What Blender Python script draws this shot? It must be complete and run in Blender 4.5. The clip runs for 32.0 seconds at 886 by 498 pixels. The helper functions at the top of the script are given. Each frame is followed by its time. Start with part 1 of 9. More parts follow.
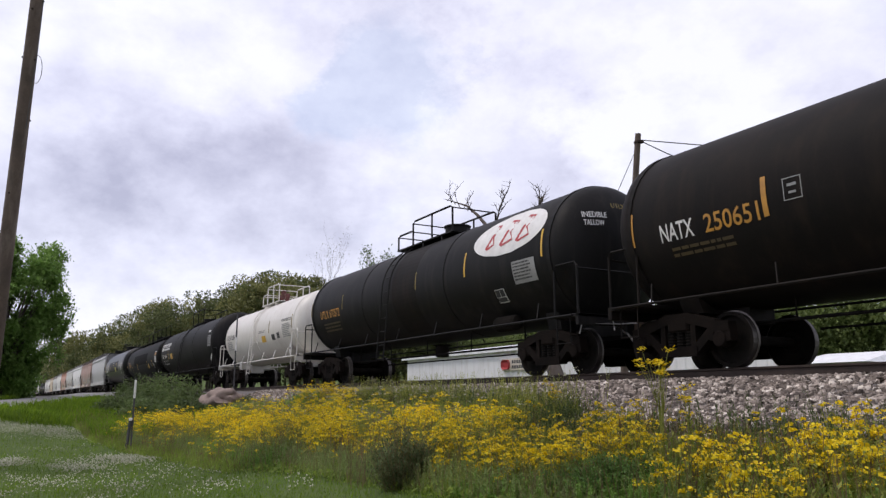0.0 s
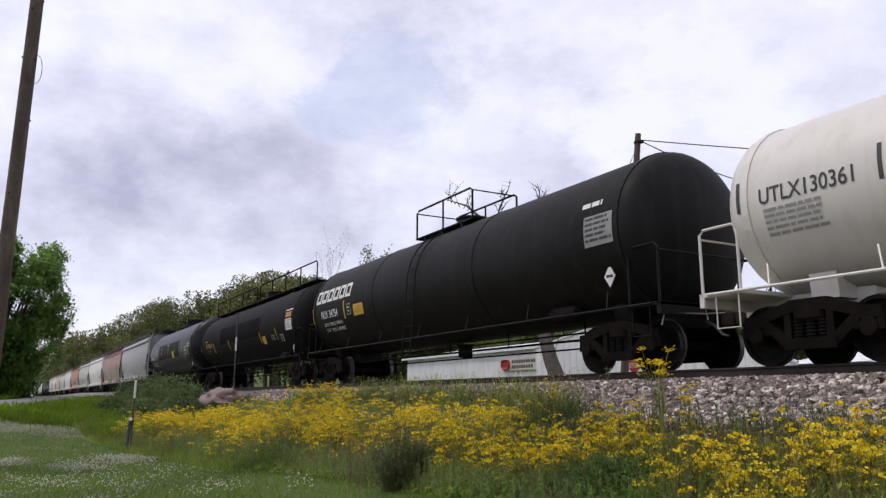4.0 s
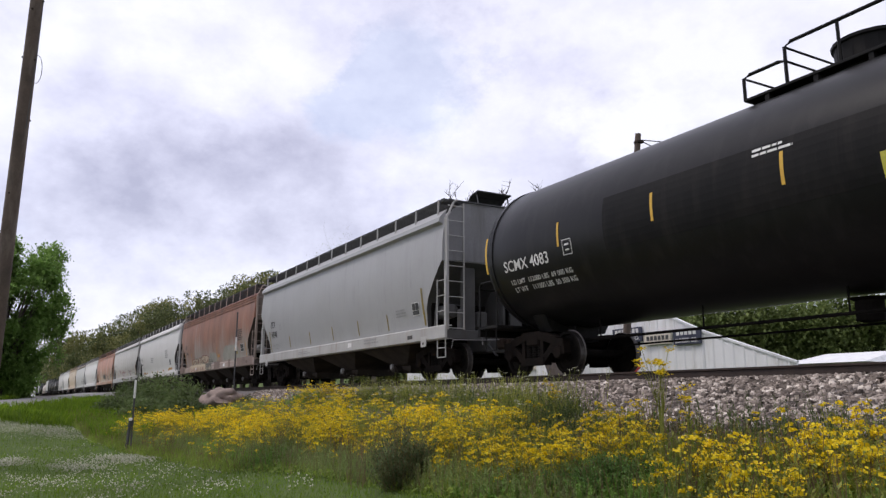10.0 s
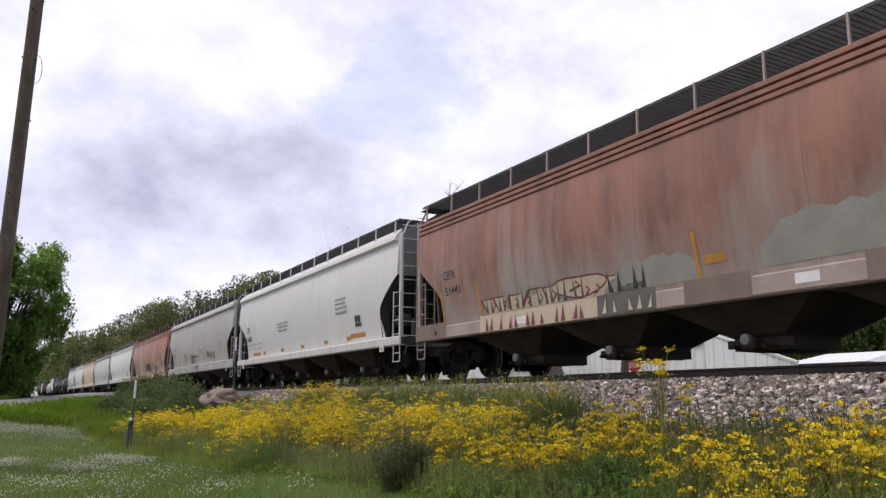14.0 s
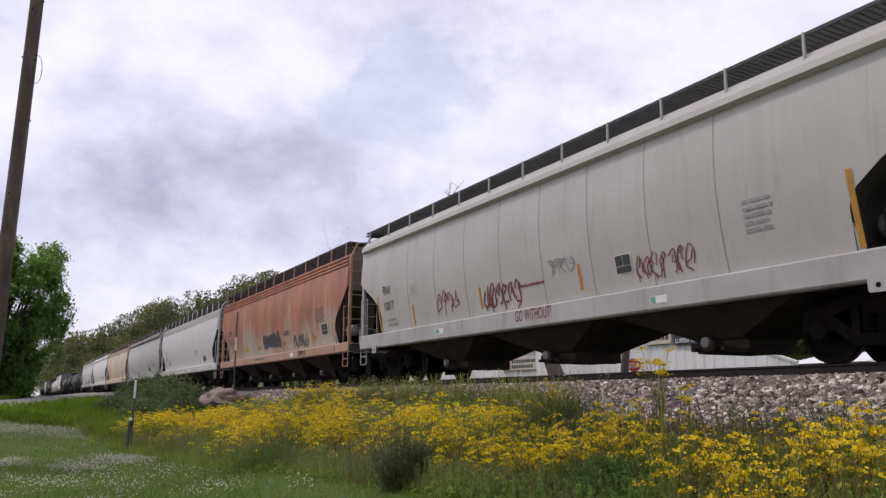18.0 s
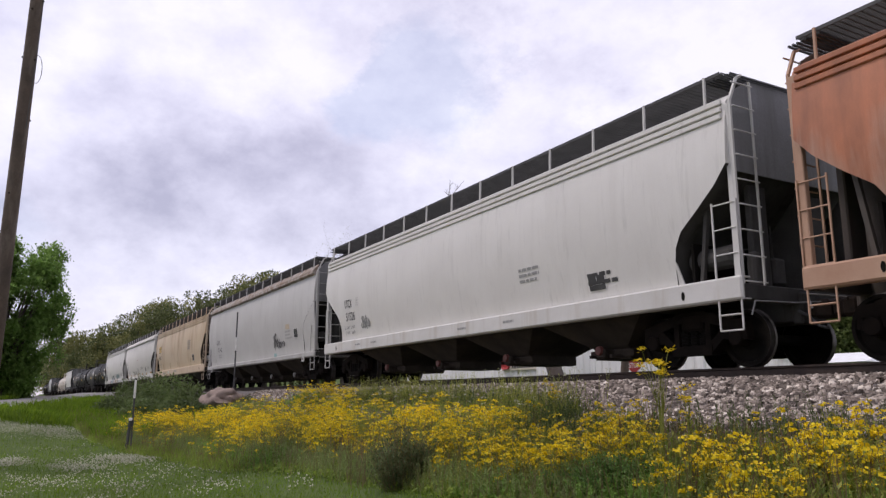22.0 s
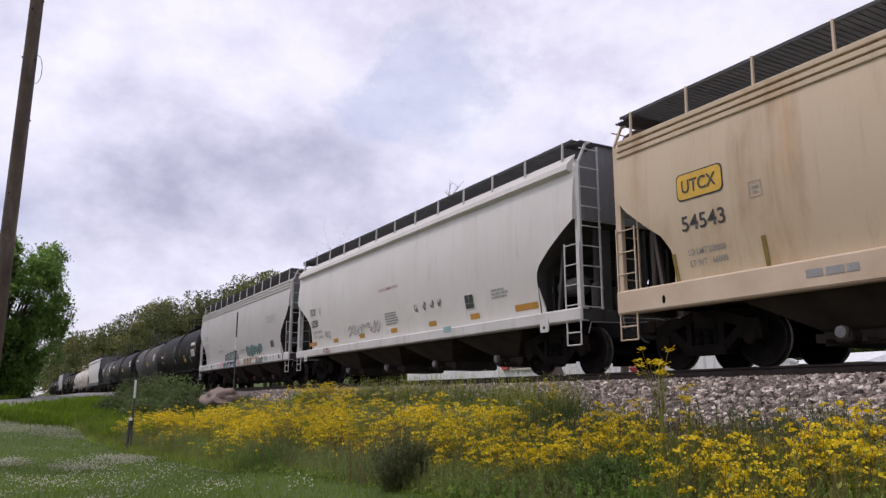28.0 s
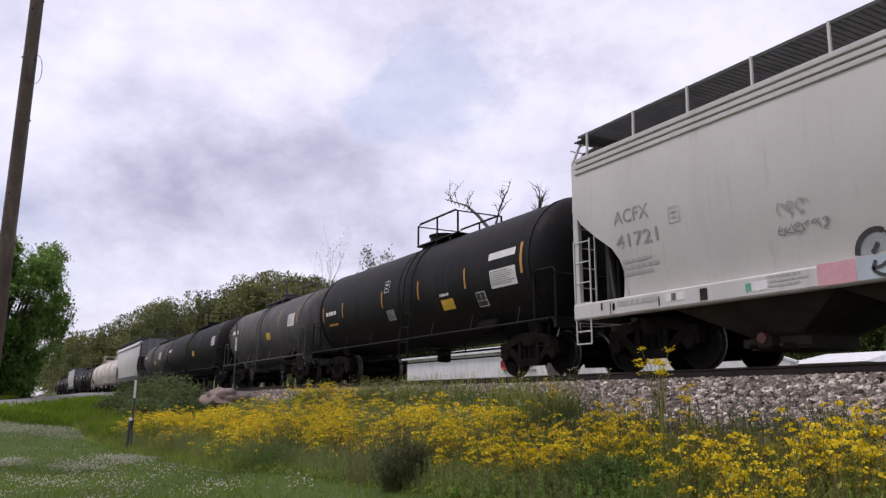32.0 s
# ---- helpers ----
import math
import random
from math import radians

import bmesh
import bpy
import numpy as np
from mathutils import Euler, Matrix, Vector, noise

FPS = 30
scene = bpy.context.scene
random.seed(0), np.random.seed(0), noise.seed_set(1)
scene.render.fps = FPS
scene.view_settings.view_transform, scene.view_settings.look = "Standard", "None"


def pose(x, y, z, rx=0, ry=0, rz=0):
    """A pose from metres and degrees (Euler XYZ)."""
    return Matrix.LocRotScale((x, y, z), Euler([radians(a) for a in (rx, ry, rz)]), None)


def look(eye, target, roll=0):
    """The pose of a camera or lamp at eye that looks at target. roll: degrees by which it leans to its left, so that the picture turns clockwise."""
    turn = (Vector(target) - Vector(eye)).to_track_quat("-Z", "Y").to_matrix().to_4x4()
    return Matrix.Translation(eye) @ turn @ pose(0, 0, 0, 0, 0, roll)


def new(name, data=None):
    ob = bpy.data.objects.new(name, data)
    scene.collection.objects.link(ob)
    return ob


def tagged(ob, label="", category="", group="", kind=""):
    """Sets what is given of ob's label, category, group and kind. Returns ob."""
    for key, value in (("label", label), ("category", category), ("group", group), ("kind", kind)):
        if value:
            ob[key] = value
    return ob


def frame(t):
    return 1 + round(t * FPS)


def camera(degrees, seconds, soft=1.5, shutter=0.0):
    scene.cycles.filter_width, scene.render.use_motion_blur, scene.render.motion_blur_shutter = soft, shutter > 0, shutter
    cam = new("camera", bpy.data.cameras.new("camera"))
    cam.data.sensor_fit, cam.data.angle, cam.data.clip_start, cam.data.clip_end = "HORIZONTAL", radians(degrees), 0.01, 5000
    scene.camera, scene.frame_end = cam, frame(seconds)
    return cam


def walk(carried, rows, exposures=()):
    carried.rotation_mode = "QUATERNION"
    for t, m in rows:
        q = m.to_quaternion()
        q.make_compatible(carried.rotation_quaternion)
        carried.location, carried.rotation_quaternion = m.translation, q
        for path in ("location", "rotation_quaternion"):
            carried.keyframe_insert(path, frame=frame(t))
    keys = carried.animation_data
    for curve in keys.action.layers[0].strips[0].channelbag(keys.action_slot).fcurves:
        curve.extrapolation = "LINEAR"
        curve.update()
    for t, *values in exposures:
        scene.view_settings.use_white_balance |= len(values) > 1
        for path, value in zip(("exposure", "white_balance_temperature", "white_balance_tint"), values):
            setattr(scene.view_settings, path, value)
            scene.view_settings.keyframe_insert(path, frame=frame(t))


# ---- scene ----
# World: x along the track (the train runs towards +x), y away from the camera, z up; the lawn lies at z = 0.
EYE = Vector((0.0, -11.0, 1.45))
YAW, PITCH = 29.415, 11.128
RAIL = 1.92          # top of rail
cam = camera(60.96, 32.0, soft=1.35)
_way = Vector((-math.cos(radians(YAW)) * math.cos(radians(PITCH)), math.sin(radians(YAW)) * math.cos(radians(PITCH)), math.sin(radians(PITCH))))
VIEW = look(EYE, EYE + _way)
walk(cam, [(0.0, VIEW), (32.0, VIEW)], exposures=[(0.0, 0.30, 6650, 13.0), (3.0, 0.20, 6650, 13.5), (6.0, 0.32, 6600, 13.5), (9.0, 0.31, 6600, 13.5), (14.0, 0.38, 6700, 15.0), (17.0, 0.16, 6700, 17.0), (19.0, 0.32, 6700, 17.0), (21.0, 0.36, 6750, 17.0), (23.0, 0.18, 6700, 17.5), (32.0, 0.20, 6700, 18.0)])

# ---- light ----
SUN_DIR = Vector((-0.30, -0.54, 1.05)).normalized()
world = bpy.data.worlds.new("sky")
scene.world = world
world.use_nodes = True
_wn = world.node_tree
_sky = _wn.nodes.new("ShaderNodeTexSky")
_sky.sky_type = "NISHITA"
_sky.sun_disc = False
_sky.sun_elevation = math.asin(SUN_DIR.z)
_sky.sun_rotation = math.atan2(SUN_DIR.x, SUN_DIR.y)
_wn.nodes["Background"].inputs["Strength"].default_value = 0.15
_wn.links.new(_sky.outputs[0], _wn.nodes["Background"].inputs["Color"])
_sun = new("sun", bpy.data.lights.new("sun", "SUN"))
_sun.data.energy = 4.9
_sun.data.angle = radians(7)
_sun.data.color = (1.0, 0.95, 0.88)
_sun.matrix_world = look(SUN_DIR * 100, (0, 0, 0))


# ---- materials ----
def nodes_of(name):
    m = bpy.data.materials.new(name)
    m.use_nodes = True
    nt = m.node_tree
    return m, nt, nt.nodes["Principled BSDF"]


def mapped(nt, scale=(1, 1, 1), loc=(0, 0, 0), space="Object"):
    tc = nt.nodes.new("ShaderNodeTexCoord")
    mp = nt.nodes.new("ShaderNodeMapping")
    mp.inputs["Scale"].default_value = scale
    mp.inputs["Location"].default_value = loc
    nt.links.new(tc.outputs[space], mp.inputs[0])
    return mp.outputs[0]


def noise_of(nt, vec, scale, detail=4.0, rough=0.6):
    n = nt.nodes.new("ShaderNodeTexNoise")
    n.inputs["Scale"].default_value = scale
    n.inputs["Detail"].default_value = detail
    n.inputs["Roughness"].default_value = rough
    nt.links.new(vec, n.inputs["Vector"])
    return n.outputs["Fac"]


def ramp_of(nt, fac, a, b, ca=(0, 0, 0, 1), cb=(1, 1, 1, 1)):
    r = nt.nodes.new("ShaderNodeValToRGB")
    r.color_ramp.elements[0].position, r.color_ramp.elements[1].position = a, b
    r.color_ramp.elements[0].color, r.color_ramp.elements[1].color = ca, cb
    nt.links.new(fac, r.inputs[0])
    return r.outputs[0]


def mix_of(nt, fac, a, b, mode="MIX"):
    n = nt.nodes.new("ShaderNodeMix")
    n.data_type = "RGBA"
    n.blend_type = mode
    for sock, v in ((n.inputs[0], fac), (n.inputs[6], a), (n.inputs[7], b)):
        if isinstance(v, (int, float)):
            sock.default_value = v
        elif isinstance(v, tuple):
            sock.default_value = (*v[:3], 1)
        else:
            nt.links.new(v, sock)
    return n.outputs[2]


def math_of(nt, op, a, b=0.0, clamp=False):
    n = nt.nodes.new("ShaderNodeMath")
    n.operation = op
    n.use_clamp = clamp
    for sock, v in ((n.inputs[0], a), (n.inputs[1], b)):
        if isinstance(v, (int, float)):
            sock.default_value = v
        else:
            nt.links.new(v, sock)
    return n.outputs[0]


def bump_of(nt, bsdf, height, strength=0.3, dist=0.01):
    b = nt.nodes.new("ShaderNodeBump")
    b.inputs["Strength"].default_value = strength
    b.inputs["Distance"].default_value = dist
    nt.links.new(height, b.inputs["Height"])
    nt.links.new(b.outputs[0], bsdf.inputs["Normal"])


def surf(name, c1, c2, scale=3.0, rough=0.7, metal=0.0, bump=0.2, streak=None, lo=0.35, hi=0.7, fine=40.0, spec=0.5, vary=0.0, grain=0.12):
    """A worn surface: two tones by a coarse noise, a fine grain, and streaks that run down where asked."""
    m, nt, b = nodes_of(name)
    v = mapped(nt)
    col = mix_of(nt, ramp_of(nt, noise_of(nt, v, scale), lo, hi), c1, c2)
    g = noise_of(nt, v, fine, 3.0)
    col = mix_of(nt, grain, col, ramp_of(nt, g, 0.3, 0.75), "OVERLAY")
    if streak:
        sv = mapped(nt, (2.3, 2.3, 0.22))
        col = mix_of(nt, ramp_of(nt, noise_of(nt, sv, 1.6, 5.0), 0.50, 0.74), col, streak)
    if vary:
        oi = nt.nodes.new("ShaderNodeObjectInfo")
        hs = nt.nodes.new("ShaderNodeHueSaturation")
        nt.links.new(math_of(nt, "ADD", math_of(nt, "MULTIPLY", oi.outputs["Random"], vary), 1 - vary / 2), hs.inputs["Value"])
        nt.links.new(col, hs.inputs["Color"])
        col = hs.outputs[0]
    nt.links.new(col, b.inputs["Base Color"])
    b.inputs["Roughness"].default_value = rough
    b.inputs["Metallic"].default_value = metal
    b.inputs["Specular IOR Level"].default_value = spec
    if bump:
        bump_of(nt, b, g, bump, 0.004)
    return m


def leaf_mat(name, c1, c2, rough=0.6, back=0.5):
    """Leaves: the tone differs from leaf to leaf, and some light comes through."""
    m, nt, b = nodes_of(name)
    geo = nt.nodes.new("ShaderNodeNewGeometry")
    col = mix_of(nt, geo.outputs["Random Per Island"], c1, c2)
    big = ramp_of(nt, noise_of(nt, mapped(nt), 0.35, 2.0), 0.3, 0.7, (0.66, 0.66, 0.66, 1), (1.22, 1.22, 1.22, 1))
    col = mix_of(nt, 1.0, col, big, "MULTIPLY")
    nt.links.new(col, b.inputs["Base Color"])
    b.inputs["Roughness"].default_value = rough
    b.inputs["Specular IOR Level"].default_value = 0.25
    tr = nt.nodes.new("ShaderNodeBsdfTranslucent")
    nt.links.new(col, tr.inputs["Color"])
    mx = nt.nodes.new("ShaderNodeMixShader")
    mx.inputs[0].default_value = back
    nt.links.new(b.outputs[0], mx.inputs[1])
    nt.links.new(tr.outputs[0], mx.inputs[2])
    nt.links.new(mx.outputs[0], nt.nodes["Material Output"].inputs[0])
    return m


def hopper_mat(name, base, stain, rust=None, amount=0.0, top=False):
    """Hopper paint: grime that runs down, dust along the bottom, and rust bleeding where the paint has gone."""
    m, nt, b = nodes_of(name)
    v = mapped(nt)
    col = mix_of(nt, math_of(nt, "MULTIPLY", ramp_of(nt, noise_of(nt, v, 0.7, 5.0), 0.35, 0.75), 0.55), base, stain)
    sv = mapped(nt, (1.9, 1.9, 0.16))
    st = ramp_of(nt, noise_of(nt, sv, 1.5, 6.0), 0.52, 0.80)
    col = mix_of(nt, math_of(nt, "MULTIPLY", st, 0.5), col, stain)
    # thin sooty runs and scuffs
    thin = ramp_of(nt, noise_of(nt, mapped(nt, (7.0, 7.0, 0.35)), 1.2, 5.0, 0.7), 0.56, 0.82)
    col = mix_of(nt, math_of(nt, "MULTIPLY", thin, 0.45), col, tuple(c * 0.55 for c in stain))
    scuff = ramp_of(nt, noise_of(nt, mapped(nt, (1.0, 1.0, 1.6)), 9.0, 6.0, 0.75), 0.66, 0.78)
    col = mix_of(nt, math_of(nt, "MULTIPLY", scuff, 0.35), col, (0.16, 0.12, 0.09))
    if rust:
        sep = nt.nodes.new("ShaderNodeSeparateXYZ")
        nt.links.new(v, sep.inputs[0])
        rise = math_of(nt, "MULTIPLY", math_of(nt, "SUBTRACT", sep.outputs["Z"], 2.3), 0.26 if top else 0.05)
        lump = math_of(nt, "ADD", math_of(nt, "MULTIPLY", noise_of(nt, mapped(nt, (0.62, 0.62, 0.22)), 1.3, 4.0, 0.58), 1.25), rise)
        runs = noise_of(nt, mapped(nt, (2.6, 2.6, 0.12)), 1.4, 6.0, 0.65)
        lump = math_of(nt, "ADD", lump, math_of(nt, "MULTIPLY", math_of(nt, "SUBTRACT", runs, 0.5), 0.5))
        f = ramp_of(nt, lump, 0.52 - amount * 0.4, 0.92 - amount * 0.3)
        blot = math_of(nt, "ADD", math_of(nt, "MULTIPLY", noise_of(nt, mapped(nt, (1.0, 1.0, 0.45)), 1.5, 6.0), 0.6), math_of(nt, "MULTIPLY", runs, 0.4))
        rr = mix_of(nt, ramp_of(nt, blot, 0.40, 0.60), tuple(c * 1.15 for c in rust), tuple(c * 0.66 for c in rust))
        col = mix_of(nt, math_of(nt, "MULTIPLY", f, 0.92), col, rr)
    g = noise_of(nt, v, 55.0, 3.0)
    col = mix_of(nt, 0.04, col, ramp_of(nt, g, 0.3, 0.75), "OVERLAY")
    nt.links.new(col, b.inputs["Base Color"])
    b.inputs["Roughness"].default_value = 0.46
    b.inputs["Specular IOR Level"].default_value = 0.5
    bump_of(nt, b, noise_of(nt, v, 2.0, 2.0), 0.25, 0.01)
    return m


BLACK = surf("tank_black", (0.009, 0.0088, 0.009), (0.0145, 0.0135, 0.013), 0.8, 0.55, streak=(0.021, 0.019, 0.0175), bump=0.1, fine=30, spec=0.1)
BLACK_SATIN = surf("tank_black_satin", (0.010, 0.0098, 0.0105), (0.0155, 0.015, 0.015), 0.8, 0.36, streak=(0.020, 0.019, 0.019), bump=0.06, fine=30, spec=0.17)
BLACK_DEEP = surf("tank_black_deep", (0.0075, 0.0072, 0.0075), (0.012, 0.0112, 0.011), 0.8, 0.62, streak=(0.016, 0.0145, 0.0135), bump=0.1, fine=30, spec=0.07)
BLACK_RUSTY = surf("tank_black_brown", (0.010, 0.009, 0.0085), (0.015, 0.012, 0.0105), 0.8, 0.6, streak=(0.020, 0.015, 0.012), bump=0.1, fine=30, spec=0.08)
JACKET = surf("panel_matt_black", (0.007, 0.0068, 0.0072), (0.011, 0.0105, 0.010), 0.8, 0.75, bump=0.1, fine=30, spec=0.04)
BLACK_DUSTY = surf("tank_black_dusty", (0.035, 0.034, 0.034), (0.075, 0.07, 0.066), 0.7, 0.65, streak=(0.11, 0.10, 0.09), bump=0.1, fine=30)
WHITE_TANK = surf("tank_white", (0.66, 0.635, 0.585), (0.60, 0.57, 0.52), 0.5, 0.42, bump=0.02, fine=30, grain=0.02, streak=(0.56, 0.52, 0.46))
WHITE_DIRTY = surf("tank_white_grimy", (0.70, 0.67, 0.62), (0.50, 0.42, 0.34), 0.9, 0.55, streak=(0.30, 0.2, 0.14), bump=0.05)
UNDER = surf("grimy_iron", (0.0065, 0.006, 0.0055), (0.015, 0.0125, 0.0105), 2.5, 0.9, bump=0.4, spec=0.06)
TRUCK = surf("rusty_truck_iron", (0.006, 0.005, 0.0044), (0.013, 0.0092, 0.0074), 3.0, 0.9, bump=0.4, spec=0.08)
IRON = surf("rusty_iron", (0.022, 0.016, 0.0125), (0.042, 0.028, 0.021), 4.0, 0.85, bump=0.4, spec=0.2)
STEEL = surf("polished_steel", (0.27, 0.26, 0.25), (0.17, 0.155, 0.145), 6.0, 0.4, 1.0, bump=0.1)
TREAD = surf("worn_wheel_tread", (0.13, 0.12, 0.115), (0.07, 0.062, 0.056), 6.0, 0.5, 0.9, bump=0.1)
RAILSIDE = surf("rail_rust", (0.028, 0.019, 0.015), (0.05, 0.032, 0.024), 5.0, 0.75, 0.2, bump=0.3)
YELLOW = surf("yellow_marking", (0.66, 0.40, 0.04), (0.54, 0.32, 0.035), 4.0, 0.5, bump=0.05)
AMBER = surf("amber_marking", (0.50, 0.24, 0.03), (0.38, 0.18, 0.03), 4.0, 0.5, bump=0.05)
WHITE = surf("white_marking", (0.72, 0.71, 0.69), (0.60, 0.59, 0.57), 5.0, 0.55, bump=0.05)
DARKINK = surf("black_marking", (0.03, 0.03, 0.03), (0.05, 0.05, 0.05), 5.0, 0.6, bump=0.05)
GREYINK = surf("faded_marking", (0.24, 0.24, 0.235), (0.30, 0.30, 0.29), 5.0, 0.6, bump=0.05)
PALEINK = surf("washed_out_marking", (0.355, 0.35, 0.335), (0.39, 0.385, 0.37), 5.0, 0.6, bump=0.05)
REDINK = surf("red_marking", (0.42, 0.035, 0.035), (0.34, 0.04, 0.04), 5.0, 0.5, bump=0.05)
PAINT_RED = surf("maroon_spray", (0.22, 0.04, 0.05), (0.15, 0.04, 0.05), 5.0, 0.6, bump=0.05)
PAINT_BLUE = surf("slate_spray", (0.10, 0.098, 0.105), (0.065, 0.064, 0.07), 5.0, 0.6, bump=0.05)
PAINT_TEAL = surf("pale_teal_spray", (0.26, 0.40, 0.38), (0.2, 0.33, 0.33), 5.0, 0.6, bump=0.05)
PAINT_PINK = surf("pink_spray", (0.60, 0.32, 0.35), (0.52, 0.28, 0.3), 5.0, 0.6, bump=0.05)
PAINT_CREAM = surf("cream_spray", (0.52, 0.44, 0.32), (0.46, 0.36, 0.25), 5.0, 0.6, bump=0.05)
# bays: grime, with the darkness under the cars put into the colour
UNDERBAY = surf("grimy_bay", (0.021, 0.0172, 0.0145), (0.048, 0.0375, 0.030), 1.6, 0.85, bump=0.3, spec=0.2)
SEAM = surf("dirty_weld_seam", (0.30, 0.275, 0.24), (0.24, 0.21, 0.18), 2.0, 0.7, bump=0.1)
SILL_BROWN = surf("brown_sill_paint", (0.20, 0.145, 0.12), (0.15, 0.105, 0.085), 2.0, 0.7, bump=0.1)
RUSTY_EAVES = surf("rusty_eaves_paint", (0.34, 0.315, 0.29), (0.19, 0.125, 0.085), 3.5, 0.75, bump=0.15, lo=0.38, hi=0.62)
SILL_DARK = surf("dark_sill_paint", (0.085, 0.082, 0.07), (0.13, 0.12, 0.10), 2.5, 0.7, bump=0.1)
SILL_SAGE = surf("sage_overpaint", (0.30, 0.295, 0.25), (0.245, 0.235, 0.20), 2.0, 0.7, bump=0.1)
SMUDGE = surf("smeared_soot", (0.09, 0.088, 0.085), (0.17, 0.165, 0.16), 6.0, 0.8, bump=0.1)
SAND = surf("sandy_overpaint", (0.42, 0.33, 0.24), (0.36, 0.28, 0.20), 3.0, 0.7, bump=0.1)
PAINT_SKY = surf("pale_blue_spray", (0.40, 0.46, 0.50), (0.34, 0.40, 0.44), 5.0, 0.6, bump=0.05)
PAINT_ASH = surf("ash_grey_spray", (0.34, 0.36, 0.36), (0.28, 0.30, 0.30), 3.0, 0.6, bump=0.05)
PAINT_DEEP = surf("sea_green_spray", (0.085, 0.16, 0.15), (0.15, 0.25, 0.23), 3.0, 0.6, bump=0.05)
OLIVE = surf("dirty_yellow_marking", (0.24, 0.175, 0.03), (0.17, 0.125, 0.03), 4.0, 0.6, bump=0.05)
FAINT = surf("faint_amber_marking", (0.075, 0.05, 0.016), (0.045, 0.032, 0.014), 3.0, 0.6, bump=0.05)
GALV = surf("pale_worn_steel", (0.26, 0.255, 0.25), (0.18, 0.17, 0.165), 4.0, 0.55, 0.3, bump=0.1)
LEMON = surf("lemon_marking", (0.50, 0.46, 0.06), (0.42, 0.38, 0.05), 4.0, 0.5, bump=0.05)
PAINT_FADED = surf("faded_red_marking", (0.36, 0.17, 0.16), (0.42, 0.24, 0.22), 5.0, 0.6, bump=0.05)
GREENTAG = surf("green_sticker", (0.10, 0.36, 0.22), (0.12, 0.32, 0.22), 5.0, 0.5, bump=0.05)
RED_VALVE = surf("dark_red_valve", (0.12, 0.03, 0.025), (0.09, 0.028, 0.022), 6.0, 0.6, bump=0.2)

H_GREY = hopper_mat("hopper_grey", (0.335, 0.335, 0.335), (0.275, 0.272, 0.268))
H_RUST = hopper_mat("hopper_rust_pale", (0.31, 0.27, 0.235), (0.25, 0.205, 0.175), (0.27, 0.108, 0.062), 0.32, True)
H_WHITE = hopper_mat("hopper_white", (0.63, 0.61, 0.575), (0.53, 0.505, 0.46))
# white lifted for the sunlight on one car, held in its paint
H_BRIGHT = hopper_mat("hopper_clean_white", (0.65, 0.64, 0.62), (0.56, 0.545, 0.52))
H_CONC = hopper_mat("hopper_pale_grey", (0.455, 0.44, 0.405), (0.34, 0.315, 0.28))
H_ORANGE = hopper_mat("hopper_orange_rust", (0.47, 0.42, 0.35), (0.38, 0.28, 0.20), (0.40, 0.125, 0.048), 0.42, True)
H_PALE = hopper_mat("hopper_offwhite", (0.52, 0.505, 0.475), (0.42, 0.40, 0.375))
H_CREAM = hopper_mat("hopper_chalky_white", (0.63, 0.615, 0.585), (0.53, 0.51, 0.48))
H_GRIMY = hopper_mat("hopper_grimy_grey", (0.50, 0.49, 0.47), (0.39, 0.375, 0.355))
H_TAN = hopper_mat("hopper_tan", (0.56, 0.445, 0.305), (0.50, 0.385, 0.25), (0.42, 0.25, 0.12), -0.34)
# under the ends: grime and the overhang's shade in one colour
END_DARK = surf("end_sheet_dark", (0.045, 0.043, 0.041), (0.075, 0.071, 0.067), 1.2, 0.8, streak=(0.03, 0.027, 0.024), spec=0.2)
# end sheets: paint darkened as for a face turned from the sun
END_SHADED = surf("end_sheet_pale", (0.20, 0.20, 0.205), (0.16, 0.157, 0.155), 1.2, 0.7, streak=(0.12, 0.115, 0.11))
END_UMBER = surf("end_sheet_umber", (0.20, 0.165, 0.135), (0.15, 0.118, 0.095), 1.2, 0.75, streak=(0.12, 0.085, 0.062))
# two more tones for the shaded, grimy undersides of the ends
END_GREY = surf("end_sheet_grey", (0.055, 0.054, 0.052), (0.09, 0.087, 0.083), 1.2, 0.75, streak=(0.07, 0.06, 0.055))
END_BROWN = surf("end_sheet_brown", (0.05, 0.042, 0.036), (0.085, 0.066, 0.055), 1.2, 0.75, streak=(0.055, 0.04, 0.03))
GRATE = surf("galvanised_grating", (0.045, 0.045, 0.046), (0.075, 0.075, 0.075), 3.0, 0.65, 0.3, bump=0.2)


# ---- mesh helpers ----
def part(name, bm, material, parent, label=""):
    """Links a bmesh as one mesh object under a thing or a part."""
    me = bpy.data.meshes.new(name)
    bm.to_mesh(me)
    bm.free()
    me.materials.append(material)
    ob = new(name, me)
    ob.parent = parent
    if label:
        ob["label"] = label
    return ob


def again(name, me, parent, m, label=""):
    """One more object on a mesh that exists."""
    ob = new(name, me)
    ob.parent = parent
    ob.matrix_basis = m
    if label:
        ob["label"] = label
    return ob


def box(bm, x0, x1, y0, y1, z0, z1, bev=0.0):
    r = bmesh.ops.create_cube(bm, size=1, matrix=Matrix.Translation(((x0 + x1) / 2, (y0 + y1) / 2, (z0 + z1) / 2)) @ Matrix.Diagonal((abs(x1 - x0), abs(y1 - y0), abs(z1 - z0), 1)))
    if bev:
        edges = {e for v in r["verts"] for e in v.link_edges}
        bmesh.ops.bevel(bm, geom=list(edges), offset=bev, segments=1, affect="EDGES")
    return bm


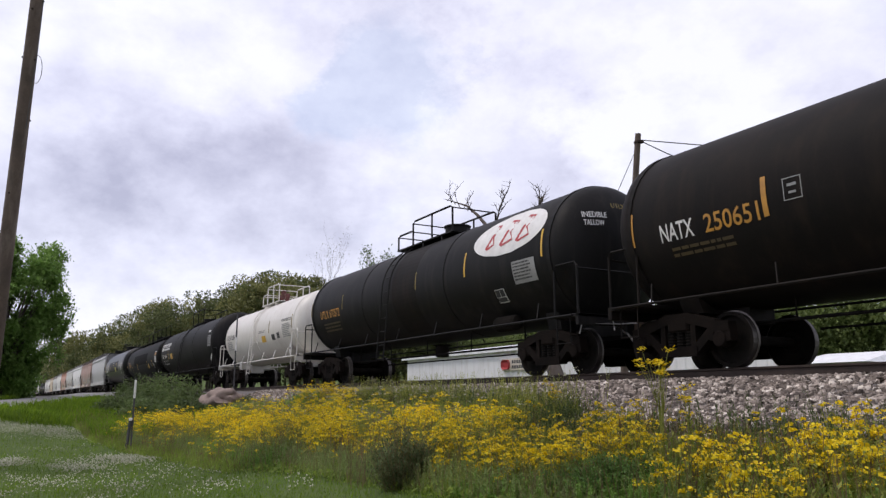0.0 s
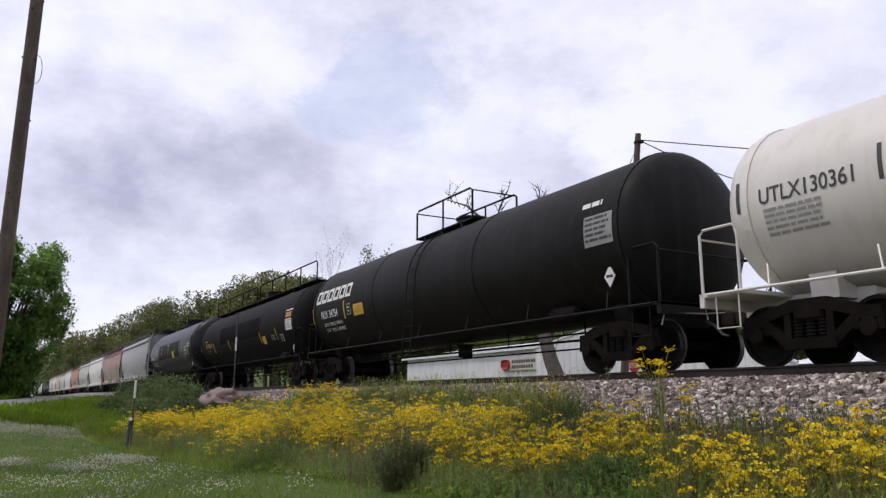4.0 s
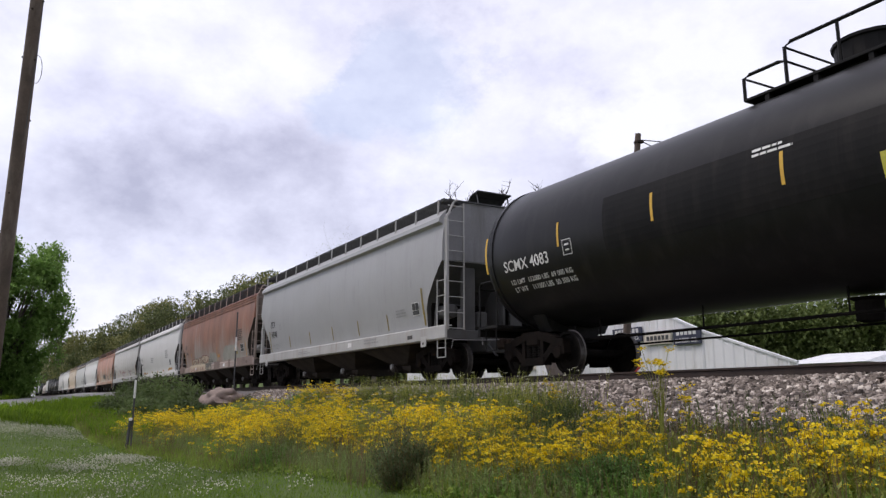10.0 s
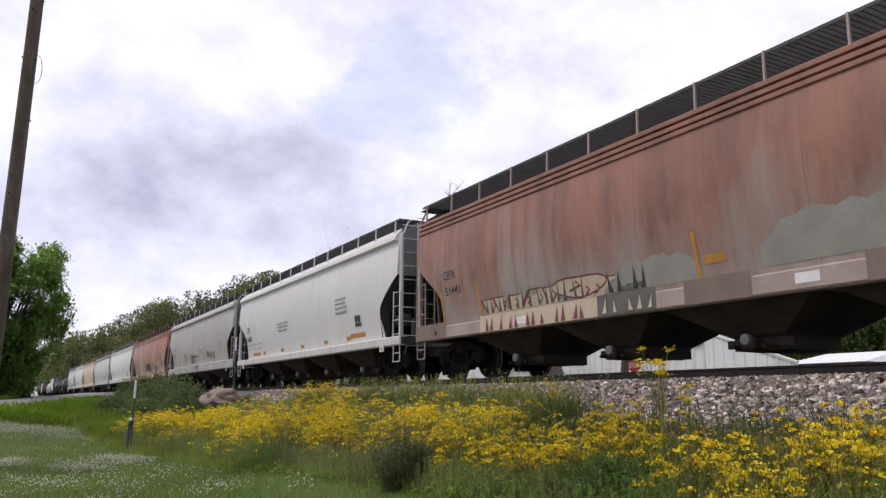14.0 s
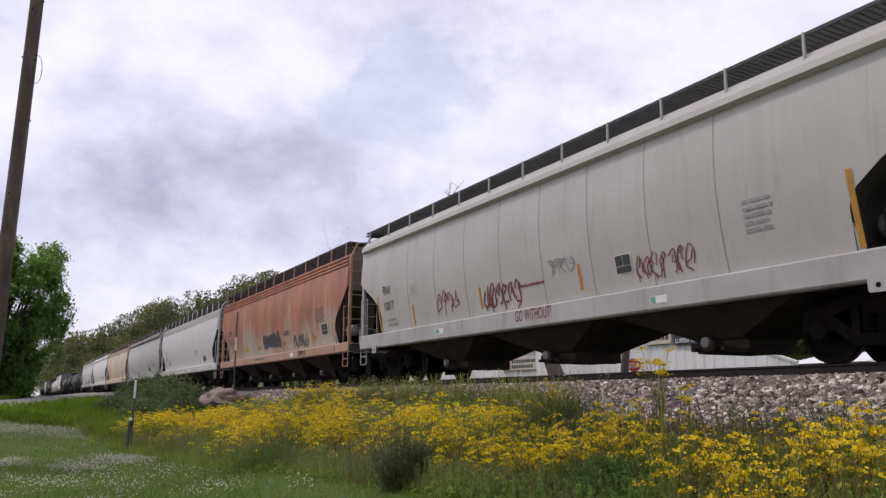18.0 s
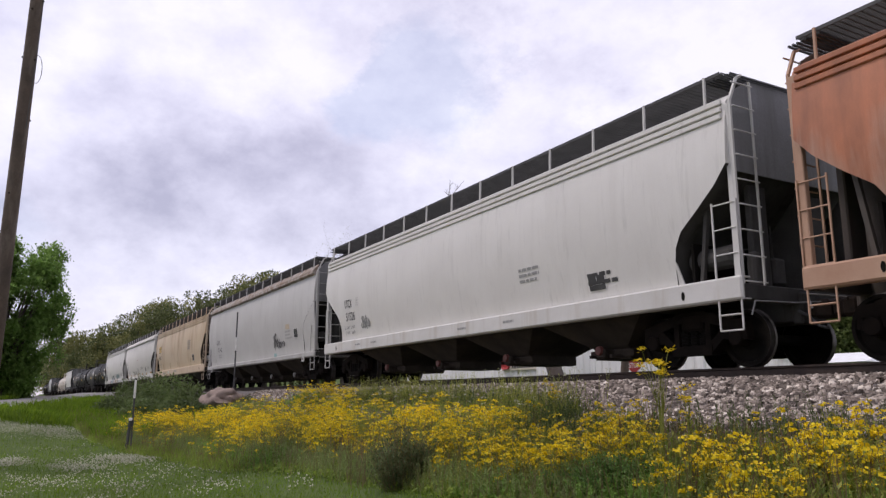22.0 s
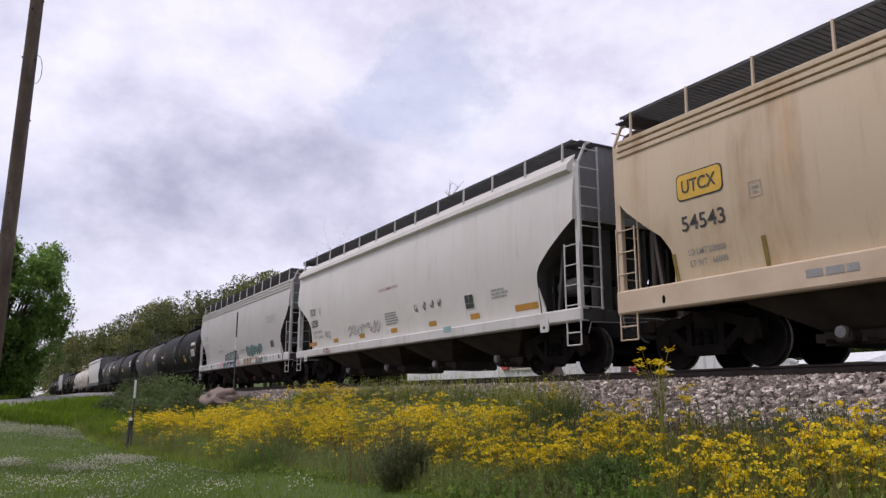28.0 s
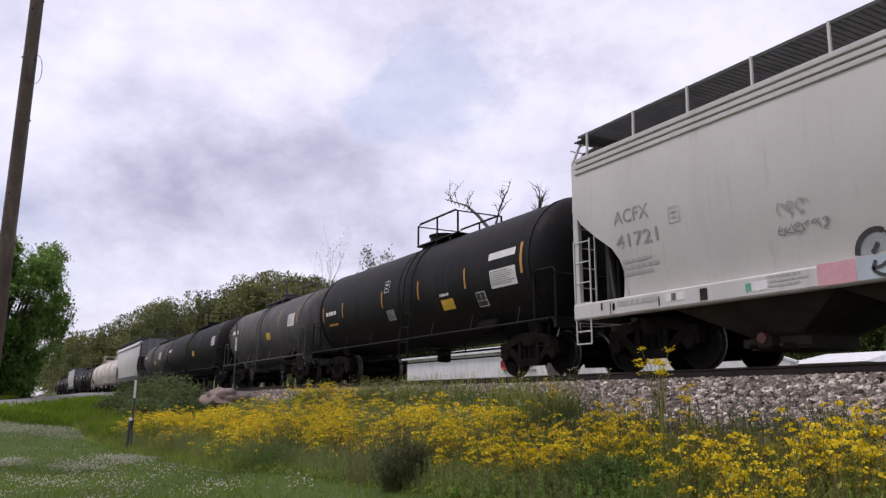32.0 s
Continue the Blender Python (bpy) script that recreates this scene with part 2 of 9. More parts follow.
def tube(bm, pts, r, n=6, caps=True):
    """A round bar along a line of points."""
    pts = [Vector(p) for p in pts]
    rings = []
    for i, p in enumerate(pts):
        d = (pts[min(i + 1, len(pts) - 1)] - pts[max(i - 1, 0)]).normalized()
        a = d.orthogonal().normalized() if abs(d.z) > 0.9 else d.cross(Vector((0, 0, 1))).normalized()
        b = d.cross(a).normalized()
        rr = r[i] if isinstance(r, (list, tuple)) else r
        rings.append([bm.verts.new(p + (a * math.cos(k * math.tau / n) + b * math.sin(k * math.tau / n)) * rr) for k in range(n)])
    for q, s in zip(rings, rings[1:]):
        for k in range(n):
            bm.faces.new((q[k], q[(k + 1) % n], s[(k + 1) % n], s[k]))
    if caps:
        bm.faces.new(rings[0][::-1])
        bm.faces.new(rings[-1])
    return bm


def lathe(bm, prof, n=24, axis="y", m=None, closed=False):
    """A solid of revolution; prof is a list of (along the axis, radius)."""
    m = m or Matrix.Identity(4)
    rings = []
    for a, r in prof:
        ring = []
        for k in range(n):
            c, s = math.cos(k * math.tau / n) * r, math.sin(k * math.tau / n) * r
            v = {"x": (a, c, s), "y": (c, a, s), "z": (c, s, a)}[axis]
            ring.append(bm.verts.new(m @ Vector(v)))
        rings.append(ring)
    pairs = list(zip(rings, rings[1:])) + ([(rings[-1], rings[0])] if closed else [])
    for q, s in pairs:
        for k in range(n):
            bm.faces.new((q[k], q[(k + 1) % n], s[(k + 1) % n], s[k]))
    if not closed:
        bm.faces.new(rings[0][::-1])
        bm.faces.new(rings[-1])
    return bm


def fixed(bm):
    bmesh.ops.recalc_face_normals(bm, faces=bm.faces[:])
    return bm


def smooth(ob, deg=40):
    me = ob.data
    me.polygons.foreach_set("use_smooth", [True] * len(me.polygons))
    me.set_sharp_from_angle(angle=radians(deg))
    return ob


def big_mesh(name, verts, faces, material, label, category, kind="stuff"):
    """A large joined mesh from arrays."""
    me = bpy.data.meshes.new(name)
    verts, faces = np.asarray(verts, dtype=np.float32), np.asarray(faces, dtype=np.int32)
    k = faces.shape[1]
    me.vertices.add(len(verts))
    me.vertices.foreach_set("co", verts.ravel())
    me.loops.add(faces.size)
    me.loops.foreach_set("vertex_index", faces.ravel())
    me.polygons.add(len(faces))
    me.polygons.foreach_set("loop_start", np.arange(0, faces.size, k, dtype=np.int32))
    me.update(calc_edges=True)
    me.materials.append(material)
    ob = new(name, me)
    return tagged(ob, label, category, kind=kind)


def scatter(proto_v, proto_f, where, turn, size, tilt=None):
    """Copies of one small shape at many places: arrays of points, turns about z and sizes (per axis or one)."""
    pv, pf = np.asarray(proto_v, float), np.asarray(proto_f, int)
    n, c, s = len(where), np.cos(turn), np.sin(turn)
    size = np.asarray(size, float)
    if size.ndim == 1:
        size = np.repeat(size[:, None], 3, 1)
    p = pv[None] * size[:, None, :]
    if tilt is not None:
        ct, st = np.cos(tilt)[:, None], np.sin(tilt)[:, None]
        p = np.stack([p[..., 0] * ct + p[..., 2] * st, p[..., 1], -p[..., 0] * st + p[..., 2] * ct], -1)
    x = p[..., 0] * c[:, None] - p[..., 1] * s[:, None]
    y = p[..., 0] * s[:, None] + p[..., 1] * c[:, None]
    v = np.stack([x, y, p[..., 2]], -1) + np.asarray(where)[:, None, :]
    f = pf[None] + (np.arange(n) * len(pv))[:, None, None]
    return v.reshape(-1, 3), f.reshape(-1, pf.shape[1])


def joined(chunks):
    vs, fs, k = [], [], 0
    for v, f in chunks:
        vs.append(v)
        fs.append(f + k)
        k += len(v)
    return np.concatenate(vs), np.concatenate(fs)


# ---- ground and track ----
def ramp_height(y, pts):
    return np.interp(y, [p[0] for p in pts], [p[1] for p in pts])


CROSS = [(-9.5, 0.0), (-7.6, 0.06), (-6.2, 0.32), (-4.9, 0.60), (-4.3, 0.76), (-3.6, 0.86), (-2.1, 1.40), (-1.7, 1.5), (1.7, 1.5), (2.1, 1.4), (4.0, 0.9), (7.0, 0.9), (30, 1.0)]
ROAD_LINE = [(-8, -30.0), (-20, -22.0), (-34, -15.5), (-46, -11.6), (-60, -8.4), (-75, -5.4), (-86, -2.4), (-93, 2.0), (-99, 12.0), (-104, 30.0)]
LANE_X, LANE_Z = [-99, -93, -86, -75, -60, -46, -34, -20], [1.6, 1.9, 1.86, 1.52, 1.30, 1.10, 0.80, 0.30]


def road_gap(x, y):
    """Distance from the lane's middle line (arrays)."""
    d = np.full(np.shape(x), 1e9)
    for (x0, y0), (x1, y1) in zip(ROAD_LINE, ROAD_LINE[1:]):
        dx, dy = x1 - x0, y1 - y0
        t = np.clip(((x - x0) * dx + (y - y0) * dy) / (dx * dx + dy * dy), 0, 1)
        d = np.minimum(d, np.hypot(x - x0 - t * dx, y - y0 - t * dy))
    return d


def ground_z(x, y):
    x, y = np.asarray(x, float), np.asarray(y, float)
    z = ramp_height(y, CROSS)
    rough = 0.05 * np.sin(x * 0.9 + y * 1.7) * np.clip((-y - 3.2) / 2, 0, 1) * np.clip((y + 9) / 2, 0, 1)
    z = z + rough
    # the verge climbs to the lane, and the lane to the crossing
    lane = np.interp(x, LANE_X, LANE_Z) - 0.04
    d = road_gap(x, y)
    w = np.clip((8.5 - d) / 6.0, 0, 1)
    z = np.where((np.abs(y) > 2.1) & (y < 20), np.maximum(z, z * (1 - w) + lane * w), z)
    # far ground: a wooded rise beyond the track
    rise = np.clip((y - 30) / 70, 0, 1) * np.clip((-x - 20) / 110, 0, 1)
    z = z + 17 * rise * rise * (3 - 2 * rise)
    return z


def ground_mat():
    m, nt, b = nodes_of("earth_and_grass")
    v = mapped(nt)
    a = mix_of(nt, ramp_of(nt, noise_of(nt, v, 0.8, 5.0), 0.3, 0.7), (0.06, 0.10, 0.028), (0.10, 0.14, 0.042))
    a = mix_of(nt, ramp_of(nt, noise_of(nt, v, 14.0, 4.0), 0.35, 0.75), a, (0.08, 0.10, 0.038))
    a = mix_of(nt, ramp_of(nt, noise_of(nt, v, 0.25, 3.0), 0.62, 0.78), a, (0.085, 0.07, 0.045))
    nt.links.new(a, b.inputs["Base Color"])
    b.inputs["Roughness"].default_value = 0.95
    b.inputs["Specular IOR Level"].default_value = 0.1
    bump_of(nt, b, noise_of(nt, v, 30.0, 4.0), 0.6, 0.03)
    return m


GROUND = ground_mat()
# bed colour darkened to give the shade in gaps between loose stones
GRAVEL = surf("limestone_ballast", (0.17, 0.15, 0.145), (0.075, 0.068, 0.065), 22.0, 0.9, bump=0.8, fine=70, grain=0.4)
STONE = None


def stone_mat():
    m, nt, b = nodes_of("ballast_stone")
    geo = nt.nodes.new("ShaderNodeNewGeometry")
    r = nt.nodes.new("ShaderNodeValToRGB")
    r.color_ramp.elements[0].color, r.color_ramp.elements[1].color = (0.055, 0.043, 0.034, 1), (0.70, 0.635, 0.56, 1)
    for pos, c in ((0.5, (0.192, 0.157, 0.132, 1)), (0.86, (0.39, 0.332, 0.285, 1))):
        e = r.color_ramp.elements.new(pos)
        e.color = c
    nt.links.new(geo.outputs["Random Per Island"], r.inputs[0])
    col = mix_of(nt, 0.35, r.outputs[0], ramp_of(nt, noise_of(nt, mapped(nt), 45.0, 4.0), 0.3, 0.75), "OVERLAY")
    nt.links.new(col, b.inputs["Base Color"])
    b.inputs["Roughness"].default_value = 0.9
    return m


STONE = stone_mat()
ASPHALT = surf("grey_lane", (0.17, 0.165, 0.16), (0.24, 0.235, 0.22), 1.5, 0.9, bump=0.4, fine=80)
TIE = surf("weathered_tie", (0.075, 0.058, 0.045), (0.13, 0.105, 0.085), 5.0, 0.9, bump=0.6, vary=0.4)


def build_ground():
    xs = np.concatenate([[-2500, -1200, -600, -350, -220], np.arange(-160, -104, 8), np.arange(-104, -48, 2.0), np.arange(-48, 12.1, 0.8), [16, 22, 30, 45, 70, 120, 250, 600, 1200, 2500]])
    ys = np.concatenate([[-2500, -1000, -400, -150, -70, -40], np.arange(-28, -10, 1.5), np.arange(-10, 4.1, 0.35), np.arange(5, 20, 1.5), [22, 28, 35, 45, 55, 65, 75, 85, 95, 110, 150, 250, 600, 1200, 2500]])
    X, Y = np.meshgrid(xs, ys, indexing="ij")
    v = np.stack([X, Y, ground_z(X, Y)], -1).reshape(-1, 3)
    ny = len(ys)
    i, j = np.meshgrid(np.arange(len(xs) - 1), np.arange(ny - 1), indexing="ij")
    a = (i * ny + j).ravel()
    f = np.stack([a, a + ny, a + ny + 1, a + 1], -1)
    g = big_mesh("ground", v, f, GROUND, "grassy ground with an earth bank up to the track", "ground", "structure")
    g.data.polygons.foreach_set("use_smooth", [True] * len(g.data.polygons))


build_ground()


BED_Y, BED_Z = [-4.35, -2.1, -1.75, 1.75], [0.70, 1.62, 1.705, 1.705]


def bank_z(x, y):
    """Top of the ground or of the ballast, whichever is higher."""
    return np.maximum(ground_z(x, y), np.where(y > -4.35, np.interp(y, BED_Y, BED_Z), -9.0))


def build_bed():
    """The ballast bed: a shouldered strip of crushed stone."""
    bm = bmesh.new()
    prof = [(-4.35, 0.70), (-2.1, 1.62), (-1.75, 1.705), (1.75, 1.705), (2.1, 1.62), (3.9, 0.85)]
    xs = [-420, -200, -100] + [x * 1.0 for x in range(-60, 13, 1)] + [40, 120]
    rows = []
    for x in xs:
        rows.append([bm.verts.new((x, y, z + 0.012 * math.sin(x * 2.1 + y * 3))) for y, z in prof])
    for p, q in zip(rows, rows[1:]):
        for k in range(len(prof) - 1):
            bm.faces.new((p[k], q[k], q[k + 1], p[k + 1]))
    ob = part("ballast", fixed(bm), GRAVEL, None)
    return tagged(ob, "bed of crushed grey limestone ballast under the track", "ballast", kind="structure")


build_bed()
ICO = bmesh.new()
bmesh.ops.create_icosphere(ICO, subdivisions=1, radius=1)
ICO_V = np.array([v.co[:] for v in ICO.verts])
ICO_F = np.array([[v.index for v in f.verts] for f in ICO.faces])
ICO.free()


CHIP_V = np.array([[1, 1, 1], [-1, 1, 1], [-1, -1, 1], [1, -1, 1], [1, 1, -1], [-1, 1, -1], [-1, -1, -1], [1, -1, -1]]) * 0.75
CHIP_F = np.array([[0, 1, 2], [0, 2, 3], [0, 4, 5], [0, 5, 1], [1, 5, 6], [1, 6, 2], [2, 6, 7], [2, 7, 3], [3, 7, 4], [3, 4, 0]])


def build_stones():
    rng = np.random.default_rng(4)
    chunks = []
    for k in range(6):
        pv = CHIP_V * (0.70 + 0.6 * rng.random((len(CHIP_V), 1))) * np.array([1.0, 0.85, 0.75])
        n = 15000
        x = 6 - 38 * rng.random(n) ** 1.35
        y = -0.95 - 3.35 * rng.random(n)
        z = np.interp(y, [-4.35, -2.1, -1.75], [0.70, 1.62, 1.705]) + 0.012 * rng.random(n)
        s = 0.016 + 0.034 * rng.random(n) ** 1.8
        chunks.append(scatter(pv, CHIP_F, np.stack([x, y, z], -1), rng.random(n) * 6.28, s, rng.normal(0, 0.9, n)))
    v, f = joined(chunks)
    big_mesh("ballast_stones", v, f, STONE, "loose angular pale grey ballast stones", "stones")


build_stones()


def build_track():
    root = tagged(new("railway_track"), "railway track with rusty steel rails on wooden ties", "railway track", kind="structure")
    prof = [(-0.07, -0.172), (0.07, -0.172), (0.07, -0.160), (0.012, -0.145), (0.010, -0.045), (0.036, -0.032), (0.036, -0.006), (0.026, 0.0), (-0.026, 0.0), (-0.036, -0.006), (-0.036, -0.032), (-0.010, -0.045), (-0.012, -0.145), (-0.07, -0.160)]
    for y in (-0.755, 0.755):
        bm = bmesh.new()
        rows = [[bm.verts.new((x, y + a, RAIL + b)) for a, b in prof] for x in (-420.0, -60.0, 0.0, 120.0)]
        for p, q in zip(rows, rows[1:]):
            for k in range(len(prof)):
                f = bm.faces.new((p[k], p[(k + 1) % len(prof)], q[(k + 1) % len(prof)], q[k]))
                if k == 7:
                    f.material_index = 1
        ob = part("rail", fixed(bm), RAILSIDE, root, "rusty rail with a bright worn top")
        ob.data.materials.append(STEEL)
    bm = bmesh.new()
    box(bm, -0.115, 0.115, -1.3, 1.3, -0.09, 0.09, 0.012)
    tie = part("tie", bm, TIE, root)
    rng = random.Random(3)
    tie.matrix_basis = pose(6.0, 0, RAIL - 0.262)
    for k in range(1, 130):
        again("tie", tie.data, root, pose(6.0 - 0.52 * k + rng.uniform(-0.03, 0.03), rng.uniform(-0.05, 0.05), RAIL - 0.262 + rng.uniform(-0.008, 0.004), 0, 0, rng.uniform(-1, 1)))
    bm = bmesh.new()
    box(bm, -0.1, 0.1, -0.18, 0.18, -0.01, 0.01)
    plate = part("tie_plate", bm, IRON, root)
    plate.matrix_basis = pose(6.0, -0.755, RAIL - 0.166)
    for k in range(1, 60):
        again("tie_plate", plate.data, root, pose(6.0 - 0.52 * k, -0.755, RAIL - 0.166))
    for x in (-3.1, -14.9, -26.7):
        bm = bmesh.new()
        box(bm, x - 0.45, x + 0.45, -0.79, -0.768, RAIL - 0.135, RAIL - 0.05, 0.006)
        for k in range(6):
            lathe(bm, [(-0.82, 0.017), (-0.79, 0.017)], 6, "y", Matrix.Translation((x - 0.375 + 0.15 * k, 0, RAIL - 0.09)))
        part("joint_bar", bm, IRON, root)


build_track()


def build_lane():
    bm = bmesh.new()
    pts = []
    for (x0, y0), (x1, y1) in zip(ROAD_LINE, ROAD_LINE[1:]):
        n = max(2, int(math.hypot(x1 - x0, y1 - y0) / 2.0))
        pts += [(x0 + (x1 - x0) * k / n, y0 + (y1 - y0) * k / n) for k in range(n)]
    rows = []
    for k, (x, y) in enumerate(pts):
        xa, ya = pts[max(0, k - 1)]
        xb, yb = pts[min(len(pts) - 1, k + 1)]
        d = Vector((xb - xa, yb - ya)).normalized()
        nrm = Vector((-d.y, d.x))
        row = []
        for w in (-2.3, 0, 2.3):
            px, py = x + nrm.x * w, y + nrm.y * w
            z = float(np.interp(px, LANE_X, LANE_Z)) + 0.02
            if abs(py) < 2.3:
                z = RAIL - 0.012
            row.append(bm.verts.new((px, py, z + (0.04 if w == 0 else 0))))
        rows.append(row)
    for p, q in zip(rows, rows[1:]):
        for k in range(2):
            bm.faces.new((p[k], q[k], q[k + 1], p[k + 1]))
    ob = part("road", fixed(bm), ASPHALT, None)
    tagged(ob, "narrow pale asphalt lane that climbs to a level crossing", "road", kind="structure")


build_lane()


# ---- sky ----
# across, up, reach, how far the cloud brightens, how far it thins
CLOUD_MASSES = [(-0.165, 0.222, 0.09, 0.02, -0.6), (-0.055, 0.245, 0.12, 0.02, -0.7), (-0.26, 0.262, 0.13, 0.09, 0.2), (0.13, 0.25, 0.22, 0.14, 0.2), (-0.28, 0.02, 0.16, 0.14, 0.2), (-0.345, 0.165, 0.21, -0.15, 0.2), (-0.42, 0.05, 0.16, -0.14, 0.2), (-0.19, 0.12, 0.16, -0.18, 0.2), (0.137, 0.16, 0.13, -0.24, 0.2), (-0.06, 0.34, 0.15, -0.28, 0.2), (-0.54, 0.12, 0.14, -0.10, 0.2), (-0.46, 0.29, 0.16, 0.02, 0.2), (0.40, 0.28, 0.24, 0.17, 0.2), (0.27, 0.20, 0.12, 0.10, 0.2)]


def cloud_mat():
    m = bpy.data.materials.new("cloud_sky")
    m.use_nodes = True
    nt = m.node_tree
    nt.nodes.remove(nt.nodes["Principled BSDF"])
    tc = nt.nodes.new("ShaderNodeTexCoord")
    nrm = nt.nodes.new("ShaderNodeVectorMath")
    nrm.operation = "NORMALIZE"
    nt.links.new(tc.outputs["Object"], nrm.inputs[0])
    sep = nt.nodes.new("ShaderNodeSeparateXYZ")
    nt.links.new(nrm.outputs[0], sep.inputs[0])
    cmb = nt.nodes.new("ShaderNodeCombineXYZ")
    nt.links.new(sep.outputs["X"], cmb.inputs[0])
    nt.links.new(sep.outputs["Y"], cmb.inputs[1])
    nt.links.new(math_of(nt, "MULTIPLY", sep.outputs["Z"], 1.5), cmb.inputs[2])
    way_v = cmb.outputs[0]
    # a veil with a few thin places
    veil = noise_of(nt, way_v, 4.0, 6.0, 0.55)
    # heaps: bright heads, lilac-grey bellies
    heap = noise_of(nt, way_v, 4.2, 8.0, 0.58)
    warp = nt.nodes.new("ShaderNodeTexNoise")
    warp.inputs["Scale"].default_value = 6.0
    warp.inputs["Detail"].default_value = 7.0
    warp.inputs["Roughness"].default_value = 0.62
    nt.links.new(way_v, warp.inputs["Vector"])
    push = nt.nodes.new("ShaderNodeVectorMath")
    push.operation = "MULTIPLY_ADD"
    nt.links.new(warp.outputs["Color"], push.inputs[0])
    push.inputs[1].default_value = (0.22, 0.22, 0.22)
    nt.links.new(nrm.outputs[0], push.inputs[2])
    fine = nt.nodes.new("ShaderNodeTexNoise")
    fine.inputs["Scale"].default_value = 19.0
    fine.inputs["Detail"].default_value = 6.0
    fine.inputs["Roughness"].default_value = 0.6
    nt.links.new(way_v, fine.inputs["Vector"])
    curl = nt.nodes.new("ShaderNodeVectorMath")
    curl.operation = "MULTIPLY_ADD"
    nt.links.new(fine.outputs["Color"], curl.inputs[0])
    curl.inputs[1].default_value = (0.07, 0.07, 0.07)
    nt.links.new(push.outputs[0], curl.inputs[2])
    puff = noise_of(nt, way_v, 12.0, 7.0, 0.58)
    heap = math_of(nt, "ADD", heap, math_of(nt, "MULTIPLY", math_of(nt, "SUBTRACT", puff, 0.5), 0.42))
    # broad masses: where the cover thins, where the heads shine and where the bellies hang
    for px, py, size, lift, thin in CLOUD_MASSES:
        way = (VIEW.to_3x3() @ Vector((px, py, -1.0))).normalized()
        dist = nt.nodes.new("ShaderNodeVectorMath")
        dist.operation = "DISTANCE"
        nt.links.new(curl.outputs[0], dist.inputs[0])
        dist.inputs[1].default_value = way + Vector((0.145, 0.145, 0.145))
        near = math_of(nt, "SUBTRACT", 1.0, math_of(nt, "DIVIDE", dist.outputs["Value"], size), True)
        heap = math_of(nt, "ADD", heap, math_of(nt, "MULTIPLY", near, lift))
        veil = math_of(nt, "ADD", veil, math_of(nt, "MULTIPLY", near, thin))
    cover = ramp_of(nt, veil, 0.22, 0.52)
    tone = nt.nodes.new("ShaderNodeValToRGB")
    el = tone.color_ramp.elements
    el[0].position, el[0].color = 0.16, (0.40, 0.39, 0.50, 1)
    el[1].position, el[1].color = 0.68, (0.885, 0.895, 0.975, 1)
    e = el.new(0.40)
    e.color = (0.645, 0.645, 0.775, 1)
    e = el.new(0.55)
    e.color = (0.785, 0.79, 0.905, 1)
    nt.links.new(heap, tone.inputs[0])
    em = nt.nodes.new("ShaderNodeEmission")
    nt.links.new(tone.outputs[0], em.inputs["Color"])
    em.inputs["Strength"].default_value = 1.03
    tr = nt.nodes.new("ShaderNodeBsdfTransparent")
    mx = nt.nodes.new("ShaderNodeMixShader")
    nt.links.new(math_of(nt, "ADD", math_of(nt, "MULTIPLY", cover, 0.24), 0.56), mx.inputs[0])
    nt.links.new(tr.outputs[0], mx.inputs[1])
    nt.links.new(em.outputs[0], mx.inputs[2])
    nt.links.new(mx.outputs[0], nt.nodes["Material Output"].inputs[0])
    return m


def build_sky():
    bm = bmesh.new()
    n = 48
    rows = []
    for k in range(15):
        a = math.radians(-3 + 92 * k / 14)
        rows.append([bm.verts.new((2900 * math.cos(a) * math.cos(j * math.tau / n), 2900 * math.cos(a) * math.sin(j * math.tau / n), 2900 * math.sin(a))) for j in range(n)])
    for p, q in zip(rows, rows[1:]):
        for j in range(n):
            bm.faces.new((p[j], q[j], q[(j + 1) % n], p[(j + 1) % n]))
    bm.faces.new(rows[-1])
    ob = part("backdrop", bm, cloud_mat(), None)
    ob.data.polygons.foreach_set("use_smooth", [True] * len(ob.data.polygons))
    return tagged(ob, "broken bright cloud with small gaps of pale blue sky", "sky", kind="structure")


SKY = build_sky()


# ---- railway cars: shared running gear ----
MESHES = {}


def shared(key, make, material, extra=()):
    """A mesh that many cars share, made once."""
    if key not in MESHES:
        bm = bmesh.new()
        make(bm)
        me = bpy.data.meshes.new(key)
        fixed(bm).to_mesh(me)
        bm.free()
        for m in (material, *extra):
            me.materials.append(m)
        MESHES[key] = me
    return MESHES[key]


def beam(bm, p, q, w, t):
    """A bar from p to q in the x-z plane: w high, t thick along y."""
    p, q = Vector(p), Vector(q)
    d = (q - p).normalized()
    n = Vector((-d.z, 0, d.x)) * (w / 2)
    y = Vector((0, t / 2, 0))
    vs = [bm.verts.new(a + b + c) for a in (p, q) for b in (n, -n) for c in (y, -y)]
    for k in ((0, 1, 3, 2), (4, 6, 7, 5), (0, 4, 5, 1), (2, 3, 7, 6), (0, 2, 6, 4), (1, 5, 7, 3)):
        bm.faces.new([vs[i] for i in k])


WHEEL_R = 0.457


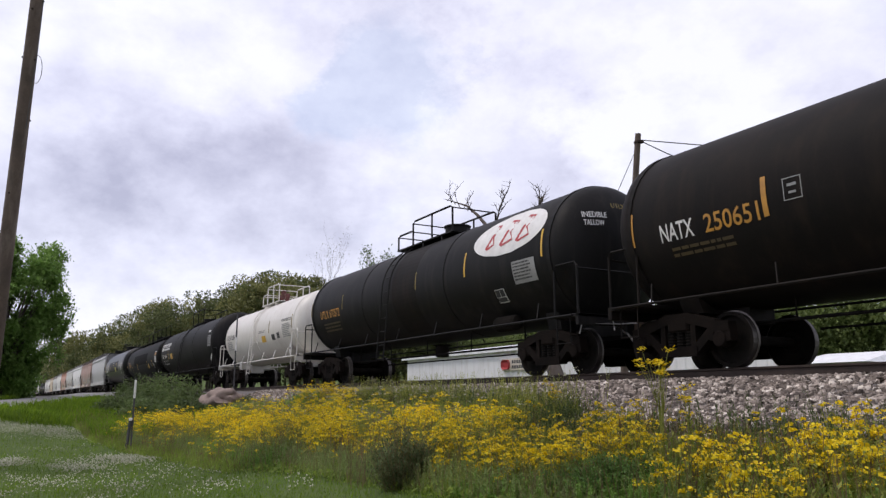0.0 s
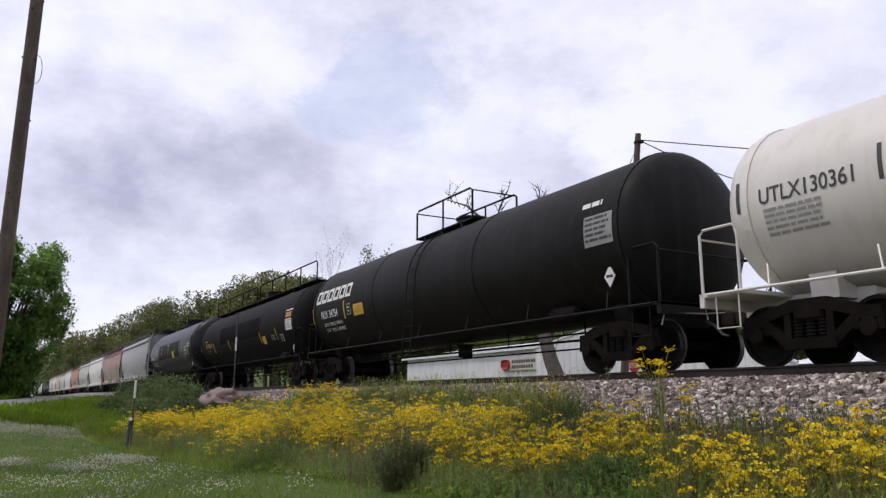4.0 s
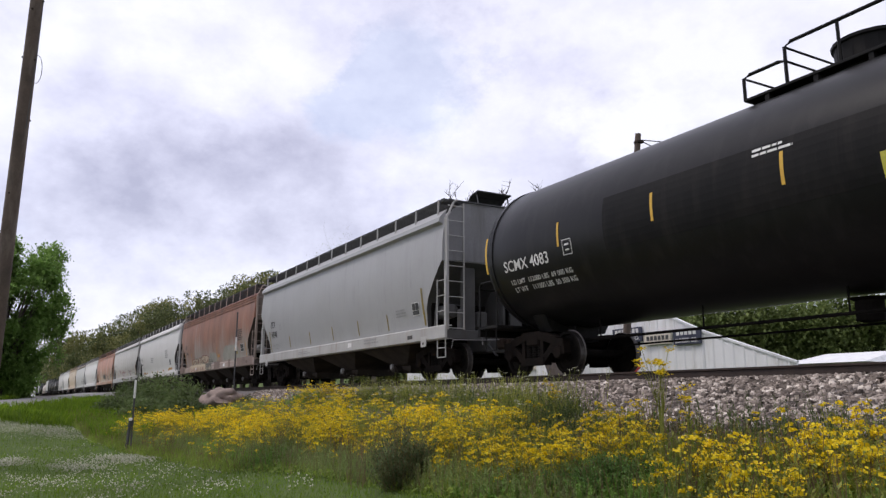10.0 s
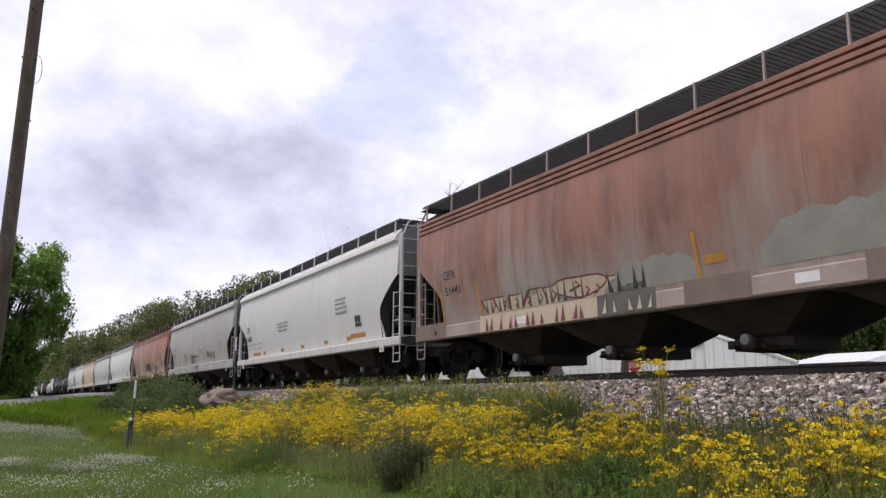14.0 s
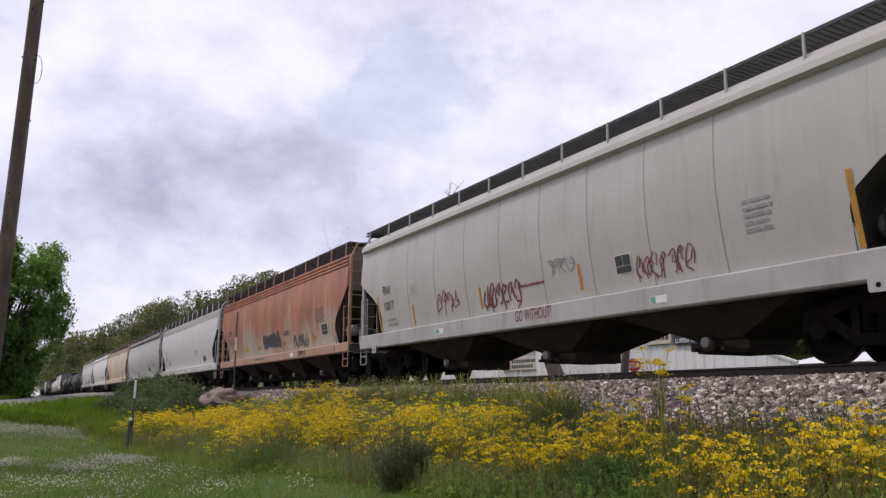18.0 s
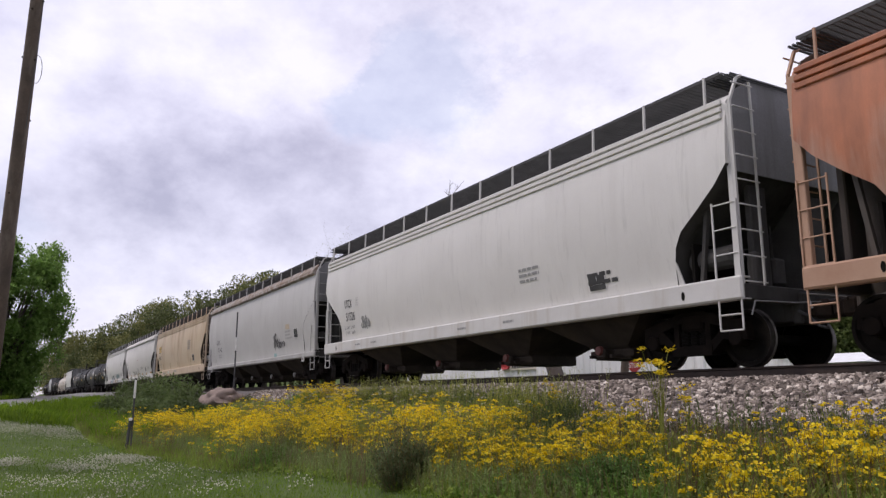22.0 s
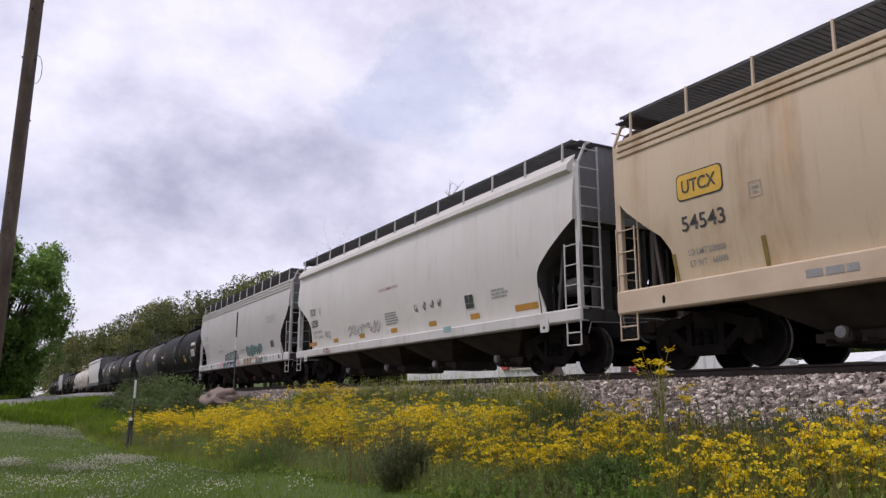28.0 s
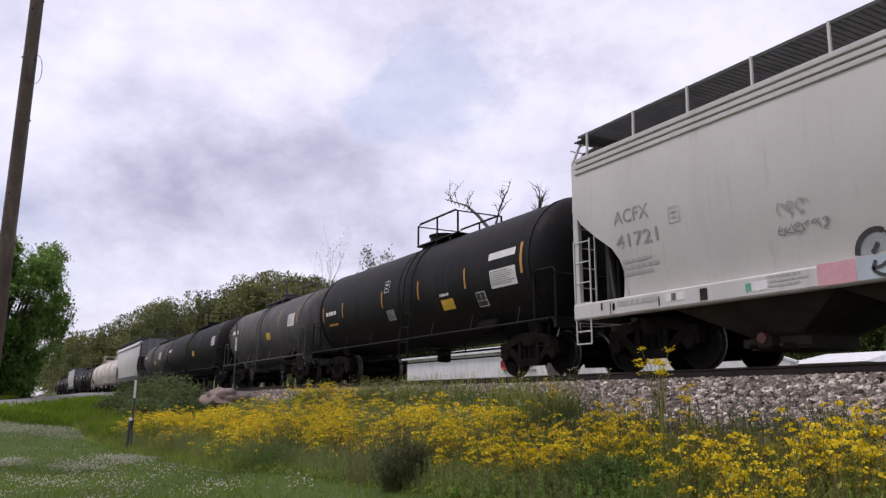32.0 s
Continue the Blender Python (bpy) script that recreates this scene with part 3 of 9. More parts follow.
def make_wheelset(bm):
    prof = [(-0.085, 0.06), (-0.085, 0.15), (-0.02, 0.19), (-0.01, 0.37), (-0.07, 0.395), (-0.07, 0.452), (-0.062, 0.457), (0.035, 0.46), (0.045, 0.483), (0.062, 0.483), (0.07, 0.47), (0.07, 0.395), (0.03, 0.37), (0.02, 0.19), (0.07, 0.15), (0.07, 0.06)]
    for s in (-1, 1):
        n0 = len(bm.faces)
        lathe(bm, [(-s * a * -1 + s * 0.755 if s > 0 else a - 0.755, r) for a, r in (prof if s < 0 else [(-a, r) for a, r in prof])], 32, "y")
        bm.faces.ensure_lookup_table()
        for f in bm.faces[n0:]:
            rr = [math.hypot(v.co.x, v.co.z) for v in f.verts]
            if min(rr) > 0.45 and len(f.verts) == 4:
                f.material_index = 1
    lathe(bm, [(-1.02, 0.085), (-0.70, 0.085), (0.70, 0.085), (1.02, 0.085)], 12, "y")
    for s in (-1, 1):
        lathe(bm, [(s * 1.02, 0.115), (s * 1.07, 0.105), (s * 1.075, 0.04)], 14, "y")
        for k in range(3):
            a = k * math.tau / 3
            lathe(bm, [(s * 1.065, 0.022), (s * 1.095, 0.018)], 6, "y", Matrix.Translation((0.062 * math.cos(a), 0, 0.062 * math.sin(a))))


def make_side_frame(bm):
    for s in (-1, 1):
        beam(bm, (s * 0.20, 0, 0.86), (s * 0.80, 0, 0.70), 0.17, 0.20)
        beam(bm, (s * 0.74, 0, 0.69), (s * 1.08, 0, 0.66), 0.16, 0.20)
        beam(bm, (s * 0.78, 0, 0.66), (s * 0.36, 0, 0.30), 0.15, 0.18)
        beam(bm, (s * 1.04, 0, 0.68), (s * 1.06, 0, 0.42), 0.10, 0.18)
        beam(bm, (s * 0.74, 0, 0.68), (s * 0.70, 0, 0.44), 0.08, 0.18)
        beam(bm, (s * 0.34, 0, 0.84), (s * 0.34, 0, 0.32), 0.11, 0.18)
    beam(bm, (-0.30, 0, 0.86), (0.30, 0, 0.86), 0.16, 0.20)
    beam(bm, (-0.42, 0, 0.29), (0.42, 0, 0.29), 0.16, 0.22)


def make_springs(bm):
    lathe(bm, [(0.36 + j * 0.025, 0.074 if j % 2 else 0.092) for j in range(12)], 10, "z")


def make_bearing(bm):
    lathe(bm, [(-0.12, 0.12), (-0.10, 0.135), (0.10, 0.135), (0.12, 0.12)], 14, "y")
    box(bm, -0.15, 0.15, -0.10, 0.10, 0.10, 0.20, 0.02)


def make_brake_beam(bm):
    """Brake beam behind the wheels: a bar with a truss, a strut and a shoe at each wheel."""
    box(bm, -0.05, 0.05, -0.80, 0.80, 0.30, 0.44, 0.015)
    for s in (-1, 1):
        tube(bm, [(0.0, s * 0.74, 0.36), (-0.20, 0.0, 0.40)], 0.026, 5)
        box(bm, 0.02, 0.12, s * 0.755 - 0.06, s * 0.755 + 0.06, 0.26, 0.62, 0.02)
    box(bm, -0.30, 0.02, -0.05, 0.05, 0.34, 0.66, 0.015)


def make_coupler(bm):
    box(bm, -0.75, 0.10, -0.09, 0.09, -0.10, 0.08, 0.02)
    box(bm, 0.05, 0.32, -0.17, 0.12, -0.15, 0.15, 0.05)
    box(bm, 0.28, 0.46, -0.05, 0.14, -0.14, 0.14, 0.05)


WHEELSETS = []


def truck(root, xc, rolls):
    """A two-axle freight truck."""
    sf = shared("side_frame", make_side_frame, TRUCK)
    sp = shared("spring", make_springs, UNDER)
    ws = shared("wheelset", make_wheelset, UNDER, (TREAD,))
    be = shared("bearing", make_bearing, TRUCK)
    for s in (-1, 1):
        again("side_frame", sf, root, pose(xc, s * 0.985, 0))
        for k in (-0.2, 0.0, 0.2):
            again("spring", sp, root, pose(xc + k, s * 0.985, 0))
        for a in (-0.89, 0.89):
            again("bearing", be, root, pose(xc + a, s * 0.985, WHEEL_R))
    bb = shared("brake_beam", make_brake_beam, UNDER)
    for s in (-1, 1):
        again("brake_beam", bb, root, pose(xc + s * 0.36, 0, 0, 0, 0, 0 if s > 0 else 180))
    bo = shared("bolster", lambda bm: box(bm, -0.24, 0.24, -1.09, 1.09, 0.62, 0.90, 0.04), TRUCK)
    again("bolster", bo, root, pose(xc, 0, 0))
    for a in (-0.89, 0.89):
        w = again("wheelset", ws, root, pose(xc + a, 0, WHEEL_R), "dark wheels with bright worn treads on one axle")
        if rolls:
            WHEELSETS.append((w, xc + a))
    return root


def ends(root, half, sill_mat):
    """Draft sills, couplers, air hoses and uncoupling levers at both ends; half is the coupling point."""
    co = shared("coupler", make_coupler, IRON)

    def hose(bm):
        tube(bm, [(0, 0, 0), (0.18, 0, -0.10), (0.34, 0, -0.26), (0.47, 0, -0.30)], 0.026, 6)

    def lever(bm):
        for s in (-1, 1):
            tube(bm, [(-0.28, s * 1.42, 0.74), (-0.22, s * 1.40, 0.95), (-0.20, s * 0.5, 0.97), (0.02, s * 0.12, 0.99)], 0.014, 5)

    ho = shared("air_hose", hose, DARKINK)
    le = shared("uncoupling_lever", lever, GALV)
    for s in (-1, 1):
        turn = 0 if s > 0 else 180
        again("coupler", co, root, pose(s * (half - 0.40), 0, 0.88, 0, 0, turn))
        again("uncoupling_lever", le, root, pose(s * (half - 0.22), 0, 0, 0, 0, turn), "thin pale uncoupling rod")
        again("air_hose", ho, root, pose(s * (half - 0.5), -0.32 * s, 0.86, 0, 0, turn))


# ---- markings that lie on a car's side ----
def on_side(name, bm, root, prof, mat, label="", lift=0.007, cut=0.0):
    """Lays a flat drawing (x along the car, z up, y unused) on the side facing -y."""
    if cut:
        zs = [v.co.z for v in bm.verts]
        z = min(zs) + cut
        while z < max(zs):
            bmesh.ops.bisect_plane(bm, geom=bm.verts[:] + bm.edges[:] + bm.faces[:], plane_co=(0, 0, z), plane_no=(0, 0, 1))
            z += cut
    for v in bm.verts:
        v.co.y = -prof(v.co.z) - lift
    for f in bm.faces:
        f.normal_update()
        if f.normal.y > 0:
            f.normal_flip()
    return part(name, bm, mat, root, label)


TEXTS = {}


def lettering(root, prof, words, x, z, w, h, mat, label=""):
    """Words of width w and height h whose lower left corner is at x, z on the side."""
    if words not in TEXTS:
        cu = bpy.data.curves.new("words", "FONT")
        cu.body = words
        cu.resolution_u = 3
        cu.offset = 0.010
        ob = bpy.data.objects.new("words", cu)
        TEXTS[words] = bpy.data.meshes.new_from_object(ob)
        bpy.data.objects.remove(ob)
    bm = bmesh.new()
    bm.from_mesh(TEXTS[words])
    xs, ys = [v.co.x for v in bm.verts], [v.co.y for v in bm.verts]
    x0, x1, y0, y1 = min(xs), max(xs), min(ys), max(ys)
    for v in bm.verts:
        a, b = (v.co.x - x0) / (x1 - x0), (v.co.y - y0) / (y1 - y0)
        v.co = (x + a * w, 0, z + b * h)
    return on_side("lettering", bm, root, prof, mat, label, cut=0.12 if h > 0.2 else 0.0)


def flat(bm, x0, x1, z0, z1):
    bm.faces.new([bm.verts.new(p) for p in ((x0, 0, z0), (x1, 0, z0), (x1, 0, z1), (x0, 0, z1))])


def panel(root, prof, x, z, w, h, mat, name="marking", label="", lift=0.006):
    bm = bmesh.new()
    n = max(1, int(h / 0.12))
    for k in range(n):
        flat(bm, x, x + w, z + h * k / n, z + h * (k + 1) / n)
    return on_side(name, bm, root, prof, mat, label, lift)


def bars(root, prof, x, z, w, h, rows, mat, seed=1, label="rows of small stencilled lettering"):
    """Small lettering that cannot be read: short bars in rows."""
    rng = random.Random(seed)
    bm = bmesh.new()
    step = h / rows
    for r in range(rows):
        a = x
        end = x + w * rng.uniform(0.72, 1.0)
        while a < end:
            b = min(end, a + step * rng.uniform(0.8, 2.6))
            flat(bm, a, b, z + h - (r + (0.72 if rows == 1 else 0.5)) * step, z + h - r * step)
            a = b + step * 0.28
    return on_side("stencil", bm, root, prof, mat, label, 0.009)


def stroke(bm, pts, w):
    """A ribbon along a line of (x, z) points."""
    rows = []
    for i, (x, z) in enumerate(pts):
        xa, za = pts[max(0, i - 1)]
        xb, zb = pts[min(len(pts) - 1, i + 1)]
        d = math.hypot(xb - xa, zb - za) or 1.0
        nx, nz = -(zb - za) / d * w / 2, (xb - xa) / d * w / 2
        rows.append((bm.verts.new((x + nx, 0, z + nz)), bm.verts.new((x - nx, 0, z - nz))))
    for p, q in zip(rows, rows[1:]):
        bm.faces.new((p[0], p[1], q[1], q[0]))


def scrawl(root, prof, x, z, w, h, mat, seed, wide=0.035, letters=5, label="sprayed graffiti tag"):
    """A sprayed tag: looping strokes side by side, a part for each letter."""
    rng = random.Random(seed)
    for k in range(letters):
        bm = bmesh.new()
        cx, cw = x + w * (k + 0.5) / letters, w / letters * 0.52
        a0, turn = rng.uniform(0, 6.28), rng.choice((-1, 1)) * rng.uniform(3.2, 5.6)
        sx, sz, sk = rng.uniform(0.7, 1.1), rng.uniform(0.7, 1.0), rng.uniform(-0.4, 0.4)
        pts = []
        for i in range(15):
            t = a0 + turn * i / 14
            zz = math.sin(t) * sz * (1 + 0.2 * math.sin(3 * t + seed))
            pts.append((cx + cw * (math.cos(t) * sx * (1 + 0.25 * math.sin(2 * t + k)) + sk * zz), z + h / 2 + h / 2 * zz))
        stroke(bm, pts, wide)
        stroke(bm, [pts[4], (cx + cw * rng.uniform(-0.3, 0.3), z + h * 0.5), (cx + cw * rng.uniform(0.1, 0.9), z + h * rng.uniform(0.7, 1.05))], wide)
        if rng.random() < 0.6:
            stroke(bm, [pts[9], (cx + cw * rng.uniform(-0.8, 0.8), z - h * rng.uniform(0.0, 0.15))], wide * 0.8)
        on_side("graffiti_letter", bm, root, prof, mat, label, 0.012)


def throwup(root, prof, x, z, w, h, fill, ink, seed, n=4):
    """A bubble-letter piece: filled rounded shapes, each with a dark outline."""
    rng = random.Random(seed)
    for k in range(n):
        fb, ib = bmesh.new(), bmesh.new()
        cx, cw = x + w * (k + 0.5) / n, w / n * 0.60
        tilt = rng.uniform(-0.25, 0.25)
        pts = []
        for i in range(18):
            a = i * math.tau / 18
            r = 1 + 0.16 * math.sin(2 * a + k + seed) + 0.1 * math.sin(3 * a + 2 * k)
            pz = math.sin(a) * r * 0.5
            pts.append((cx + cw * math.cos(a) * r + tilt * pz * h, z + h * (0.5 + pz * 0.92)))
        for i in range(0, 8):
            q = [pts[i], pts[i + 1], pts[(17 - i - 1) % 18], pts[(17 - i) % 18]]
            fb.faces.new([fb.verts.new((p[0], 0, p[1])) for p in q])
        bmesh.ops.remove_doubles(fb, verts=fb.verts[:], dist=0.001)
        stroke(ib, pts + pts[:1], 0.036)
        on_side("graffiti_fill", fb, root, prof, fill, "sprayed bubble-letter graffiti", 0.010)
        on_side("graffiti_outline", ib, root, prof, ink, "dark graffiti outline", 0.014)
        ib = bmesh.new()
        stroke(ib, [(cx - cw * 0.4, z + h * 0.35), (cx + cw * 0.1, z + h * 0.52), (cx - cw * 0.1, z + h * 0.7)], 0.05)
        on_side("graffiti_line", ib, root, prof, ink, "dark graffiti line", 0.014)


def overpaint(root, prof, x, z, w, h, mat, seed, label="painted-over patch with a ragged edge"):
    """A rolled-on patch of paint with a ragged upper edge."""
    rng = random.Random(seed)
    bm = bmesh.new()
    n = 16
    tops = [h * min(1.0, 0.25 + 4.0 * min(k, n - k) / n) ** 0.6 * rng.uniform(0.82, 1.04) for k in range(n + 1)]
    for k in range(n):
        for j in range(4):
            q = [(x + w * (k + a) / n, 0, z + tops[k + a] * b / 4) for a, b in ((0, j), (1, j), (1, j + 1), (0, j + 1))]
            bm.faces.new([bm.verts.new(p) for p in q])
    return on_side("paint_patch", bm, root, prof, mat, label, 0.005)


def blocks(root, prof, x, z, w, h, n, fill, ink, seed):
    """A row of thick slanted block letters with a dark side, not to be read."""
    rng = random.Random(seed)
    for k in range(n):
        fb, ib, tb = bmesh.new(), bmesh.new(), bmesh.new()
        a, b = x + w * k / n, x + w * (k + 0.92) / n
        zt, sk = z + h * rng.uniform(0.9, 1.05), rng.uniform(-0.06, 0.10)
        m = 5
        for i in range(m):
            z0, z1 = z + (zt - z) * i / m, z + (zt - z) * (i + 1) / m
            pinch = 0.22 * (b - a) if i in (1, 3) and k % 2 else 0.0
            for bm, d in ((fb, 0.0), (ib, -0.11)):
                q = [(a + d + sk * i, z0), (b - pinch + d * 0.3 + sk * i, z0), (b - pinch + d * 0.3 + sk * (i + 1), z1), (a + d + sk * (i + 1), z1)]
                bm.faces.new([bm.verts.new((p[0], 0, p[1] + (0.03 if d else 0))) for p in q])
        for bm in (fb, ib):
            bmesh.ops.remove_doubles(bm, verts=bm.verts[:], dist=0.001)
        on_side("graffiti_outline", ib, root, prof, ink, "dark graffiti shadow", 0.008)
        on_side("graffiti_fill", fb, root, prof, fill, "sprayed block-letter graffiti", 0.013)
        cx = x + w * (k + 0.5) / n
        stroke(tb, [(cx - 0.05, z + h * 0.2), (cx + 0.06, z + h * 0.5), (cx - 0.02, z + h * 0.72)], 0.04)
        on_side("graffiti_line", tb, root, prof, ink, "dark graffiti line", 0.018)


def arches(root, prof, x, z, w, h, n, fill, ink, seed):
    """A row of bubble letters cut flat below: filled domes under thick dark arcs."""
    rng = random.Random(seed)
    for k in range(n):
        cx, cw = x + w * (k + 0.5) / n, w / n * 0.54
        top, lean = h * rng.uniform(0.72, 1.0) * (0.8 + 0.2 * k / n), rng.uniform(0.0, 0.10)
        arc = [(cx - cw * math.cos(math.pi * i / 12) + lean * math.sin(math.pi * i / 12), z + top * math.sin(math.pi * i / 12) ** 0.8) for i in range(13)]
        bm = bmesh.new()
        for p, q in zip(arc, arc[1:]):
            for j in range(3):
                bm.faces.new([bm.verts.new((u[0], 0, z + (u[1] - z) * f / 3)) for u, f in ((p, j), (q, j), (q, j + 1), (p, j + 1))])
        bmesh.ops.remove_doubles(bm, verts=bm.verts[:], dist=0.001)
        on_side("graffiti_fill", bm, root, prof, fill, "sprayed bubble-letter graffiti", 0.008 + 0.002 * (k % 2))
        bm = bmesh.new()
        stroke(bm, arc[:9], 0.075)
        on_side("graffiti_outline", bm, root, prof, ink, "thick dark graffiti outline", 0.014 + 0.002 * (k % 2))
        bm = bmesh.new()
        stroke(bm, arc[8:], 0.03)
        stroke(bm, [(cx + cw * rng.uniform(-0.2, 0.3), z + top * 0.42), (cx + cw * 0.1, z + top * 0.2), (cx + cw * rng.uniform(-0.3, 0.2), z)], 0.06)
        on_side("graffiti_line", bm, root, prof, ink, "dark graffiti line", 0.018)


# slanted strokes of the fat sprayed letters, in a unit box
FAT = (((0.05, 0.85), (0.5, 0.9)), ((0.34, 0.95), (0.42, 0.05)), ((0.85, 0.95), (0.55, 0.5), (0.95, 0.05))), (((0.2, 0.95), (0.35, 0.05)), ((0.3, 0.9), (0.95, 0.95)), ((0.3, 0.5), (0.8, 0.52)), ((0.35, 0.08), (0.9, 0.2))), (((0.1, 0.98), (0.3, 0.1)), ((0.15, 0.9), (0.5, 0.5), (0.75, 0.85)), ((0.72, 0.9), (0.95, 0.1))), (((0.25, 0.95), (0.45, 0.02)), ((0.3, 0.9), (0.9, 0.85), (0.85, 0.5), (0.4, 0.48)))


def fat_letters(root, prof, x, z, w, h, fill, ink):
    """Fat sprayed letters with a black side, as strokes laid over one another."""
    n = len(FAT)
    for k, glyph in enumerate(FAT):
        a, cw = x + w * k / n, w / n
        for i, line in enumerate(glyph):
            pts = [(a + cw * p, z + 0.07 + (h - 0.12) * q) for p, q in line]
            for name, mat, wide, dx, lift, label in (("graffiti_outline", ink, 0.20, -0.11, 0.006, "black side of the letter"), ("graffiti_fill", fill, 0.18, 0.0, 0.014, "sea-green sprayed letter")):
                bm = bmesh.new()
                fine = [tuple(u + (v - u) * j / 4 for u, v in zip(p, q)) for p, q in zip(pts, pts[1:]) for j in range(4)] + pts[-1:]
                stroke(bm, [(p + dx, q + dx * 0.3) for p, q in fine], wide)
                on_side(name, bm, root, prof, mat, label, lift + 0.0015 * i)


def drips(root, prof, x, z, w, h, n, mat, seed):
    """Flame-like points that rise out of a graffiti piece."""
    rng = random.Random(seed)
    for k in range(n):
        bm = bmesh.new()
        cx = x + w * (k + rng.uniform(0.2, 0.8)) / n
        hh, b, ln = h * rng.uniform(0.6, 1.0), w / n * rng.uniform(0.25, 0.45), rng.uniform(-0.06, 0.06)
        for i in range(3):
            f0, f1 = i / 3, (i + 1) / 3
            r0, r1 = b * (1 - f0) ** 1.4 / 2 + 0.006, b * (1 - f1) ** 1.4 / 2 + 0.006
            bm.faces.new([bm.verts.new((p[0], 0, p[1])) for p in ((cx - r0 + ln * f0, z + hh * f0), (cx + r0 + ln * f0, z + hh * f0), (cx + r1 + ln * f1, z + hh * f1), (cx - r1 + ln * f1, z + hh * f1))])
        bmesh.ops.remove_doubles(bm, verts=bm.verts[:], dist=0.001)
        on_side("graffiti_point", bm, root, prof, mat, "pointed graffiti stroke", 0.016)


def on_end(root, words, place, y, z, w, h, mat):
    """Words on the end that faces +x; place(y, z) gives the surface's x."""
    ob = lettering(root, lambda zz: 0.0, words, y, z, w, h, mat, "stencilled car number on the end")
    for v in ob.data.vertices:
        yy, zz = v.co.x, v.co.z
        v.co = (place(yy, zz) + 0.008, yy, zz)
    return ob


def head_of(L, R, zc):
    def place(y, z):
        return L / 2 - 0.7 + 0.7 * math.sqrt(max(0.0, 1 - (y * y + (z - zc) ** 2) / (R * R)))
    return place


# ---- covered hopper cars ----
def side_at(z):
    """Half width of a hopper's bulged side at height z above the rail."""
    return float(np.interp(z, [0.95, 1.34, 1.6, 1.9, 2.3, 2.7, 3.1, 3.5, 3.8, 4.0, 4.17, 4.6], [1.41, 1.425, 1.475, 1.53, 1.59, 1.625, 1.632, 1.612, 1.58, 1.55, 1.525, 1.525]))


def sill_at(z):
    return 1.60


# the edge under a hopper's end: distance in from the end, height over the rail
END_CUTS = {"plain": [(0.12, 3.0), (0.30, 2.84), (0.65, 2.48), (0.98, 2.12), (1.14, 1.86), (1.19, 1.58), (1.20, 1.02)],
            "chord": [(0.12, 3.0), (0.48, 2.80), (0.95, 2.52), (1.32, 2.25), (1.42, 2.12), (1.46, 1.98), (1.47, 1.02)],
            "groove": [(0.10, 3.12), (0.36, 2.82), (0.78, 2.48), (1.14, 2.22), (1.30, 1.98), (1.37, 1.72), (1.385, 1.02)]}


def make_skirt(bm, deep):
    """Corner of the side that runs back out under the cut-out, down to the sill; x runs out from the car's end."""
    rows = [(1.80, 0.01), (1.62, 0.06), (1.40, 0.12), (1.20, 0.17), (1.02, 0.20)]
    vs = []
    for z, w in rows:
        y = -side_at(z)
        vs.append([bm.verts.new((x, y + o, z)) for x, o in ((-deep, 0.0), (-deep + w, 0.0), (-deep + w, 0.03), (-deep, 0.03))])
    for p, q in zip(vs, vs[1:]):
        for k in range(4):
            bm.faces.new((p[k], q[k], q[(k + 1) % 4], p[(k + 1) % 4]))
    bm.faces.new(vs[0])
    bm.faces.new(vs[-1][::-1])


def make_shell(bm, L, drop):
    """Body of a hopper: bulged sides, arched roof, and slope sheets that cut up under both ends."""
    cut = END_CUTS[drop]
    st = [(-L / 2 + e, zl) for e, zl in cut]
    n = 25
    st += [(-L / 2 + 1.2 + (L - 2.4) * k / n, 1.02) for k in range(1, n)]
    st += [(L / 2 - e, zl) for e, zl in cut[::-1]]
    roof = [(1.50, 4.19), (1.32, 4.34), (0.95, 4.48), (0.5, 4.56), (0.0, 4.59)]
    rows = []
    for x, zl in st:
        zs = [zl + (4.14 - zl) * k / 9 for k in range(10)]
        half = [(side_at(z), z) for z in zs] + roof
        ring = [(-y, z) for y, z in half] + [(y, z) for y, z in half[::-1][1:]]
        rows.append([bm.verts.new((x, y, z)) for y, z in ring])
    m = len(rows[0])
    for p, q in zip(rows, rows[1:]):
        for k in range(m):
            f = bm.faces.new((p[k], q[k], q[(k + 1) % m], p[(k + 1) % m]))
            f.material_index = 1 if k == m - 1 else 0
    bm.faces.new(rows[0])
    bm.faces.new(rows[-1][::-1])


def make_closure(bm):
    """Side plate that closes the corner under a slope sheet; x runs out from the car's end."""
    n = 12
    rows = []
    for k in range(n + 1):
        z = 1.02 + 2.13 * k / n
        y = -side_at(z) + 0.006
        rows.append([bm.verts.new((x, y + o, z)) for x, o in ((-1.55, 0.0), (-0.10, 0.0), (-0.10, 0.03), (-1.55, 0.03))])
    for p, q in zip(rows, rows[1:]):
        for k in range(4):
            bm.faces.new((p[k], q[k], q[(k + 1) % 4], p[(k + 1) % 4]))
    bm.faces.new(rows[0])
    bm.faces.new(rows[-1][::-1])


def make_chord(bm, L, style):
    """Top chord along the eaves."""
    for s in (-1, 1):
        if style != "groove":
            vs = []
            for x in (-L / 2 + 0.2, L / 2 - 0.2):
                vs.append([bm.verts.new((x, s * y, z)) for y, z in ((1.43, 4.40), (1.655, 4.16), (1.675, 4.04), (1.56, 3.99))])
            for k in range(4):
                bm.faces.new((vs[0][k], vs[0][(k + 1) % 4], vs[1][(k + 1) % 4], vs[1][k]))
            bm.faces.new(vs[0][::-1])
            bm.faces.new(vs[1])


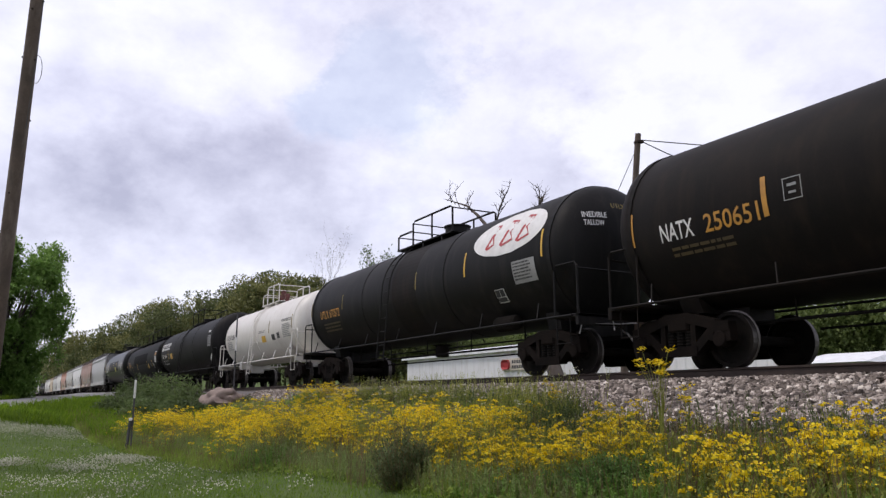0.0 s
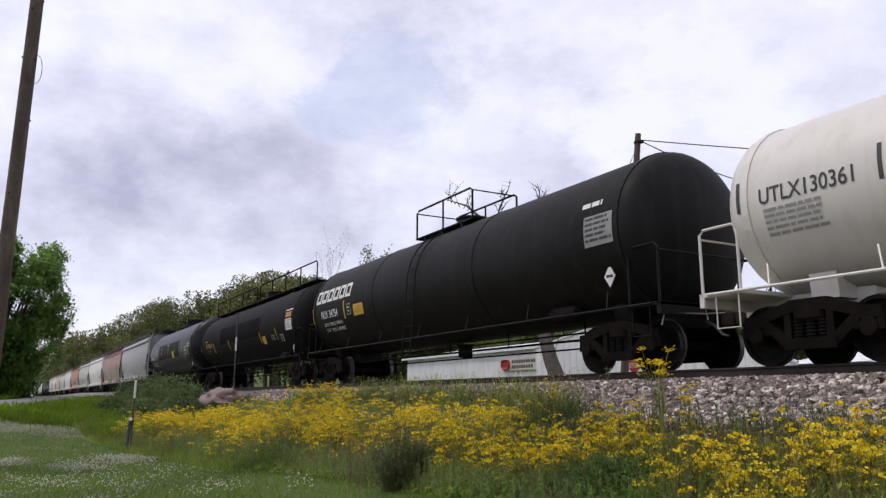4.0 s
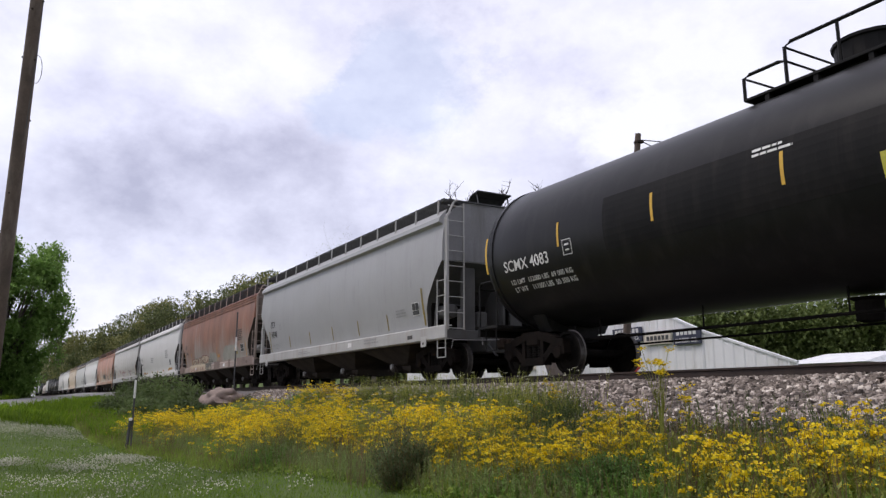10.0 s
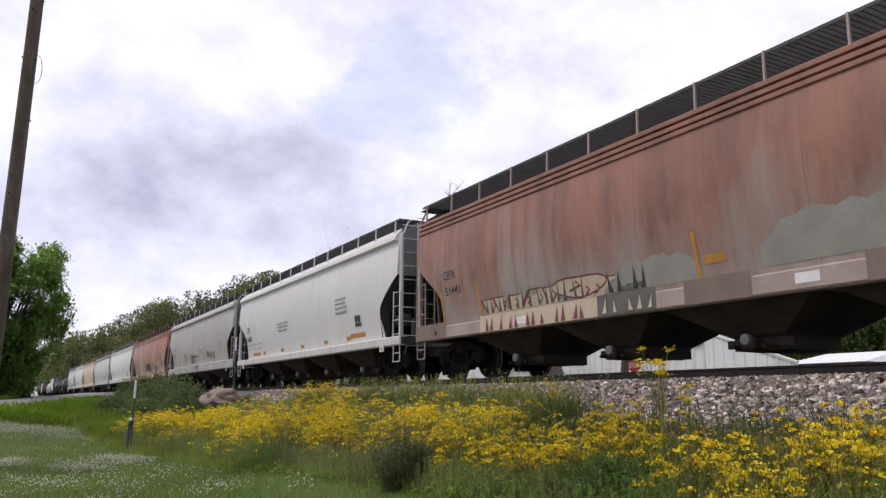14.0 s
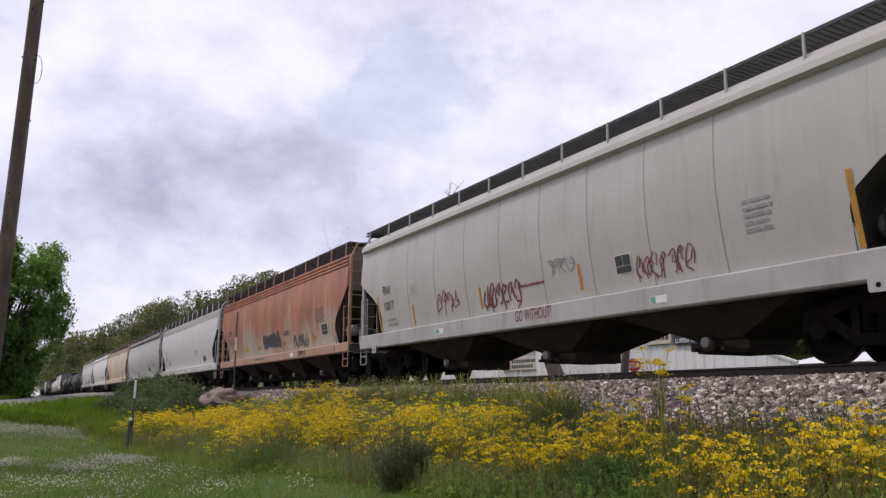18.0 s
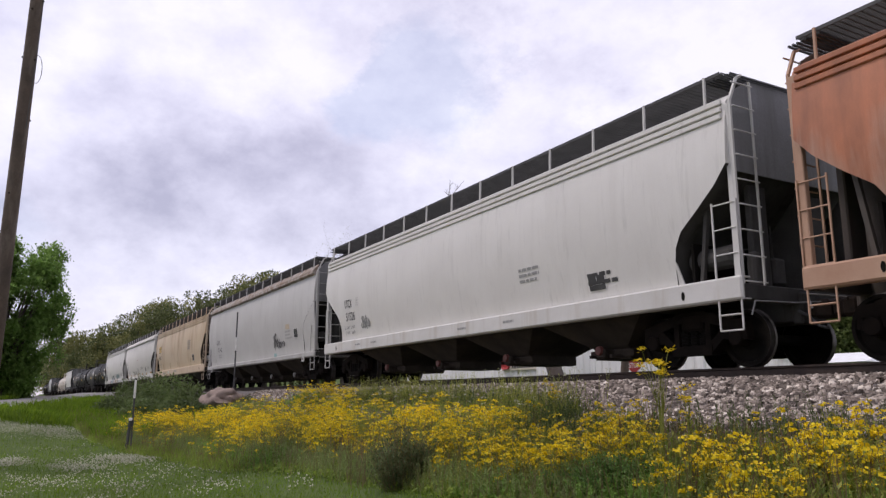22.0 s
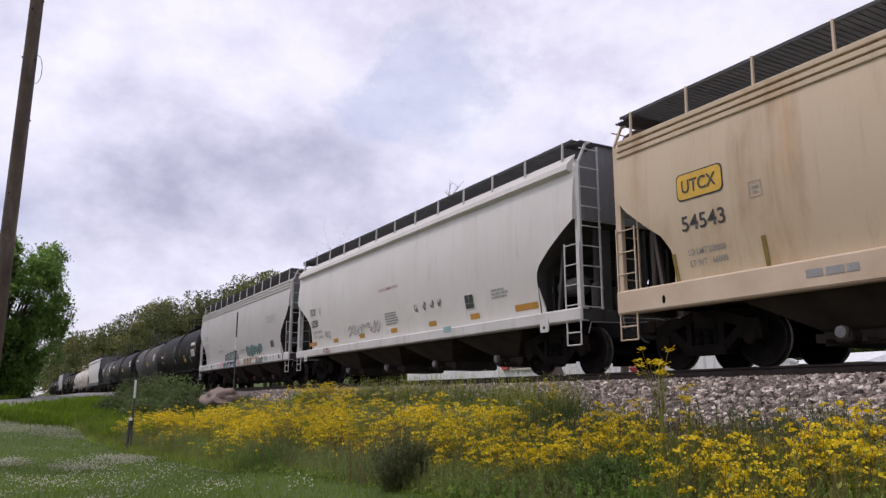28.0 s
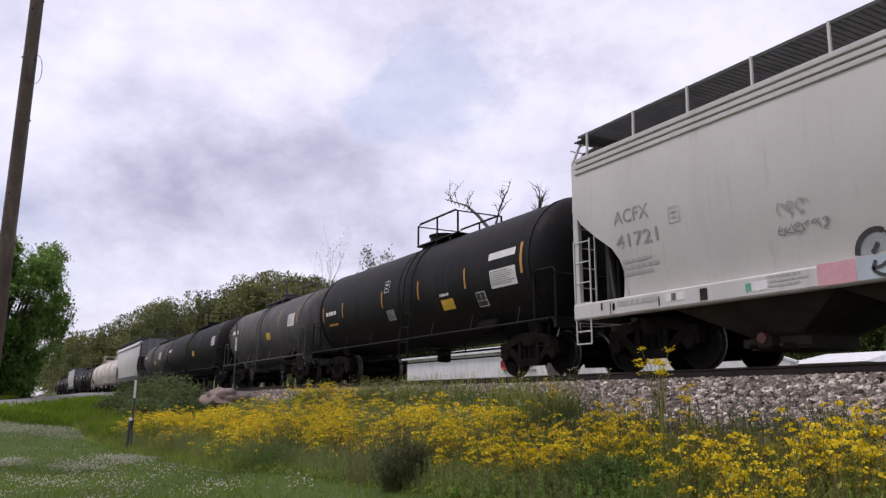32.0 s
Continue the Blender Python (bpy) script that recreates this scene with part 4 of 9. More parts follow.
def make_sill(bm, L, tall):
    z0, z1 = 0.98, 0.98 + tall
    box(bm, -L / 2, L / 2, -0.045, 0.045, z0, z1, 0.03)
    box(bm, -L / 2, L / 2, -0.01, 0.16, z0, z0 + 0.025)
    box(bm, -L / 2, L / 2, -0.01, 0.16, z1 - 0.03, z1 - 0.004)


def make_grating(bm, L):
    """Open walkway: bearing bars along, cross rods, and a kick edge."""
    for k in range(25):
        y = -0.42 + 1.12 * k / 24
        box(bm, -L / 2 + 0.05, L / 2 - 0.05, y - 0.004, y + 0.004, -0.03, 0.0)
    x = -L / 2 + 0.05
    while x < L / 2:
        box(bm, x - 0.006, x + 0.006, -0.42, 0.70, -0.022, -0.004)
        x += 0.105
    for y in (-0.43, 0.71):
        box(bm, -L / 2 + 0.05, L / 2 - 0.05, y - 0.006, y + 0.006, -0.045, 0.01)


def make_bay(bm, w):
    """One discharge hopper: an inverted pyramid with its outlet gate."""
    lv = [(w, 1.40, 1.26), (w * 0.96, 1.37, 1.05), (0.52, 0.74, 0.50), (0.50, 0.66, 0.46), (0.50, 0.66, 0.26)]
    rings = [[bm.verts.new((sx * a, sy * b, z)) for sx, sy in ((-1, -1), (1, -1), (1, 1), (-1, 1))] for a, b, z in lv]
    for p, q in zip(rings, rings[1:]):
        for k in range(4):
            bm.faces.new((p[k], p[(k + 1) % 4], q[(k + 1) % 4], q[k]))
    bm.faces.new(rings[0])
    bm.faces.new(rings[-1][::-1])
    lathe(bm, [(-0.98, 0.08), (-0.93, 0.10), (0.93, 0.10), (0.98, 0.08)], 10, "y", Matrix.Translation((0, 0, 0.36)))
    box(bm, -0.62, 0.62, -0.70, -0.66, 0.30, 0.44, 0.012)
    box(bm, -0.13, 0.13, -1.0, -0.88, 0.27, 0.46, 0.03)
    for x in (-0.30, 0.30):
        box(bm, x - 0.03, x + 0.03, -0.98, -0.64, 0.28, 0.34)


def make_end_ladder(bm):
    """Ladder on the end: two stiles bent in at the top, and rungs. Local x points out of the car."""
    for y in (-1.52, -1.02):
        pts = [(0, y, 0.98), (0, y, 4.16), (0, y + 0.2, 4.58), (0, y + 0.32, 4.64)] if y < -1.3 else [(0, y, 0.98), (0, y, 4.56)]
        for a, b in zip(pts, pts[1:]):
            tube(bm, [a, b], 0.030 if y < -1.3 else 0.022, 4)
    z = 1.25
    while z < 4.5:
        tube(bm, [(0.05, -1.52, z), (0.05, -1.02, z)], 0.013, 5)
        z += 0.40


def make_side_ladder(bm):
    for x in (-0.46, 0.0):
        tube(bm, [(x, 0, 0.98), (x, 0, 2.55)], 0.017, 4)
    for k in range(4):
        tube(bm, [(-0.46, 0, 1.30 + 0.40 * k), (0.0, 0, 1.30 + 0.40 * k)], 0.012, 5)


def make_stirrup(bm):
    for x in (-0.44, -0.02):
        tube(bm, [(x, 0, 1.0), (x, 0, 0.52)], 0.016, 4)
    for z in (0.52, 0.76):
        tube(bm, [(-0.44, 0, z), (-0.02, 0, z)], 0.014, 4)


def make_filler_plate(bm):
    """Upright plate under the slope sheet, over the centre sill, added to block the sky; x runs out from the car's end.
    """
    side = ((-1.19, 1.2), (-0.16, 1.2), (-0.16, 2.97), (-0.30, 2.86), (-0.65, 2.50), (-1.0, 2.12), (-1.16, 1.86))
    vs = [[bm.verts.new((x, y, z)) for x, z in side] for y in (0.28, 0.34)]
    bm.faces.new(vs[0])
    bm.faces.new(vs[1][::-1])
    for k in range(7):
        bm.faces.new((vs[0][k], vs[1][k], vs[1][(k + 1) % 7], vs[0][(k + 1) % 7]))
    fixed(bm)


def make_far_filler(bm):
    """Plate added on the far side only, to hide the sky in the corner under the slope sheet."""
    side = ((-1.19, 1.2), (-0.16, 1.2), (-0.12, 2.99), (-1.16, 1.90))
    vs = [[bm.verts.new((x, y, z)) for x, z in side] for y in (1.34, 1.38)]
    bm.faces.new(vs[0])
    bm.faces.new(vs[1][::-1])
    for k in range(4):
        bm.faces.new((vs[0][k], vs[1][k], vs[1][(k + 1) % 4], vs[0][(k + 1) % 4]))
    fixed(bm)


def make_end_sheet(bm):
    ring = ((-1.46, 3.02), (1.46, 3.02), (1.46, 4.18), (1.30, 4.40), (0.95, 4.62), (-0.95, 4.62), (-1.30, 4.40), (-1.46, 4.18))
    vs = [[bm.verts.new((x, y, z)) for y, z in ring] for x in (-0.012, 0.012)]
    bm.faces.new(vs[0])
    bm.faces.new(vs[1][::-1])
    for k in range(8):
        bm.faces.new((vs[0][k], vs[1][k], vs[1][(k + 1) % 8], vs[0][(k + 1) % 8]))
    fixed(bm)


def make_pad(bm):
    """Jacking pad that hangs from the side sill."""
    vs = []
    for y in (-0.012, 0.012):
        vs.append([bm.verts.new((x, y, z)) for x, z in ((-0.14, 1.1), (0.14, 1.1), (0.14, 0.86), (0.12, 0.83), (-0.12, 0.83), (-0.14, 0.86))])
    bm.faces.new(vs[0])
    bm.faces.new(vs[1][::-1])
    for k in range(6):
        bm.faces.new((vs[0][k], vs[1][k], vs[1][(k + 1) % 6], vs[0][(k + 1) % 6]))
    fixed(bm)


def make_end_frame(bm, L):
    """End platform: sill, the slope sheet's stiffener, and wide posts added to hide the sky behind."""
    box(bm, L / 2 - 0.20, L / 2, -1.55, 1.55, 0.98, 1.22, 0.015)
    box(bm, L / 2 - 2.9, L / 2 - 0.1, -0.32, 0.32, 0.70, 1.22, 0.02)
    box(bm, L / 2 - 0.14, L / 2 + 0.06, -0.30, 0.30, 0.66, 1.16, 0.03)
    for y in (-0.75, 0.75):
        box(bm, L / 2 - 0.36, L / 2 - 0.24, y - 0.2, y + 0.2, 1.2, 2.9, 0.02)
    for y in (-1.35, 1.35):
        tube(bm, [(L / 2 - 0.95, y, 1.25), (L / 2 - 0.75, y, 2.62)], 0.05, 4)


def make_brake(bm):
    """Air reservoir, valve and pipes on the end platform."""
    lathe(bm, [(-0.48, 0.05), (-0.44, 0.16), (-0.38, 0.19), (0.38, 0.19), (0.44, 0.16), (0.48, 0.05)], 14, "x", Matrix.Translation((-0.82, -1.14, 1.74)))
    box(bm, -0.50, -0.26, -0.45, -0.15, 1.30, 1.75, 0.04)
    lathe(bm, [(1.22, 0.05), (1.25, 0.10), (1.74, 0.10), (1.78, 0.05)], 12, "z", Matrix.Translation((-0.22, -1.0, 0)))
    tube(bm, [(-0.4, -0.3, 1.7), (-0.4, -0.3, 2.3), (-0.9, -0.5, 2.3)], 0.02, 5)
    tube(bm, [(-0.3, -0.55, 1.25), (-0.5, -0.6, 1.9), (-1.1, -0.8, 2.0)], 0.02, 5)


def make_hatch(bm):
    box(bm, -1.1, 1.1, -0.32, 0.32, 4.54, 4.66, 0.03)
    for k in (-0.8, 0.0, 0.8):
        box(bm, k - 0.03, k + 0.03, -0.36, 0.36, 4.64, 4.69)


def make_bracket(bm):
    tube(bm, [(0, -1.535, 4.16), (0, -1.515, 4.70)], 0.026, 4)


def hopper(name, label, L, paint, end_mat, trim, style="groove", bays=4, tall=0.42, rolls=True, seams=0, near=True, closed=False, eaves=None):
    """A covered hopper car of body length L, its origin on the rail top at its middle."""
    root = tagged(new(name), label, "railway car", "cars of the freight train")
    key = f"{L:.2f}"
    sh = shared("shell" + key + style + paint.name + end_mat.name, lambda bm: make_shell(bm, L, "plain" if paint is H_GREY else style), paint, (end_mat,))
    ob = again("shell", sh, root, Matrix.Identity(4))
    smooth(ob, 35)
    if style == "groove":
        for z, y in ((4.12, 1.56), (3.99, 1.575), (3.87, 1.58)):
            rib = shared(f"rib{z}" + key + paint.name, lambda bm: box(bm, -L / 2 + 0.16, L / 2 - 0.16, -y - 0.025, -y + 0.025, z, z + 0.085, 0.012), paint)
            again("eaves_rib", rib, root, Matrix.Identity(4))
            again("eaves_rib", rib, root, pose(0, 0, 0, 0, 0, 180))
    else:
        again("top_chord", shared("chord" + key + style + (eaves or paint).name, lambda bm: make_chord(bm, L, style), eaves or paint), root, Matrix.Identity(4))
    sl = shared("sill" + key + trim.name + f"{tall}", lambda bm: make_sill(bm, L, tall), trim)
    again("side_sill", sl, root, pose(0, -1.555, 0))
    again("side_sill", sl, root, pose(0, 1.555, 0, 0, 0, 180))
    gr = shared("grating" + key, lambda bm: make_grating(bm, L - 0.3), GRATE)
    for s in (-1, 1):
        again("running_board", gr, root, pose(0, s * 1.07, 4.69, 0, 0, 0 if s < 0 else 180), "open steel grating walkway")
    if near:
        n = 13
        br = shared("bracket" + trim.name, make_bracket, trim)
        for k in range(n):
            again("walkway_bracket", br, root, pose(-L / 2 + 0.5 + (L - 1.0) * k / (n - 1), 0, 0))
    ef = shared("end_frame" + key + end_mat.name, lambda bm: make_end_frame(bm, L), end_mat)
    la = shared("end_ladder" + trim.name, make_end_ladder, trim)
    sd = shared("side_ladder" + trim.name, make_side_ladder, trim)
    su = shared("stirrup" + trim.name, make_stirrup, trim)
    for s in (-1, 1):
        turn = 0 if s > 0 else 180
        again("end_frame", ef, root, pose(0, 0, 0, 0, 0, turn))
        # dark bulkhead and fillers added so no sky shows through under the ends
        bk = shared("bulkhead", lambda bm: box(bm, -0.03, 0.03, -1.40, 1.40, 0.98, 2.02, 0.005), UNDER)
        again("shear_plate", shared("shear_plate" + end_mat.name, make_filler_plate, end_mat), root, pose(s * L / 2, 0, 0, 0, 0, turn))
        gu = shared("gusset" + end_mat.name, make_far_filler, end_mat)
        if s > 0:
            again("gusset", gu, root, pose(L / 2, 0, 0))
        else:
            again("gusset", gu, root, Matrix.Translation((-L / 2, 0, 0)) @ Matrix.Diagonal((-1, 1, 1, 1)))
        again("bulkhead", bk, root, pose(s * (L / 2 - 1.08), 0, 0))
        if s > 0:
            again("end_ladder", la, root, pose(L / 2 - 0.03, 0, 0))
        else:
            again("end_ladder", la, root, Matrix.Translation((-L / 2 + 0.03, 0, 0)) @ Matrix.Diagonal((-1, 1, 1, 1)))
        x = L / 2 - 0.03 if s > 0 else -L / 2 + 0.49
        again("side_ladder", sd, root, pose(x, -1.56, 0))
        again("stirrup", su, root, pose(x, -1.56, 0))
        cw = shared("walkway_slat", lambda bm: box(bm, -0.015, 0.015, -1.45, 1.45, -0.03, 0.0), GRATE)
        for k in range(8):
            again("walkway_slat", cw, root, pose(s * (L / 2 - 0.28) + 0.07 * (k - 3.5), 0, 4.64))
        if paint is not H_GREY:
            deep = END_CUTS[style][-1][0] + 0.004
            sk = shared("skirt" + style + paint.name, lambda bm: make_skirt(bm, deep), paint)
            again("corner_skirt", sk, root, pose(L / 2, 0, 0) if s > 0 else Matrix.Translation((-L / 2, 0, 0)) @ Matrix.Diagonal((-1, 1, 1, 1)))
        if closed:
            cl = shared("closure" + paint.name, make_closure, paint)
            for m in (pose(s * L / 2, 0, 0, 0, 0, turn), Matrix.Translation((s * L / 2, 0, 0)) @ Matrix.Diagonal((s, -s, 1, 1))):
                again("corner_plate", cl, root, m)
        em = {END_GREY: END_SHADED, END_DARK: END_SHADED, END_BROWN: END_UMBER}[end_mat]
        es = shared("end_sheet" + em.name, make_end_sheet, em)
        cp = shared("corner_post" + trim.name, lambda bm: box(bm, -0.055, 0.055, -0.05, 0.05, 1.2, 4.12, 0.012), trim)
        again("corner_post", cp, root, pose(s * (L / 2 - 0.10), -1.50, 0))
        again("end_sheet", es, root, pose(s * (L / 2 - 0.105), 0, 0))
    pad = shared("jacking_pad" + trim.name, make_pad, trim)
    # dark disc laid on the metal for the shade inside a hole
    eye = shared("pad_hole", lambda bm: lathe(bm, [(-0.004, 0.035), (0.0, 0.035)], 12, "y"), UNDER)
    for x in (-L / 2 + 1.15, L / 2 - 1.15):
        if style == "groove":
            again("sill_hole", eye, root, pose(x, -1.603, 1.14) @ Matrix.Diagonal((1.0, 1.0, 2.1, 1.0)), "oval hole in the sill")
            continue
        again("jacking_pad", pad, root, pose(x, -1.605, 0))
        again("pad_hole", eye, root, pose(x, -1.620, 0.92))
    gear = GALV if end_mat is END_BROWN else end_mat
    again("brake_gear", shared("brake" + gear.name, make_brake, gear), root, pose(L / 2, 0, 0), "air reservoir and brake pipes")
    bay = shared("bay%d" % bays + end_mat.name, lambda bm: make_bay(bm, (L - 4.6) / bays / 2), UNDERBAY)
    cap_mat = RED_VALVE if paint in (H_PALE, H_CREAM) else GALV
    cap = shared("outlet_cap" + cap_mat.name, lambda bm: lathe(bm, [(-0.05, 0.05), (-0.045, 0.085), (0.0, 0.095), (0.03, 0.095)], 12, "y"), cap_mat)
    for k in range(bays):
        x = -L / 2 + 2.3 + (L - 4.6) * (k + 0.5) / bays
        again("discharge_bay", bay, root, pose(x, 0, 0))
        again("outlet_cap", cap, root, pose(x, -1.0, 0.42), "dull red valve cap" if paint in (H_PALE, H_CREAM) else "pale outlet cap")
    ht = shared("hatch" + paint.name, make_hatch, paint)
    for k in range(4):
        again("roof_hatch", ht, root, pose((k - 1.5) * L / 4.6, 0, 0))
    if seams:
        def seam(bm):
            rows = []
            for k in range(13):
                z = 1.28 + 2.75 * k / 12
                y = side_at(z)
                rows.append([bm.verts.new((x, -y - o, z)) for x, o in ((-0.014, 0.001), (-0.006, 0.004), (0.006, 0.004), (0.014, 0.001))])
            for p, q in zip(rows, rows[1:]):
                for k in range(3):
                    bm.faces.new((p[k], p[k + 1], q[k + 1], q[k]))
        seam_mat = SEAM if end_mat is END_DARK else paint
        sm = shared("seam" + seam_mat.name, seam, seam_mat)
        for k in range(1, seams):
            again("weld_seam", sm, root, pose(-L / 2 + 1.8 + (L - 3.8) * k / seams, 0, 0))
    for s in (-1, 1):
        truck(root, s * (L / 2 - 1.50), rolls)
    ends(root, L / 2 + 0.5, end_mat)
    return root


# ---- tank cars ----
def make_tank(bm, L, R, zc, sag):
    """Cylinder with domed heads; sag drops the middle a little (a funnel-flow belly)."""
    prof = []
    for k in range(9):
        a = math.pi / 2 * k / 8
        prof.append((-L / 2 + 0.7 * (1 - math.cos(a)), max(0.08, R * math.sin(a))))
    xs = [(-L / 2 + 0.7) + (L - 1.4) * k / 14 for k in range(1, 14)]
    prof += [(x, R) for x in xs] + [(-a, r) for a, r in prof[::-1]]
    n = 40
    rings = []
    for x, r in prof:
        dz = -sag * (1 - abs(x) / (L / 2))
        rings.append([bm.verts.new((x, r * math.cos(k * math.tau / n), zc + dz + r * math.sin(k * math.tau / n))) for k in range(n)])
    for p, q in zip(rings, rings[1:]):
        for k in range(n):
            bm.faces.new((p[k], p[(k + 1) % n], q[(k + 1) % n], q[k]))
    bm.faces.new(rings[0][::-1])
    bm.faces.new(rings[-1])


def make_ring(bm, R, zc, w, t):
    lathe(bm, [(-w / 2, R), (-w / 2, R + t), (w / 2, R + t), (w / 2, R)], 40, "x", Matrix.Translation((0, 0, zc)), closed=True)


def make_tank_end(bm, half):
    """Stub sill, end platform with steps and the corner grab rail; x points out of the car."""
    box(bm, half - 2.6, half - 0.35, -0.33, 0.33, 0.74, 1.12, 0.02)
    box(bm, half - 1.25, half - 0.42, -1.5, 1.5, 1.08, 1.15, 0.01)
    box(bm, half - 0.52, half - 0.42, -1.5, 1.5, 0.92, 1.15, 0.01)


def make_saddle(bm, R, zc):
    """Saddle that carries the tank over a truck."""
    rows = []
    for k in range(9):
        a = math.radians(-124 + 68 * k / 8)
        y, z = math.cos(a) * (R + 0.01), zc + math.sin(a) * (R + 0.01)
        rows.append((y, z))
    for s in (-0.22, 0.22):
        f = [bm.verts.new((s, y, z)) for y, z in rows] + [bm.verts.new((s, 0.75, 0.95)), bm.verts.new((s, -0.75, 0.95))]
        bm.faces.new(f)
    bm.verts.ensure_lookup_table()
    n = len(rows) + 2
    for k in range(n):
        bm.faces.new((bm.verts[k], bm.verts[(k + 1) % n], bm.verts[n + (k + 1) % n], bm.verts[n + k]))


def make_grab(bm, half):
    """Tall corner hand rail on the platform."""
    for y in (-1.46, 1.46):
        tube(bm, [(half - 1.2, y, 1.1), (half - 1.2, y, 2.05), (half - 1.12, y, 2.18), (half - 0.55, y, 2.18), (half - 0.47, y, 2.10), (half - 0.47, y, 1.0)], 0.024, 6)
        tube(bm, [(half - 1.15, y, 1.1), (half - 1.15, y, 0.58), (half - 0.72, y, 0.58), (half - 0.72, y, 1.1)], 0.016, 5)
    tube(bm, [(half - 0.45, -1.46, 2.05), (half - 0.45, 1.46, 2.05)], 0.02, 5)


def make_railing(bm, a, b, y0, z0, tall, n, sides=(-1, 1)):
    """Hand rail with posts round a top platform."""
    for y in [s * y0 for s in sides]:
        tube(bm, [(a, y, z0), (a, y, z0 + tall * 0.92), (a + 0.12, y, z0 + tall), (b - 0.12, y, z0 + tall), (b, y, z0 + tall * 0.92), (b, y, z0)], 0.03, 6)
        for k in range(1, n):
            x = a + (b - a) * k / n
            tube(bm, [(x, y, z0), (x, y, z0 + tall)], 0.028, 5)
    for x in (a, b) if len(sides) > 1 else ():
        tube(bm, [(x, -y0, z0 + tall * 0.92), (x, y0, z0 + tall * 0.92)], 0.02, 5)


def make_platform(bm, a, b, y0, z0):
    for y in (-y0 - 0.05, y0 - 0.35):
        box(bm, a, b, y, y + 0.40, z0 - 0.05, z0, 0.008)
        for k in range(3):
            x = a + (b - a) * (k + 0.5) / 3
            box(bm, x - 0.04, x + 0.04, y + 0.02, y + 0.36, z0 - 0.30, z0 - 0.04)
    for x in (a, b - 0.3):
        box(bm, x, x + 0.3, -y0, y0, z0 - 0.045, z0 - 0.004)


def make_dome(bm, R, zc, r, tall):
    zt = zc + R
    lathe(bm, [(zt - 0.12, r + 0.06), (zt + 0.02, r + 0.05), (zt + 0.04, r), (zt + tall - 0.06, r), (zt + tall - 0.05, r + 0.04), (zt + tall, r + 0.04), (zt + tall + 0.03, r * 0.6)], 20, "z")


def make_tank_ladder(bm, R, zc):
    """Ladder that curves up the tank's side."""
    for x in (-0.24, 0.24):
        pts = [(x, -R - 0.22, 0.55), (x, -R - 0.10, zc - 0.3), (x, -R - 0.06, zc + 0.2)]
        for k in range(1, 6):
            a = math.radians(180 - 12 * k)
            pts.append((x, math.cos(a) * (R + 0.07), zc + math.sin(a) * (R + 0.07)))
        tube(bm, pts, 0.02, 5)
    for k in range(8):
        z = 0.62 + 0.40 * k
        y = -R - 0.20 + 0.04 * k if z < zc + 0.3 else -math.sqrt(max(0.05, (R + 0.07) ** 2 - (z - zc) ** 2))
        tube(bm, [(-0.24, y, z), (0.24, y, z)], 0.014, 5)


def tank_at(R, zc):
    def prof(z):
        return math.sqrt(max(0.02, R * R - (z - zc) ** 2))
    return prof


